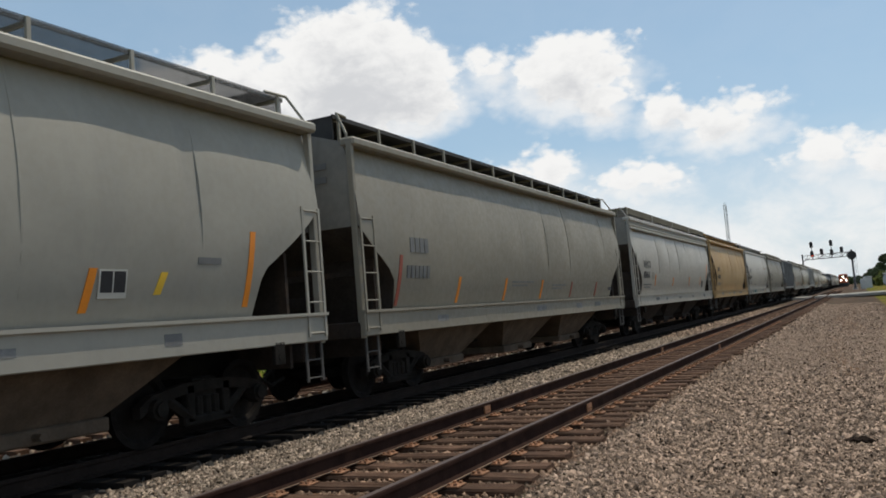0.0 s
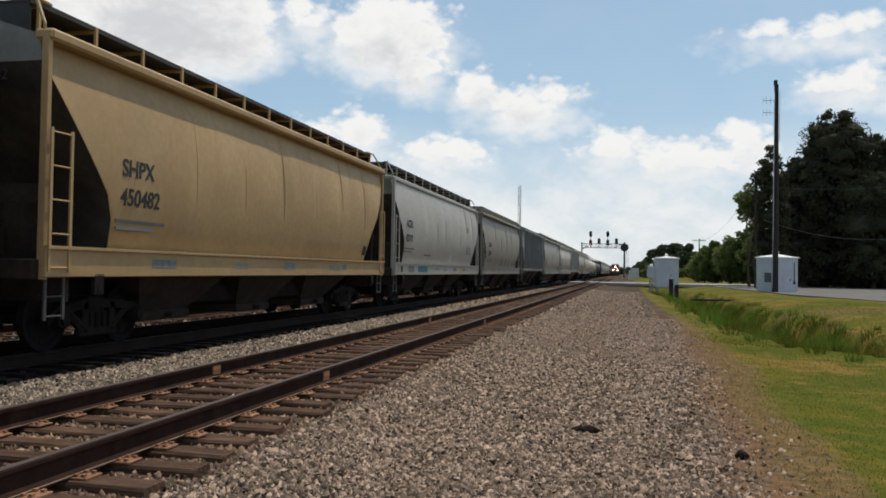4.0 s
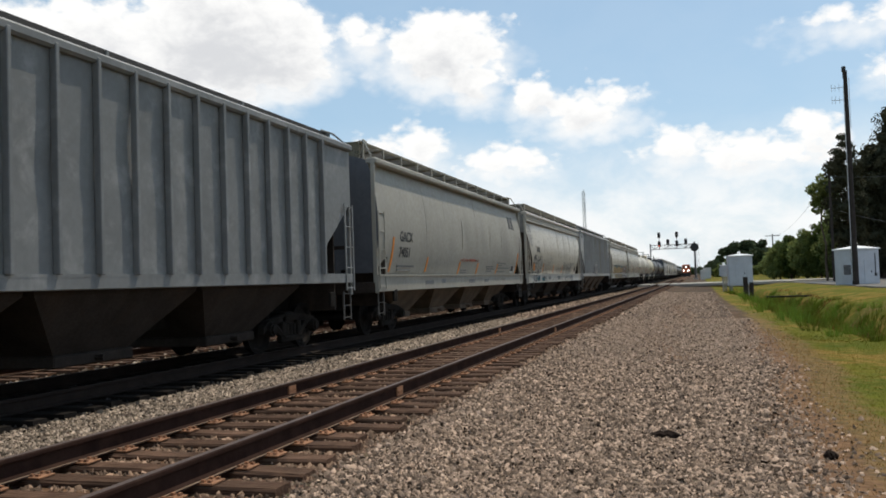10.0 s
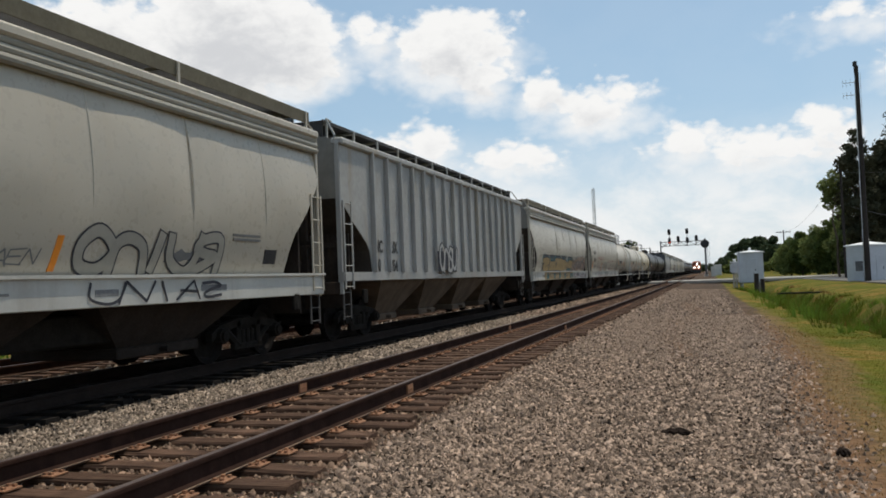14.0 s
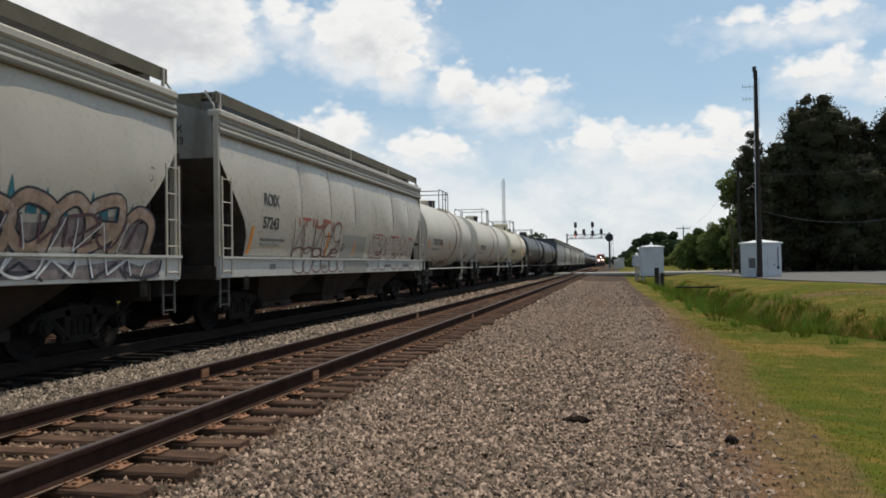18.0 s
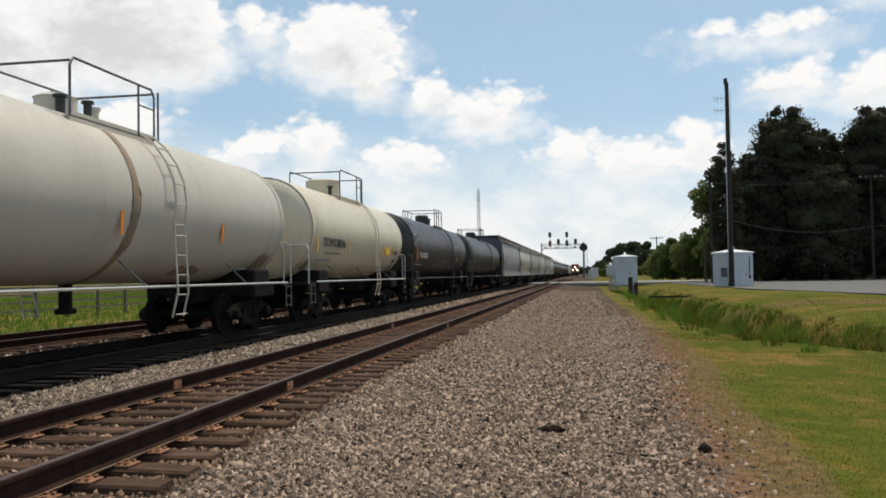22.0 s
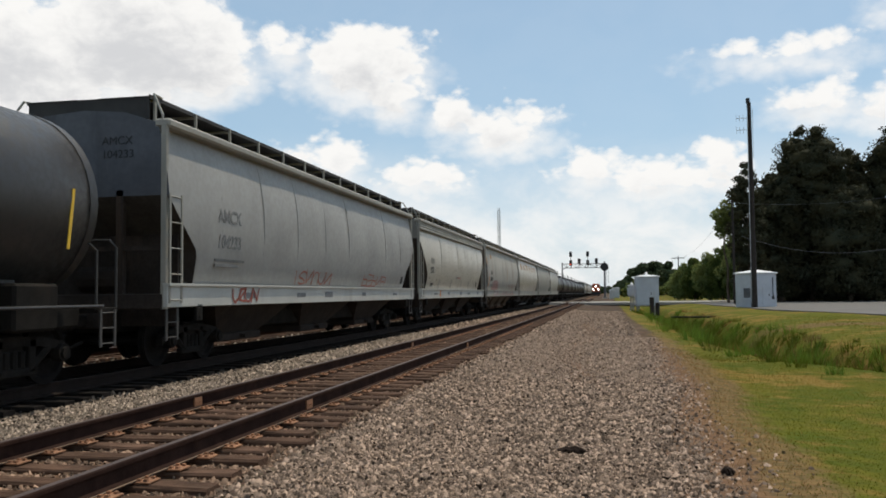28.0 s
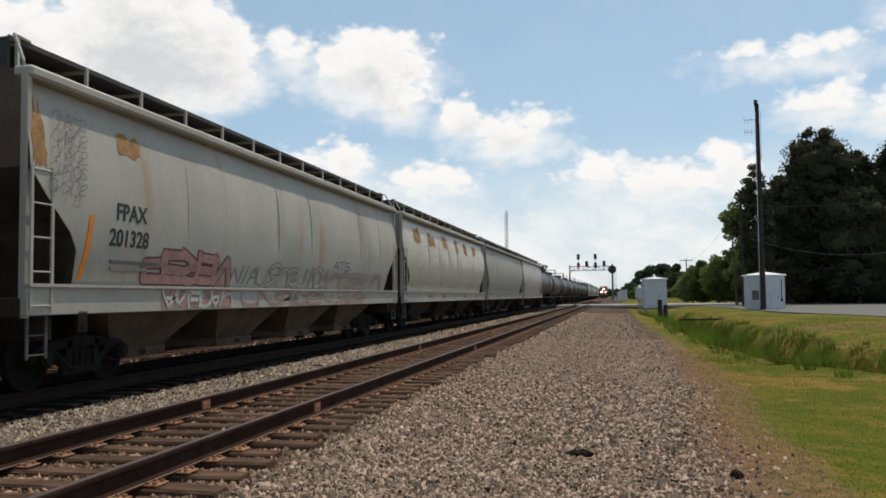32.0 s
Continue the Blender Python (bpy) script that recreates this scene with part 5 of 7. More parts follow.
    if seams and not ribs:
        for sx in (-1, 1):
            for i in range(1, panels):
                y = -(length - 0.1) / 2 + (length - 0.1) * i / panels
                if half - abs(y) < inset + 0.1:
                    continue
                part("weld_seam", lambda: Shape().loft([[(wall_x(z, eave) - 0.01, dy, z) for dy in (-0.02, 0.02)] + [(wall_x(z, eave) + 0.0015, dy, z) for dy in (0.010, -0.010)] for z in np.linspace(1.46, eave - 0.1, 9)]), paint, car, key=("seam", eave), at=pose(0, y, 0, 0, 0, 0 if sx > 0 else 180))
    g = random.Random(seed + 500)
    for k in range(0 if ribs or lead > 380 else 5):
        y = -half + 2.0 + (length - 4.0) * (k + g.uniform(0.1, 0.8)) / 5
        patch(car, "sill_stencil", y, y + g.uniform(0.25, 0.8), 1.17 + g.uniform(0, 0.04), 1.27 + g.uniform(0, 0.06), 1.594, g.choice((ink_faint, ink_grey, ink_faint, paint_sage)), "faint stencil on the sill")
    if mark:
        y = -half + 1.6 if mark_y is None else mark_y
        lettering(car, mark, y, mark_z, 0.35, side(mark_z + 0.1) + 0.012, mark_ink, bold=bold)
        lettering(car, number, y if num_y is None else num_y, num_z, 0.35, side(num_z + 0.1) + 0.012, mark_ink, bold=bold)
        for k in range(2):
            patch(car, "stencil_line", y - 0.05, y + 1.25 - 0.3 * k, num_z - 0.26 - 0.1 * k, num_z - 0.21 - 0.1 * k, side(num_z - 0.2) + 0.010, ink_grey, "small unreadable stencilled line")
    if mark:
        for word, z in ((mark, eave - 0.35), (number, eave - 0.58)):
            text = lettering(car, word, 0, z, 0.2, 0.45, ink, "end_lettering", "small black lettering on the end")
            text.matrix_basis = Matrix.Translation((0.35, -half + 0.05 - 0.008, z)) @ pose(0, 0, 0, 90, 0, 0)
    else:
        for k in range(2):
            part("end_stencil", lambda: Shape().box(-0.42, 0.0, -0.004, 0.004, 0.0, 0.10), ink_grey, car, key="end_stencil", at=pose(1.05, -half + 0.05 - 0.008, eave - 0.4 - 0.22 * k))
    return car


def tank(lead, trail, paint, label, mark="", radius=1.40, mid=2.58, seed=1, band=True, dome=0.32, wide=0.55, mark_y=None, trim=None, plain_edge=True, plat=(-0.3, 2.3), dome_y=0.6, band_y=1.2):
    length = trail - lead
    half = length / 2
    car = begin_car("tank_car", lead, trail, label, "tank car")
    trim = trim or paint
    shell_half = half - 0.75
    band_paint = band_rust if plain_edge else paint
    rail_paint = mast_steel if plain_edge else trim

    def shell():
        rings = []
        for y, k in [(-shell_half - 0.46, 0.02), (-shell_half - 0.44, 0.25), (-shell_half - 0.36, 0.55), (-shell_half - 0.24, 0.80), (-shell_half - 0.10, 0.95), (-shell_half, 1.0)]:
            rings.append((y, k))
        rings += [(-shell_half + 2 * shell_half * i / 10, 1.0) for i in range(1, 10)]
        rings += [(-y, k) for y, k in rings[:6][::-1]]
        return Shape().loft([[(radius * k * math.cos(2 * math.pi * i / 40), y, mid + radius * k * math.sin(2 * math.pi * i / 40)) for i in range(40)] for y, k in rings])

    part("tank_shell", shell, paint, car, smooth=True, key=("tank", length, radius, mid))
    for y in ((band_y, -shell_half + 0.05, shell_half - 0.05) if band else (-shell_half + 0.05, shell_half - 0.05)):
        part("weld_band", lambda: Shape().loft([[((radius + 0.012) * math.cos(2 * math.pi * i / 40), yy, mid + (radius + 0.012) * math.sin(2 * math.pi * i / 40)) for i in range(40)] for yy in (-0.09, 0.09)], caps=False), band_paint if y == band_y else paint, car, smooth=True, key=("weld", radius, mid), at=pose(0, y, 0))
    # manway housing and platform
    part("dome_housing", lambda: Shape().rod((0, 0, mid + radius - 0.05), (0, 0, mid + radius + dome), wide, 20).rod((0, 0, mid + radius + dome), (0, 0, mid + radius + dome + 0.06), wide + 0.02, 20, wide * 0.7), trim, car, "cylindrical valve housing on top", smooth=True, key=("dome", mid, radius, dome, wide), at=pose(0, dome_y, 0))
    part("valve", lambda: Shape().rod((0, 0, mid + radius - 0.05), (0, 0, mid + radius + 0.28), 0.10, 10).rod((-0.12, 0, mid + radius + 0.24), (0.12, 0, mid + radius + 0.24), 0.05), trim, car, key=("valve", mid, radius), at=pose(0.15, dome_y + 0.85, 0))
    part("platform", lambda: Shape().box(-0.85, 0.85, plat[0], plat[1], mid + radius - 0.22, mid + radius - 0.18, 0.01).box(0.80, 0.85, plat[0], plat[1], mid + radius - 0.30, mid + radius - 0.12), trim, car, key=("platform", mid, radius, plat))
    for dx, dy, rr, hh in ((-0.3, 0.5, 0.09, 0.22), (0.35, -0.4, 0.08, 0.2), (0.3, 0.45, 0.07, 0.26)):
        part("valve", lambda: Shape().rod((0, 0, mid + radius - 0.1), (0, 0, mid + radius + hh), rr, 10).rod((0, 0, mid + radius + hh), (0, 0, mid + radius + hh + 0.05), rr * 1.5, 10), tank_black, car, "dark top valve", key=("small_valve", rr, hh, mid, radius), at=pose(dx, dome_y + dy, 0))
    top, deck = mid + radius + 0.72, mid + radius - 0.2

    for x in (-0.85, 0.85):
        part("platform_rail", lambda: Shape().tube([(0, plat[0], deck), (0, plat[0], top - 0.12), (0, plat[0] + 0.1, top), (0, plat[1] - 0.1, top), (0, plat[1], top - 0.12), (0, plat[1], deck)], 0.022), rail_paint, car, key=("platform_rail", deck, plat), at=pose(x, 0, 0))
        part("mid_rail", lambda: Shape().rod((0, 0.9, top - 0.36), (0, plat[1], top - 0.36), 0.016), rail_paint, car, key=("mid_rail", deck, plat), at=pose(x, 0, 0))
        for y in (0.9, 1.6):
            part("rail_post", lambda: Shape().rod((0, 0, deck), (0, 0, top), 0.022), rail_paint, car, key=("rail_post", deck), at=pose(x, y, 0))
    for y in plat:
        part("cross_rail", lambda: Shape().rod((-0.85, 0, top - 0.06), (0.85, 0, top - 0.06), 0.022), rail_paint, car, key=("cross_rail", deck), at=pose(0, y, 0))

    for turn in (0, 180):
        climb = [(1.45, 0.55), (1.56, 1.0)] + [((radius + 0.12) * math.cos(a), mid + (radius + 0.12) * math.sin(a)) for a in (-0.25, 0.0, 0.25, 0.5, 0.75, 0.95)]
        lad = part("ladder", lambda: Shape().tube([(x, -0.2, z) for x, z in climb], 0.02), trim, car, key=("tank_stile", radius, mid), at=pose(0, 0, 0, 0, 0, turn) @ pose(0, (plat[1] - 0.3) * (1 if turn == 0 else -1), 0))
        part("stile", lambda: Shape().tube([(x, 0.2, z) for x, z in climb], 0.02), trim, lad, key=("tank_stile2", radius, mid))
        steps = [((radius + 0.12) * math.cos(a), mid + (radius + 0.12) * math.sin(a)) for a in np.linspace(-0.25, 0.95, 6)] + [(1.52, z) for z in (0.6, 0.95, 1.3, 1.65, 2.0)]
        for x, z in steps:
            part("rung", lambda: Shape().rod((0, -0.2, 0), (0, 0.2, 0), 0.014), trim, lad, key="tank_rung", at=pose(x, 0, z))
        part("side_rail", lambda: Shape().rod((1.50, -half + 0.7, 1.10), (1.50, half - 0.7, 1.10), 0.024, 8), bright_edge if plain_edge else trim, car, key=("tank_side_rail", length), at=pose(0, 0, 0, 0, 0, turn))
        for k in range(3 if plain_edge else 0):
            y = -half + 3.2 + (length - 6.4) * k / 2
            part("rail_bracket", lambda: Shape().rod((1.50, 0, 1.10), (1.12, -0.25, 1.55), 0.016), mast_steel, car, key="rail_bracket", at=pose(0, 0, 0, 0, 0, turn) @ pose(0, y, 0))
    for sy in (-1, 1):
        turn = pose(0, 0, 0, 0, 0, 0 if sy > 0 else 180)
        part("end_platform", lambda: Shape().box(-1.45, 1.45, half - 0.75, half - 0.25, 1.00, 1.08, 0.01).box(-0.3, 0.3, half - 3.2, half - 0.1, 0.70, 1.0, 0.02), under_steel, car, key=("end_platform", length), at=turn)
        part("bolster_web", lambda: Shape().box(-1.32, 1.32, half - 2.35, half - 1.45, 0.78, 1.42, 0.04).box(-1.2, 1.2, half - 1.45, half - 0.8, 0.80, 1.1, 0.03), under_steel, car, key=("web", length), at=turn)
        part("saddle", lambda: Shape().loft([[(1.25 * math.sin(a), y, mid - (radius - 0.03) * math.cos(a) if i < 9 else 0.95) for i, a in enumerate(list(np.linspace(-0.75, 0.75, 9)) + [0.75, -0.75])] for y in (half - 2.3, half - 1.75)]), paint, car, key=("saddle", length, mid, radius), at=turn)
        part("end_handrail", lambda: Shape().tube([(1.42, half - 0.25, 1.05), (1.42, half - 0.25, 1.98), (1.36, half - 0.32, 2.08), (0.9, half - 0.34, 2.08), (0.2, half - 0.34, 1.95), (-0.9, half - 0.34, 2.08), (-1.36, half - 0.32, 2.08), (-1.42, half - 0.25, 1.98), (-1.42, half - 0.25, 1.05)], 0.022).tube([(1.42, half - 0.75, 1.05), (1.42, half - 0.75, 1.9), (1.42, half - 0.95, 2.0)], 0.022), bright_edge if plain_edge else trim, car, key=("end_hand", length), at=turn)
        ladder(car, "end_step", 0.5, 1.05, 0.36, 3, step_steel, pose(1.45, sy * (half - 0.5), 0))
        bogie(car, sy * (half - 1.95))
        coupler(car, sy * (half - 0.1), sy)
    part("bottom_outlet", lambda: Shape().rod((0, 0, 0.72), (0, 0, 1.3), 0.11, 12).box(-0.14, 0.14, -0.14, 0.14, 0.66, 0.76, 0.03), under_steel, car, key="outlet")
    if mark:
        lettering(car, mark, -half + 2.0 if mark_y is None else mark_y, 2.10, 0.36, radius + 0.002, bold=0.006)
        patch(car, "stencil_line", -half + 2.2, -half + 3.8, 1.90, 1.95, math.sqrt(radius ** 2 - 0.66 ** 2) + 0.012, ink_grey, "small unreadable stencilled line")
    return car

# ---------------------------------------------------------------- the train, car by car (metres along the train)
def slashes(car, side, spots, material, z0=1.52, z1=2.15, slant=0.10):
    for y, h in spots:
        patch(car, "paint_slash", y, y + 0.10, z0, z0 + h, side((z0 + z0 + h) / 2) + 0.008, material, "bright dashed paint stroke", slant)


def side_of(eave):
    return lambda z: wall_x(z, eave) + 0.002


S415 = side_of(4.15)
SILL = lambda z: max(S415(z), 1.594 if z < 1.43 else 0)
z_car = hopper(-25.4, -9.3, paint_white, "grey-white covered hopper freight car", seed=20)
a_car = hopper(-8.0, 9.16, paint_grey, "pale grey covered hopper freight car with orange paint slashes", boards=grate_grey, zc=2.95, inset=1.45, seed=2, panels=7, rail_x=1.60, chutes=chute_tan)
slashes(a_car, S415, [(4.33, 0.45), (-3.9, 0.6), (6.85, 0.95)], stripe_orange, z0=1.58)
slashes(a_car, S415, [(5.32, 0.25)], stripe_yellow, z0=1.75)
panel = patch(a_car, "data_panel", 4.55, 4.92, 1.72, 2.02, S415(1.9) + 0.010, white_trim, "black data panel with white rim")
for k in range(2):
    patch(panel, "panel_field", 4.57 + 0.175 * k, 4.725 + 0.175 * k, 1.78, 2.0, S415(1.9) + 0.016, ink)
patch(a_car, "stencil_line", 6.0, 6.4, 2.10, 2.18, S415(2.1) + 0.008, ink_grey)
b_car = hopper(10.18, 26.46, paint_sage, "dull grey-green covered hopper freight car with orange slashes", boards=grate_dark, zc=2.78, inset=1.16, seed=3, chutes=chute_tan)
for k in range(4):
    patch(b_car, "worn_mark", -6.47 + 0.18 * k, -6.33 + 0.18 * k, 2.41, 2.67, S415(2.5) + 0.008, ink_grey, "worn unreadable letter")
for k in range(6):
    patch(b_car, "worn_mark", -6.6 + 0.15 * k, -6.49 + 0.15 * k, 1.96, 2.18, S415(2.1) + 0.008, ink_grey, "worn unreadable digit")
slashes(b_car, S415, [(-6.95, 0.85), (2.7, 0.4), (5.1, 0.4)], stripe_red, z0=1.5)
slashes(b_car, S415, [(-4.55, 0.5), (-2.1, 0.48), (0.3, 0.45)], stripe_orange, z0=1.5)
for y0, y1, z in ((-1.6, -0.2, 1.88), (-1.6, -0.6, 1.80), (1.2, 2.3, 1.80), (1.2, 2.0, 1.72)):
    patch(b_car, "stencil_line", y0, y1, z, z + 0.04, S415(z) + 0.008, ink_faint, "small unreadable stencilled line")
patch(b_car, "data_panel", 6.6, 7.0, 1.65, 1.9, S415(1.7) + 0.008, ink)
c_car = hopper(28.31, 45.23, paint_white, "white covered hopper freight car with ribbed roof edge", "MWCX", "480663", boards=grate_pale, zc=3.25, inset=1.3, bands=True, posts=False, seed=4, mark_y=-6.94, mark_z=2.44, num_z=2.05, num_y=-7.05, panels=8)
spray(c_car, -7.05, -5.8, 2.36, 2.85, S415, paint_grey, 90, "grime", "greyed rub mark behind the lettering")
spray(c_car, -5.7, -5.2, 1.98, 2.4, S415, paint_grey, 91, "grime", "greyed rub mark behind the lettering")
slashes(c_car, S415, [(-5.1, 0.45), (-1.6, 0.35), (2.2, 0.4), (5.2, 0.4)], stripe_orange, z0=1.75)
slashes(c_car, S415, [(7.0, 0.7)], stripe_orange, z0=2.1, slant=0.4)
patch(c_car, "data_panel", 5.75, 6.1, 1.65, 1.98, S415(1.8) + 0.008, ink)
d_car = hopper(46.4, 61.55, paint_tan, "sun-bleached orange-tan covered hopper freight car", "SHPX", "450482", boards=grate_dark, zc=3.8, inset=1.5, seed=5, sill=paint_tan, mark_y=-5.97, mark_z=2.51, num_z=2.09, panels=8)
patch(d_car, "data_panel", 5.7, 6.0, 1.6, 1.85, S415(1.7) + 0.008, ink)
e_car = hopper(62.75, 78.08, paint_white, "grey-white covered hopper freight car with black lettering", "ACFX", "42668", boards=grate_dark, zc=3.6, inset=1.4, seed=6, sill=paint_white, mark_y=-6.30, mark_z=2.63, num_z=2.16, panels=10, bold=0.010, rail_x=1.40)
for k in range(7):
    patch(e_car, "stencil_line", 4.5, 5.6 - 0.1 * (k % 3), 1.95 + 0.09 * k, 1.99 + 0.09 * k, S415(2.2) + 0.008, ink_grey, "small unreadable stencilled line")
for y0, y1, z0, z1, m in ((-3.4, -2.4, 1.72, 1.78, ink_grey), (1.0, 1.5, 1.55, 1.85, white_trim), (6.2, 6.4, 1.65, 1.8, ink), (4.6, 4.9, 2.95, 3.15, rust_patch)):
    patch(e_car, "paint_mark", y0, y1, z0, z1, S415((z0 + z1) / 2) + 0.010, m)
for y0, y1, m in ((-5.9, -5.2, ink_grey), (-4.6, -3.2, spray_teal), (-6.9, -6.7, ink), (3.2, 3.4, stripe_yellow)):
    patch(e_car, "sill_stencil", y0, y1, 1.14, 1.34, 1.60, m, "worn stencil on the sill")
f_car = hopper(79.32, 94.52, paint_sage, "dull sage-grey covered hopper freight car", "ACFX", "56988", boards=grate_pale, zc=3.6, inset=1.3, posts=False, seed=7, sill=paint_sage, mark_y=-5.71, mark_z=2.49, num_z=2.05, panels=7)
patch(f_car, "data_panel", 5.55, 6.0, 1.62, 1.95, S415(1.8) + 0.008, ink, "black consolidated data panel")
for y in (-0.9, 0.9, 2.2, 4.0):
    spray(f_car, y, y + 0.7, 1.5, 2.0, S415, ink_grey, int(y * 10), "grime_patch", "dark rubbed grime patch")
g_car = hopper(96.07, 110.91, paint_dark_grey_sheen, "dark grey ribbed covered hopper freight car", eave=4.20, zc=3.05, inset=1.45, ribs=True, bays=3, posts=False, boards=grate_dark, seed=8, board_z=0.30, chutes=chute_dirt_shade)
for word, y, z in (("PL", -6.08, 2.64), ("CX", -5.42, 2.64), ("22", -6.08, 2.23), ("69", -5.42, 2.23)):
    lettering(g_car, word, y, z, 0.35, 1.568, bold=0.006)
slashes(g_car, lambda z: 1.56, [(-6.12, 0.35), (-3.2, 0.7)], stripe_orange, z0=1.5)
h_car = hopper(112.34, 129.17, paint_grey, "pale grey-white covered hopper freight car", "GACX", "74051", boards=grate_pale, zc=1.5, inset=0.8, bays=4, seed=9, mark_y=-6.86, mark_z=2.29, num_z=1.90, panels=9, chutes=chute_tan, end_paint=end_slate)
slashes(h_car, S415, [(-7.45, 0.85), (-4.6, 0.4)], stripe_orange)
lettering(h_car, "DO NOT HAMMER", -1.1, 1.86, 0.115, S415(1.9) + 0.012, stripe_red, "warning_line", "red stencilled warning")
patch(h_car, "warning_line", 0.0, 0.72, 1.87, 1.95, S415(1.9) + 0.010, stripe_red, "unreadable red stencilled words")
lettering(h_car, "OF CAR", 0.76, 1.86, 0.115, S415(1.9) + 0.012, stripe_red, "warning_line", "red stencilled warning")
slashes(h_car, S415, [(-1.24, 0.38), (1.05, 0.38), (3.95, 0.36)], stripe_orange, z0=1.46)
for y0, y1, z in ((-0.88, -0.18, 1.56), (-0.88, -0.18, 1.49), (2.45, 3.5, 1.70), (2.5, 3.7, 1.62), (2.5, 3.3, 1.54), (4.15, 5.4, 1.84), (4.15, 4.8, 1.76), (4.15, 6.2, 1.66), (4.15, 5.5, 1.52)):
    patch(h_car, "stencil_line", y0, y1, z, z + 0.04, S415(z) + 0.010, ink_grey, "small unreadable stencilled line")
slashes(h_car, S415, [(7.38, 0.85)], stripe_orange, z0=1.46, slant=0.22)
panel = patch(h_car, "data_panel", 6.44, 6.96, 1.50, 1.80, S415(1.65) + 0.010, white_trim, "black data panel with white rim")
for k in range(2):
    patch(panel, "panel_field", 6.48 + 0.23 * k, 6.69 + 0.23 * k, 1.57, 1.77, S415(1.67) + 0.016, ink)
patch(h_car, "repair_plate", 7.06, 7.24, 1.54, 1.71, S415(1.62) + 0.010, white_trim, "small pale repair plate")
for k in range(4):
    patch(h_car, "emblem_bar", 6.12 + 0.44 * k, 6.50 + 0.44 * k, 3.25, 3.72, S415(3.6) + 0.022, ink, "dark block of a painted emblem", 0.05)
i_car = hopper(130.49, 147.51, paint_cream, "cream-white covered hopper freight car with black graffiti", boards=grate_pale, zc=3.3, inset=1.3, bands=True, posts=False, seed=10, sill=white_trim, panels=8)
lettering(i_car, "ROIX", -6.28, 2.47, 0.35, S415(2.6) + 0.012, bold=0.008)
tag(i_car, "bolt comb zig flag loop", -8.25, -7.38, 3.30, 3.66, S415, spray_black, 0.030, 1, lift=0.022)
tag(i_car, "comb cup peak arch comb hook", -8.28, -7.38, 2.86, 3.22, S415, spray_black, 0.030, 2, lift=0.022)
tag(i_car, "bar tee hook zig", -7.75, -7.4, 2.70, 2.80, S415, spray_black, 0.016, 3, lift=0.016)
spray(i_car, -7.1, -4.95, 1.46, 1.66, S415, spray_black, 9)
spray(i_car, -6.95, -6.45, 2.12, 2.34, S415, spray_black, 4)
tag(i_car, "tee comb bar zig peak tee", -6.9, -5.0, 2.06, 2.32, S415, spray_black, 0.035, 8)
tag(i_car, "flag comb loop arch hook", -7.05, -4.85, 1.54, 2.10, S415, spray_black, 0.034, 5, fill=paint_grey, block=0.13, lift=0.012)
slashes(i_car, lambda z: S415(z) + 0.016, [(-7.02, 0.42), (-6.86, 0.42)], stripe_orange, z0=1.62)
tag(i_car, "arch zig peak", -4.72, -4.15, 1.72, 2.0, S415, spray_black, 0.022, 21)
tag(i_car, "bar arch loop zig", -4.1, -1.9, 1.52, 2.05, S415, ink_faint, 0.02, 22, fill=paint_cream, block=0.10)
spray(i_car, -6.4, -5.7, 1.12, 1.38, SILL, spray_teal, 5)
spray(i_car, -5.2, -4.5, 1.10, 1.34, SILL, spray_teal, 6)
tag(i_car, "zig cup flag bar hook peak", -7.4, -5.7, 1.10, 1.38, SILL, spray_black, 0.045, 23, lift=0.010)
tag(i_car, "zig arch peak bar", -4.9, -3.95, 1.10, 1.36, SILL, spray_black, 0.045, 24)
tag(i_car, "cup cane bolt loop", -4.15, -1.65, 1.48, 2.18, S415, spray_black, 0.017, 25, fill=paint_cream, block=0.16, lean=0.0, lift=0.012)
tag(i_car, "cup peak arch zig", -4.1, -1.4, 1.08, 1.36, SILL, ink_grey, 0.022, 26)
tag(i_car, "hook cup flag arch loop peak comb zig", -0.5, 1.25, 1.56, 1.76, S415, ink_grey, 0.020, 27)
tag(i_car, "loop arch bar cup flag", 1.85, 4.95, 1.48, 2.02, S415, spray_black, 0.026, 28, fill=paint_grey, block=0.15, lift=0.010)
spray(i_car, 3.6, 4.7, 1.62, 1.86, S415, ink_grey, 31)
tag(i_car, "cup zig bar peak hook", 2.0, 4.9, 1.08, 1.38, SILL, spray_black, 0.040, 29)
for k in range(3):
    patch(i_car, "stencil_line", -0.7, 0.6 + 0.15 * (k % 2), 1.16 + 0.07 * k, 1.19 + 0.07 * k, 1.600, ink_grey, "small unreadable stencilled line")
patch(i_car, "data_panel", 6.35, 6.75, 1.62, 1.86, S415(1.75) + 0.008, ink, "black data panel")
for k in range(3):
    patch(i_car, "stencil_line", 5.3, 6.15, 1.98 + 0.07 * k, 2.02 + 0.07 * k, S415(2.05) + 0.008, ink_grey, "small unreadable stencilled line")
slashes(i_car, S415, [(-4.45, 0.45), (-1.4, 0.42), (1.45, 0.42)], stripe_orange, z0=1.5)
j_car = hopper(148.44, 166.19, paint_pale_rib, "pale grey ribbed covered hopper freight car with a black tag", eave=4.20, zc=3.0, inset=1.6, ribs=True, bays=4, posts=True, boards=grate_dark, seed=11, board_z=0.46, chutes=chute_tan)
for word, y, z in (("NC", -7.04, 1.92), ("40", -7.04, 1.49), ("UX", -6.06, 1.92), ("054", -6.10, 1.49)):
    text = lettering(j_car, word, y, z, 0.39, 1.568, bold=0.008)
    text.matrix_basis = text.matrix_basis @ Matrix.Diagonal((0.78, 1, 1, 1))
RIBBED = lambda z: 1.658
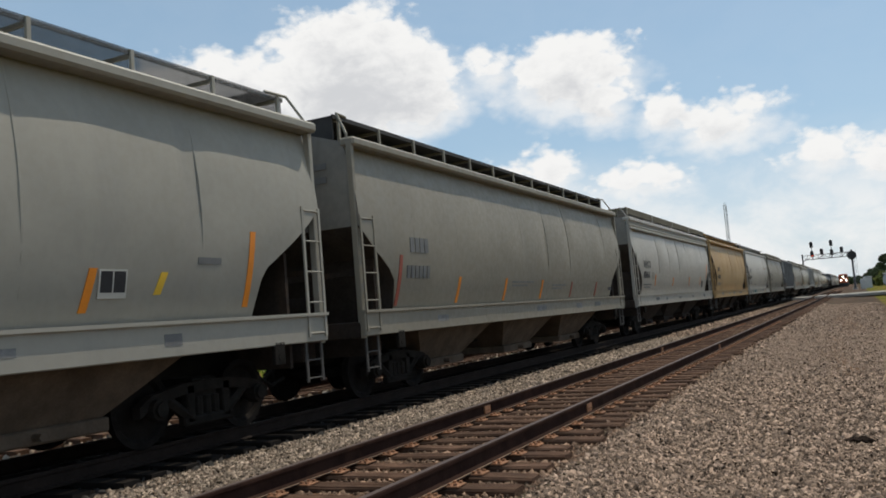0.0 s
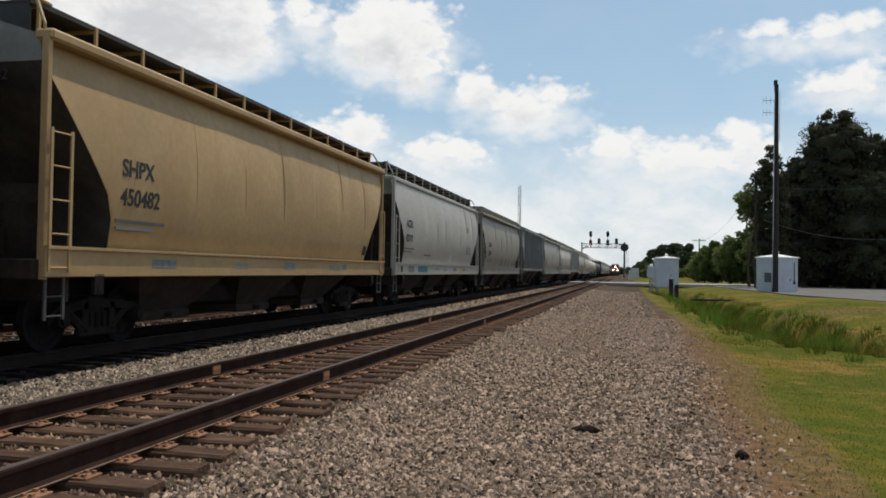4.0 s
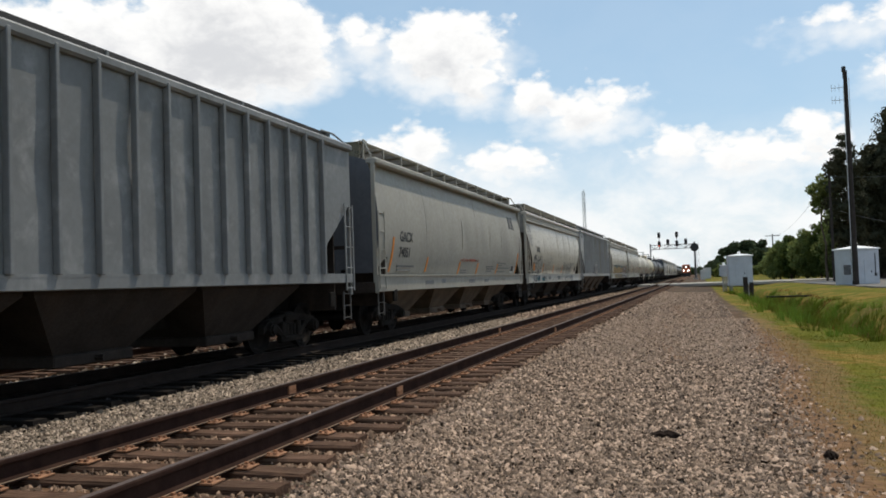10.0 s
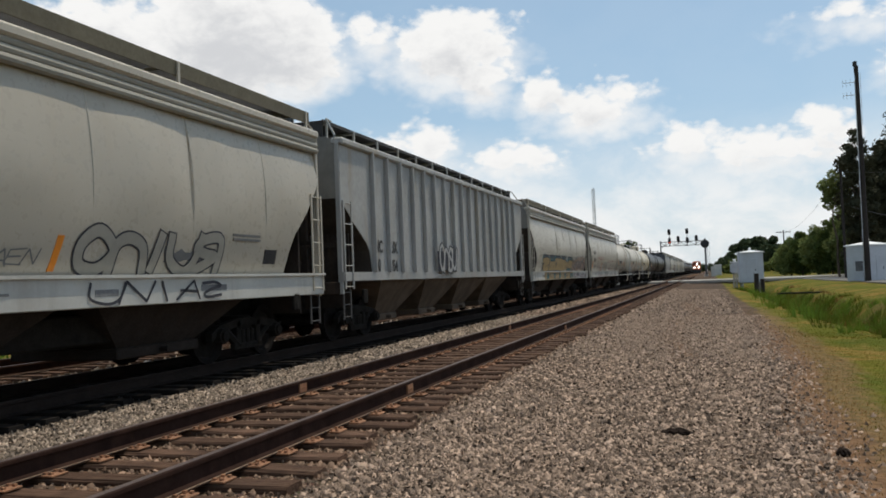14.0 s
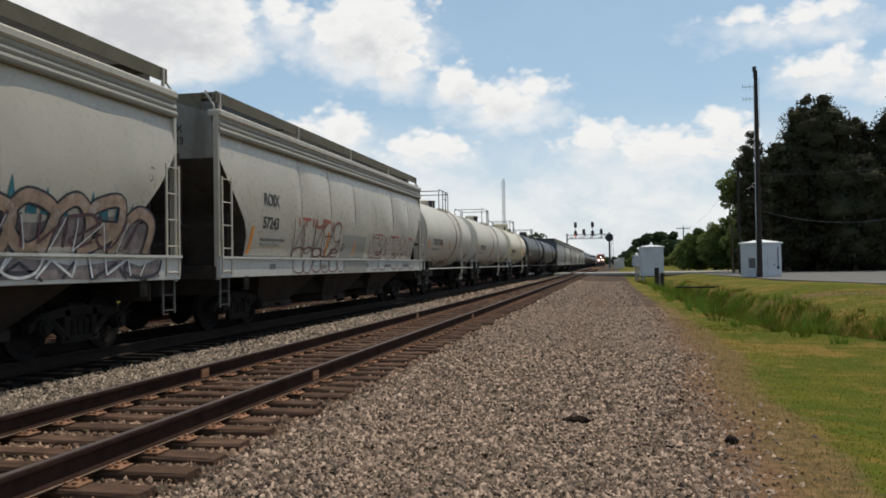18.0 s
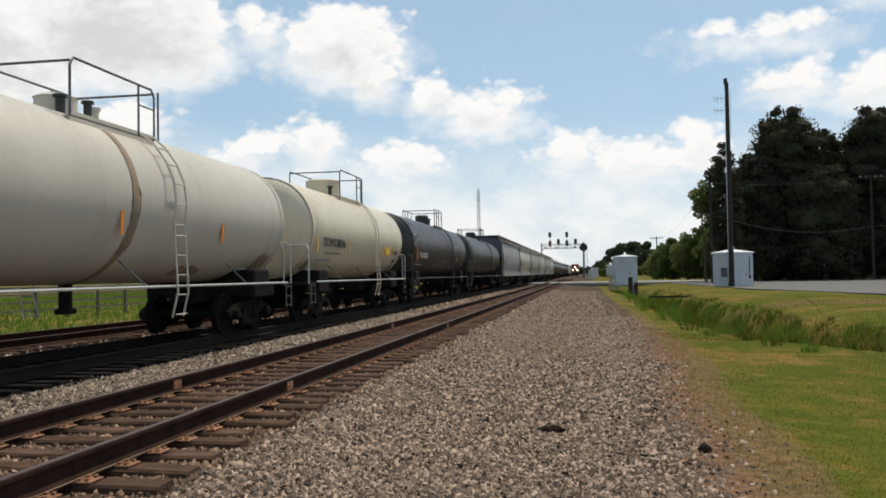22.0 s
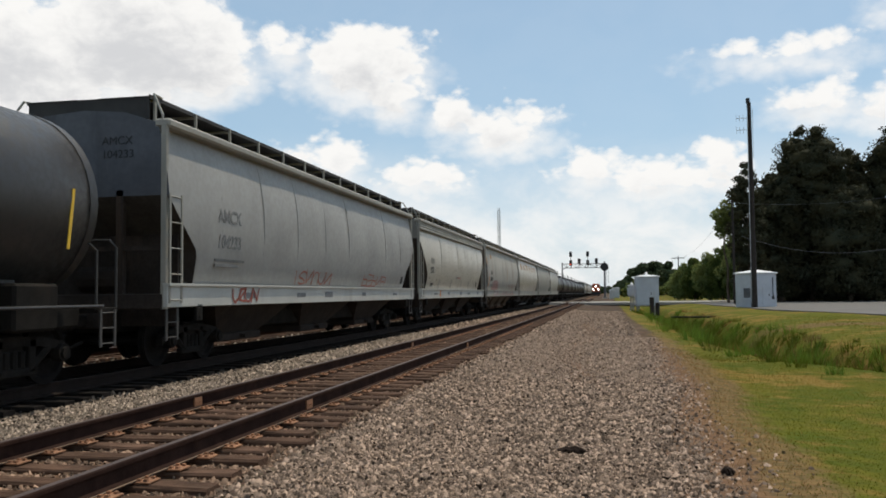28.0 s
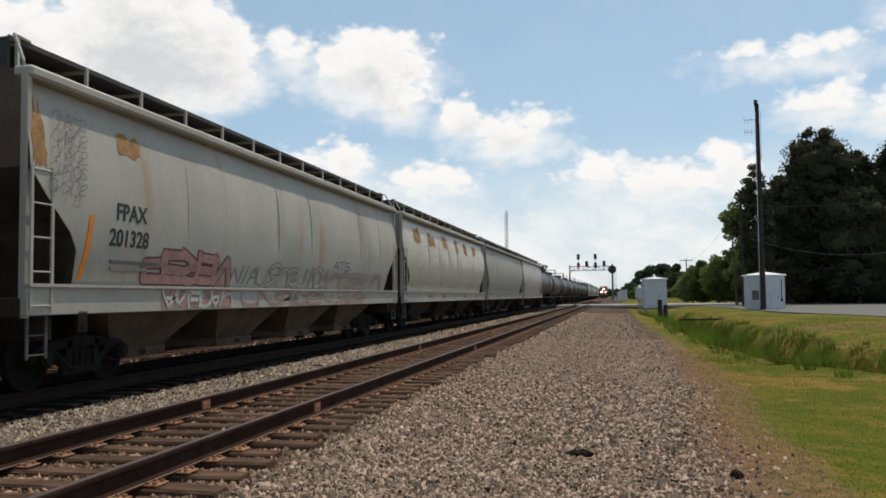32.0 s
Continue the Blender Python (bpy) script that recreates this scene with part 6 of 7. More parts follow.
spray(j_car, -2.75, -1.1, 1.44, 2.3, RIBBED, spray_black, 13)
tag(j_car, "loop arch hook cup", -2.6, -1.0, 1.48, 2.2, RIBBED, spray_black, 0.05, 12, fill=paint_pale_rib, block=0.10, lift=0.012)
k_car = hopper(167.86, 184.88, paint_cream, "cream covered hopper freight car with a long colourful graffiti piece", boards=grate_pale, zc=3.3, inset=1.3, bands=True, posts=False, seed=12, sill=white_trim, panels=8)
spikes(k_car, -6.0, 7.4, 1.95, 2.48, S415, spray_teal, 34, 50)
spikes(k_car, -6.0, 2.6, 1.95, 2.36, S415, spray_teal, 22, 51)
for y, w in ((-5.8, 1.3), (-4.2, 1.25), (-2.5, 1.4), (-0.85, 1.3), (1.28, 1.3)):
    patch(k_car, "graffiti_field", y, y + w, 1.47, 2.20, S415(1.83) + 0.004, spray_grey, "dull grey sprayed field", 0.04)
    patch(k_car, "graffiti_edge", y - 0.02, y + w + 0.03, 2.18, 2.23, S415(2.2) + 0.012, spray_black, "black sprayed edge", 0.01)
    patch(k_car, "graffiti_field", y + 0.25, y + w - 0.1, 1.52, 1.78, S415(1.65) + 0.010, spray_teal, "teal sprayed field", 0.05)
tag(k_car, "hook box comb", -5.75, -0.85, 1.56, 2.02, S415, spray_black, 0.030, 40, fill=spray_gold, block=0.21, lift=0.016, lean=0.02)
tag(k_car, "comb peak box", -0.80, 2.60, 1.56, 1.98, S415, spray_black, 0.030, 41, fill=spray_gold, block=0.22, lift=0.016, lean=0.02)
tag(k_car, "bar bar bar bar", -5.2, 2.3, 1.62, 1.90, S415, spray_orange, 0.05, 42, lift=0.026)
patch(k_car, "graffiti_field", -5.8, 2.7, 1.07, 1.41, 1.597, spray_gold, "gold sprayed base of the piece")
tag(k_car, "zig peak box comb bolt zig peak box comb peak", -5.7, 2.6, 1.10, 1.40, SILL, spray_black, 0.030, 43, lift=0.016)
for y in (-5.2, -3.4, -1.9, -0.3, 1.6, 2.2):
    patch(k_car, "graffiti_field", y, y + 0.35, 1.10, 1.36, 1.604, spray_teal, "teal sprayed field", 0.06)
spray(k_car, 2.75, 7.75, 1.45, 2.12, S415, spray_mauve, 44)
spray(k_car, 2.8, 7.8, 1.07, 1.41, SILL, spray_mauve, 45)
tag(k_car, "peak arch loop arch flag arch", 2.85, 7.6, 1.48, 2.20, S415, spray_black, 0.036, 46, fill=spray_peach, block=0.17, lift=0.012)
tag(k_car, "zig cup bar zig hook cup bar", 3.0, 7.5, 1.52, 2.0, S415, spray_purple, 0.05, 47, lift=0.022)
tag(k_car, "bar zig bar bar zig bar", 2.9, 7.2, 1.48, 1.95, S415, spray_white, 0.022, 48, lift=0.026)
tag(k_car, "zig zig cup zig bar zig bar", 2.9, 7.6, 1.12, 1.40, SILL, spray_white, 0.035, 49, lift=0.014)
tag(k_car, "bar peak bar zig cup", 3.2, 7.7, 1.10, 1.36, SILL, spray_black, 0.045, 52, lift=0.011)
tag(k_car, "zig cup bar hook", 7.1, 7.6, 2.6, 2.85, S415, spray_black, 0.020, 58, lift=0.016)
l_car = hopper(186.35, 203.34, paint_cream, "cream-white covered hopper freight car with red graffiti", "ROIX", "57243", boards=grate_pale, zc=3.3, inset=1.3, bands=True, posts=False, seed=13, sill=white_trim, mark_y=-6.49, mark_z=2.55, num_z=2.06, panels=8)
patch(l_car, "repaint_square", -1.1, 1.1, 1.46, 2.1, S415(1.8) + 0.002, paint_grey, "greyer repainted square")
patch(l_car, "repaint_square", -1.1, 1.0, 1.08, 1.40, 1.597, paint_grey, "greyer repainted square")
tag(l_car, "zig cup zig peak flag", -4.75, -1.3, 1.48, 2.36, S415, spray_wine, 0.032, 42, lift=0.012)
tag(l_car, "arch arch loop arch hook", -4.6, -1.4, 1.46, 1.72, S415, spray_wine, 0.032, 43, lift=0.014)
tag(l_car, "bar tee bar arch tee bar arch", -4.7, -1.35, 2.20, 2.40, S415, stripe_red, 0.075, 44, lift=0.009)
tag(l_car, "cup cup cup cup cup cup", -4.9, -1.2, 1.08, 1.41, SILL, spray_wine, 0.030, 45)
tag(l_car, "loop", -1.15, -0.95, 1.66, 1.86, S415, spray_wine, 0.035, 46)
tag(l_car, "zig tee flag zig peak tee zig bar flag zig bar loop", 1.4, 7.1, 1.56, 2.22, S415, spray_wine, 0.028, 47)
tag(l_car, "arch hook zig arch hook zig arch zig", 1.6, 6.9, 1.47, 1.68, S415, spray_wine, 0.030, 48, lift=0.012)
tag(l_car, "bar tee bar bar tee bar bar tee", 1.4, 6.9, 2.06, 2.22, S415, stripe_red, 0.05, 49, lift=0.009)
tag(l_car, "cup cup bar cup cup bar cup", 1.5, 6.9, 1.10, 1.41, SILL, spray_wine, 0.028, 52)
slashes(l_car, S415, [(-7.1, 0.55), (-2.4, 0.6), (-0.1, 0.4)], stripe_orange)
m_car = tank(204.2, 216.45, tank_white, "dirty white tank car with a top platform", "UTLX 78102", radius=1.45, wide=0.36, dome=0.26, dome_y=0.9, plat=(0.0, 2.2), mark_y=-4.1)
n_car = tank(217.3, 232.1, tank_white, "dirty white tank car with rust-stained centre band", "UTLX 2309", radius=1.42, wide=0.34, dome=0.28, dome_y=-0.25, plat=(-1.15, 1.45), band_y=-0.2, mark_y=-5.25)
o_car = tank(233.0, 245.63, tank_cream, "cream-white tank car with yellow placard", "DOWX 88046", radius=1.40, band=False, dome=0.45, wide=0.58, dome_y=-0.25, plat=(-1.15, 1.45), mark_y=-4.65)
for car, rad, spots in ((m_car, 1.45, ((1.05, 1.35, 1.5, 3.3), (-5.3, -4.7, 1.4, 1.9), (4.6, 5.2, 1.4, 1.9), (-0.6, 0.9, 1.28, 1.5), (2.1, 2.3, 2.0, 3.4))), (n_car, 1.42, ((-0.3, -0.05, 1.5, 3.3), (-6.4, -5.8, 1.4, 1.9), (5.7, 6.4, 1.4, 1.9), (2.2, 3.4, 1.28, 1.5))), (o_car, 1.40, ((-5.3, -4.9, 1.4, 1.8), (4.9, 5.3, 1.4, 1.75)))):
    for k, (y0, y1, z0, z1) in enumerate(spots):
        spray(car, y0, y1, z0, z1, lambda z: math.sqrt(max(0.05, rad ** 2 - (z - 2.58) ** 2)) + 0.006, band_rust, 320 + k, "rust_stain", "brown rust streak down the tank")
for car, spots, rad in ((m_car, (-4.9, -2.2, -0.5), 1.45), (n_car, (-5.75, -0.65, 3.15), 1.42), (o_car, (-5.2, -2.05, 2.55, 4.05), 1.40)):
    for y in spots:
        patch(car, "paint_slash", y, y + 0.09, 1.95, 2.45, rad - 0.02, stripe_orange if car != o_car else stripe_yellow, "bright painted dash", 0.04)
for y0, y1, z0, z1, m in ((2.95, 3.65, 2.0, 2.4, stripe_yellow), (4.15, 4.95, 2.05, 2.2, ink), (4.65, 5.05, 1.75, 1.9, ink), (-4.6, -3.2, 1.7, 1.74, ink_grey)):
    patch(o_car, "placard", y0, y1, z0, z1, math.sqrt(1.40 ** 2 - ((z0 + z1) / 2 - 2.58) ** 2) + 0.02, m, "painted placard")
p_car = tank(246.61, 263.88, tank_black, "long black tank car with white graffiti", radius=1.40, trim=tank_black, plain_edge=False, plat=(0.3, 2.5), dome_y=1.2, wide=0.36, dome=0.42)
q_car = tank(264.84, 284.40, tank_black, "long black tank car", radius=1.40, trim=tank_black, plain_edge=False, plat=(0.3, 2.5), dome_y=1.2, wide=0.36, dome=0.42)
black_side = lambda z: math.sqrt(max(0.1, 1.40 ** 2 - (z - 2.58) ** 2)) + 0.012
tag(p_car, "hook zig loop arch", -7.75, -6.9, 2.95, 3.4, black_side, spray_white, 0.022, 44)
tag(p_car, "cup bar flag loop", -7.7, -6.8, 2.45, 2.9, black_side, spray_white, 0.022, 73)
tag(p_car, "bar flag hook bar zig loop bar loop", -2.5, 1.4, 1.64, 2.0, black_side, spray_white, 0.024, 45, lean=0.2)
tag(p_car, "zig hook cup peak", 2.3, 4.7, 1.62, 1.92, black_side, ink_faint, 0.04, 75)
lettering(p_car, "GATX 29528", -6.5, 2.02, 0.34, 1.385, spray_white, label="pale stencilled lettering")
patch(p_car, "paint_slash", -7.15, -7.05, 1.9, 2.6, 1.395, stripe_orange, "orange painted dash", 0.12)
for k in range(2):
    patch(p_car, "stencil_line", -6.55, -5.2 + 0.3 * k, 1.82 - 0.12 * k, 1.86 - 0.12 * k, 1.18 - 0.05 * k, ink_faint, "small unreadable stencilled line")
patch(p_car, "placard", 4.35, 4.85, 2.02, 2.22, 1.39, rust_patch, "faded orange placard")
patch(q_car, "paint_slash", 8.37, 8.43, 1.9, 2.75, 1.40, stripe_yellow, "yellow painted dash", 0.12)
r_car = hopper(285.36, 303.48, paint_cool, "cool grey covered hopper freight car with small red graffiti", "AMCX", "104233", boards=grate_dark, zc=2.92, inset=1.15, seed=14, trim=paint_grey, sill=white_trim, mark_y=-7.21, mark_z=2.62, num_z=2.14, end_paint=end_slate, mark_ink=ink_faint)
tag(r_car, "arch bolt cup zig", -6.6, -5.4, 1.10, 1.38, SILL, stripe_red, 0.05, 46)
tag(r_car, "bar hook zig arch cup zig", -3.2, -0.4, 1.48, 1.85, S415, stripe_red, 0.035, 47)
tag(r_car, "box comb box zig box", 2.6, 5.2, 1.48, 1.85, S415, stripe_red, 0.035, 48)
patch(r_car, "data_panel", 7.3, 7.6, 1.6, 1.85, S415(1.7) + 0.008, ink)
s_car = hopper(304.7, 321.69, paint_cream, "weathered cream covered hopper freight car", boards=grate_dark, zc=3.42, inset=1.55, seed=15, sill=white_trim, trim=paint_grey, bands=True, panels=8)
lettering(s_car, "2372", -6.54, 2.11, 0.35, S415(2.2) + 0.012, bold=0.008)
for k in range(4):
    patch(s_car, "worn_mark", -6.5 + 0.2 * k, -6.36 + 0.2 * k, 2.50, 2.72, S415(2.6) + 0.008, paint_grey, "worn-off letter")
for y0, y1, z0, z1, m in ((-6.2, -5.7, 1.62, 1.70, ink), (-6.2, -5.8, 1.54, 1.60, ink_grey), (5.9, 6.2, 1.6, 1.85, ink), (-0.4, -0.05, 1.96, 2.03, ink_grey), (0.0, 0.8, 1.96, 2.03, stripe_red)):
    patch(s_car, "stencil_line", y0, y1, z0, z1, S415((z0 + z1) / 2) + 0.010, m, "small unreadable stencil")
patch(s_car, "paint_mark", -4.72, -4.56, 1.12, 1.38, 1.605, stripe_orange, "orange triangular mark", 0.1)
for y in (-4.6, -1.6, 1.2, 3.4, 5.2):
    patch(s_car, "paint_slash", y, y + 0.07, 1.52, 1.90, S415(1.7) + 0.008, ink_grey, "dull dark dash", 0.06)
t_car = hopper(323.11, 341.27, paint_rusty, "grey covered hopper freight car with rust patches and red graffiti", "FPAX", "201328", boards=grate_dark, zc=2.92, inset=1.08, bays=4, chutes=chute_tan, end_paint=end_rust, seed=16, trim=paint_rusty, sill=paint_rusty, mark_y=-7.18, mark_z=2.41, num_z=2.03, num_y=-7.31)
spray(t_car, -8.98, -8.72, 2.9, 4.0, S415, rust_patch, 60, "rust_stain", "orange rust stain")
spray(t_car, -7.05, -6.45, 3.35, 3.8, S415, rust_patch, 61, "rust_stain", "orange rust stain")
for k in range(5):
    tag(t_car, "loop zig flag loop hook", -8.75 + 0.05 * k, -7.95 + 0.03 * k, 2.62 + 0.23 * k, 2.84 + 0.23 * k, S415, ink_grey, 0.014, 80 + k, lift=0.026)
tag(t_car, "box comb flag comb zig", -6.3, -3.3, 1.52, 2.02, S415, spray_wine, 0.030, 63, fill=spray_pink, block=0.15, lift=0.010, lean=0.0)
spray(t_car, -5.9, -3.2, 1.46, 1.72, S415, spray_pink, 64)
tag(t_car, "zig bar peak cup", -3.2, -1.6, 1.50, 1.90, S415, ink_faint, 0.03, 65)
tag(t_car, "flag arch hook cup bar loop zig", -1.4, 2.4, 1.50, 1.95, S415, ink_faint, 0.025, 66, fill=paint_white, block=0.07, lift=0.010)
tag(t_car, "peak tee hook", 2.6, 4.0, 1.95, 2.2, S415, ink_grey, 0.03, 67)
tag(t_car, "arch loop flag hook cup arch", 2.5, 7.2, 1.48, 1.88, S415, spray_pink, 0.03, 68, fill=paint_grey, block=0.09, lift=0.010)
patch(t_car, "graffiti_field", -5.9, -3.4, 1.10, 1.40, 1.597, spray_pink, "pink sprayed field")
tag(t_car, "peak zig box cup peak arch", -5.9, -3.4, 1.10, 1.38, SILL, white_trim, 0.06, 69, lift=0.012)
tag(t_car, "arch zig flag loop hook zig cup arch flag", -3.0, 5.1, 1.10, 1.38, SILL, spray_pink, 0.05, 70)
slashes(t_car, S415, [(-7.9, 0.9)], stripe_orange)
u_car = hopper(342.16, 360.7, paint_cream, "rust-streaked tan and grey covered hopper freight car", boards=grate_dark, zc=2.92, inset=1.1, seed=17, trim=paint_rusty, sill=paint_rusty)
for k in range(6):
    spray(u_car, -7.5 + 2.6 * k, -6.4 + 2.6 * k, 3.2, 3.95, S415, rust_patch, 80 + k, "rust_stain", "orange rust stain")
v_car = hopper(361.6, 380.47, paint_grey, "grey covered hopper freight car", boards=grate_dark, zc=2.85, inset=1.25, seed=18)
w_car = hopper(381.2, 398.5, paint_white, "pale grey covered hopper freight car", boards=grate_dark, zc=2.85, inset=1.25, seed=19)
s0 = 399.6
for i in range(8):
    tank(s0, s0 + 17.4, tank_black, "black tank car far down the train", trim=tank_black, plain_edge=False)
    s0 += 18.5
for i, p in enumerate((paint_white, paint_sage, paint_grey, paint_white, paint_cream, paint_grey, paint_sage, paint_white)):
    hopper(s0, s0 + 17.0, p, "covered hopper freight car far down the train", seed=15)
    s0 += 18.2

# ---------------------------------------------------------------- waiting locomotive
loco = empty("locomotive", pose(NEAR_X, 330.0, 0), "dark orange-red diesel locomotive with three bright headlights", "locomotive")
part("frame", Shape().box(-1.55, 1.55, 0.0, 21.0, 1.05, 1.55, 0.05), loco_dark, loco)
part("pilot", Shape().box(-1.5, 1.5, -0.25, 0.25, 0.45, 1.5, 0.05).add([(-1.45, -0.3, 0.15), (1.45, -0.3, 0.15), (1.45, -0.25, 0.9), (-1.45, -0.25, 0.9), (0, -0.75, 0.15), (0, -0.5, 0.9)], [(0, 4, 5, 3), (4, 1, 2, 5)]), loco_dark, loco, "black snow plough pilot")
part("nose", Shape().box(-1.05, 1.05, 0.9, 2.6, 1.5, 3.25, 0.18), loco_orange, loco)
cab = part("cab", Shape().box(-1.5, 1.5, 2.3, 4.9, 1.5, 4.35, 0.12).add([(-1.5, 2.2, 4.3), (1.5, 2.2, 4.3), (1.5, 5.0, 4.3), (-1.5, 5.0, 4.3), (-1.0, 2.3, 4.65), (1.0, 2.3, 4.65), (1.0, 5.0, 4.65), (-1.0, 5.0, 4.65)], [(0, 1, 5, 4), (1, 2, 6, 5), (2, 3, 7, 6), (3, 0, 4, 7), (4, 5, 6, 7), (3, 2, 1, 0)]), loco_orange, loco)
for x in (-0.7, 0.7):
    part("windscreen", Shape().box(x - 0.5, x + 0.5, 2.24, 2.30, 3.45, 4.05, 0.02), glass_dark, cab, "dark cab window")
part("hood", Shape().box(-0.9, 0.9, 4.9, 20.0, 1.5, 4.45, 0.12).box(-1.3, 1.3, 17.0, 19.5, 4.0, 4.7, 0.08), loco_orange, loco)
part("fuel_tank", Shape().box(-1.4, 1.4, 8.0, 13.0, 0.35, 1.1, 0.15), loco_dark, loco)
for y in (3.4, 17.4):
    b = part("bogie", Shape().box(-1.15, 1.15, y - 2.1, y + 2.1, 0.45, 0.85, 0.05), loco_dark, loco)
    for x, dy in itertools.product((-0.7525, 0.7525), (-1.7, 0.0, 1.7)):
        part("wheel", wheel_shape, wheel_steel, b, key="wheel", at=pose(x, y + dy, 0.48), smooth=True)
for x, z in ((0.0, 3.62), (-0.80, 2.42), (0.80, 2.42)):
    y = 2.16 if z > 3 else 0.78
    housing = part("headlight", Shape().rod((x, y, z), (x, y + 0.25, z), 0.24, 14), loco_dark, loco, "round headlight housing")
    part("lens", Shape().rod((x, y - 0.03, z), (x, y, z), 0.20, 14), lamp_glow, housing, "lit headlight")
for x in (-1.5, 1.5):
    part("handrail", Shape().tube([(x, 0.1, 1.5), (x, 0.1, 2.5), (x, 2.3, 2.5)], 0.03), loco_dark, loco)

# ---------------------------------------------------------------- signal bridge at the crossing
GY0 = 218.0
bridge = empty("signal_bridge", pose(0, GY0, 0), "dark steel cantilever signal bridge over the tracks", "signal")
beam = Shape()
for y in (-0.4, 0.4):
    for z in (7.55, 8.55):
        beam.box(-11.3, -0.5, y - 0.06, y + 0.06, z - 0.06, z + 0.06)
    for k in range(9):
        x = -11.3 + 1.2 * k
        beam.rod((x, y, 7.55), (x + 1.2, y, 8.55) if k % 2 else (x + 1.2, y, 7.55), 0.05, 4)
        beam.rod((x, y, 7.55), (x, y, 8.55), 0.045, 4)
        beam.rod((x, y, 8.55 if k % 2 == 0 else 7.55), (x + 1.2, y, 7.55 if k % 2 == 0 else 8.55), 0.045, 4)
part("truss_beam", beam, mast_steel, bridge, "lattice truss beam")
part("mast", Shape().rod((-0.6, 0, -0.5), (-0.6, 0, 9.0), 0.26, 12, 0.22), mast_steel, bridge)
part("leg", Shape().rod((-11.2, 0.4, -0.4), (-11.2, 0.4, 8.9), 0.14, 8).rod((-11.2, -0.4, -0.4), (-11.2, -0.4, 8.9), 0.14, 8).rod((-11.2, 0, 7.0), (-10.0, 0, 8.0), 0.07, 6), mast_steel, bridge)
part("round_target", Shape().rod((-0.62, -0.62, 7.65), (-0.62, -0.40, 7.65), 1.0, 28), signal_black, bridge, "large round black signal backboard")
part("mast_ladder", ladder_shape(0.5, 8.6, 0.45, 22), mast_steel, bridge, at=pose(0.1, 0.2, 0, 0, 0, 90))
part("mast_base", Shape().box(-1.2, 0.0, -0.6, 0.6, -0.6, 0.05, 0.05), concrete, bridge)
for x, tall in ((-9.0, True), (-6.9, False), (-4.75, True), (-2.6, False)):
    pole_part = part("signal_pole", Shape().rod((x, -0.45, 7.5), (x, -0.45, 11.4 if tall else 9.4), 0.07, 8).box(x - 0.4, x + 0.4, -0.9, 0.3, 7.45, 7.5), mast_steel, bridge)
    for z in ((8.7, 10.9) if tall else (9.1,)):
        head = part("signal_head", Shape().loft([[(x + 0.36 * c, -0.62, z + zz) for c, zz in ((-1, -0.55), (1, -0.55), (1, 0.55), (0.7, 0.8), (-0.7, 0.8), (-1, 0.55))], [(x + 0.36 * c, -0.45, z + zz) for c, zz in ((-1, -0.55), (1, -0.55), (1, 0.55), (0.7, 0.8), (-0.7, 0.8), (-1, 0.55))]]), signal_black, bridge, "black colour-light signal head")
        for dz in (-0.35, 0.0, 0.35):
            part("hood", Shape().rod((x, -0.85, z + dz), (x, -0.6, z + dz), 0.13, 8, caps=False), signal_black, head)
part("red_lamp", Shape().rod((-8.99, -0.86, 8.35), (-8.99, -0.64, 8.35), 0.10, 8), red_glow, bridge, "lit red signal lamp")
case = empty("relay_case", pose(2.0, 214.0, -0.3), "grey steel relay case by the signal mast", "relay case")
part("body", Shape().box(-0.9, 0.9, -0.6, 0.6, 0.15, 2.6, 0.05), alu, case)
part("roof", Shape().box(-1.0, 1.0, -0.7, 0.7, 2.6, 2.75, 0.04), alu, case)
case2 = empty("relay_case", pose(0.9, 190.0, -0.3), "grey steel relay case by the crossing", "relay case")
part("body", Shape().box(-0.5, 0.5, -0.5, 0.5, 0.1, 2.2, 0.05), alu, case2)
part("door", Shape().box(-0.42, 0.42, -0.53, -0.49, 0.25, 2.0, 0.01), alu, case2)

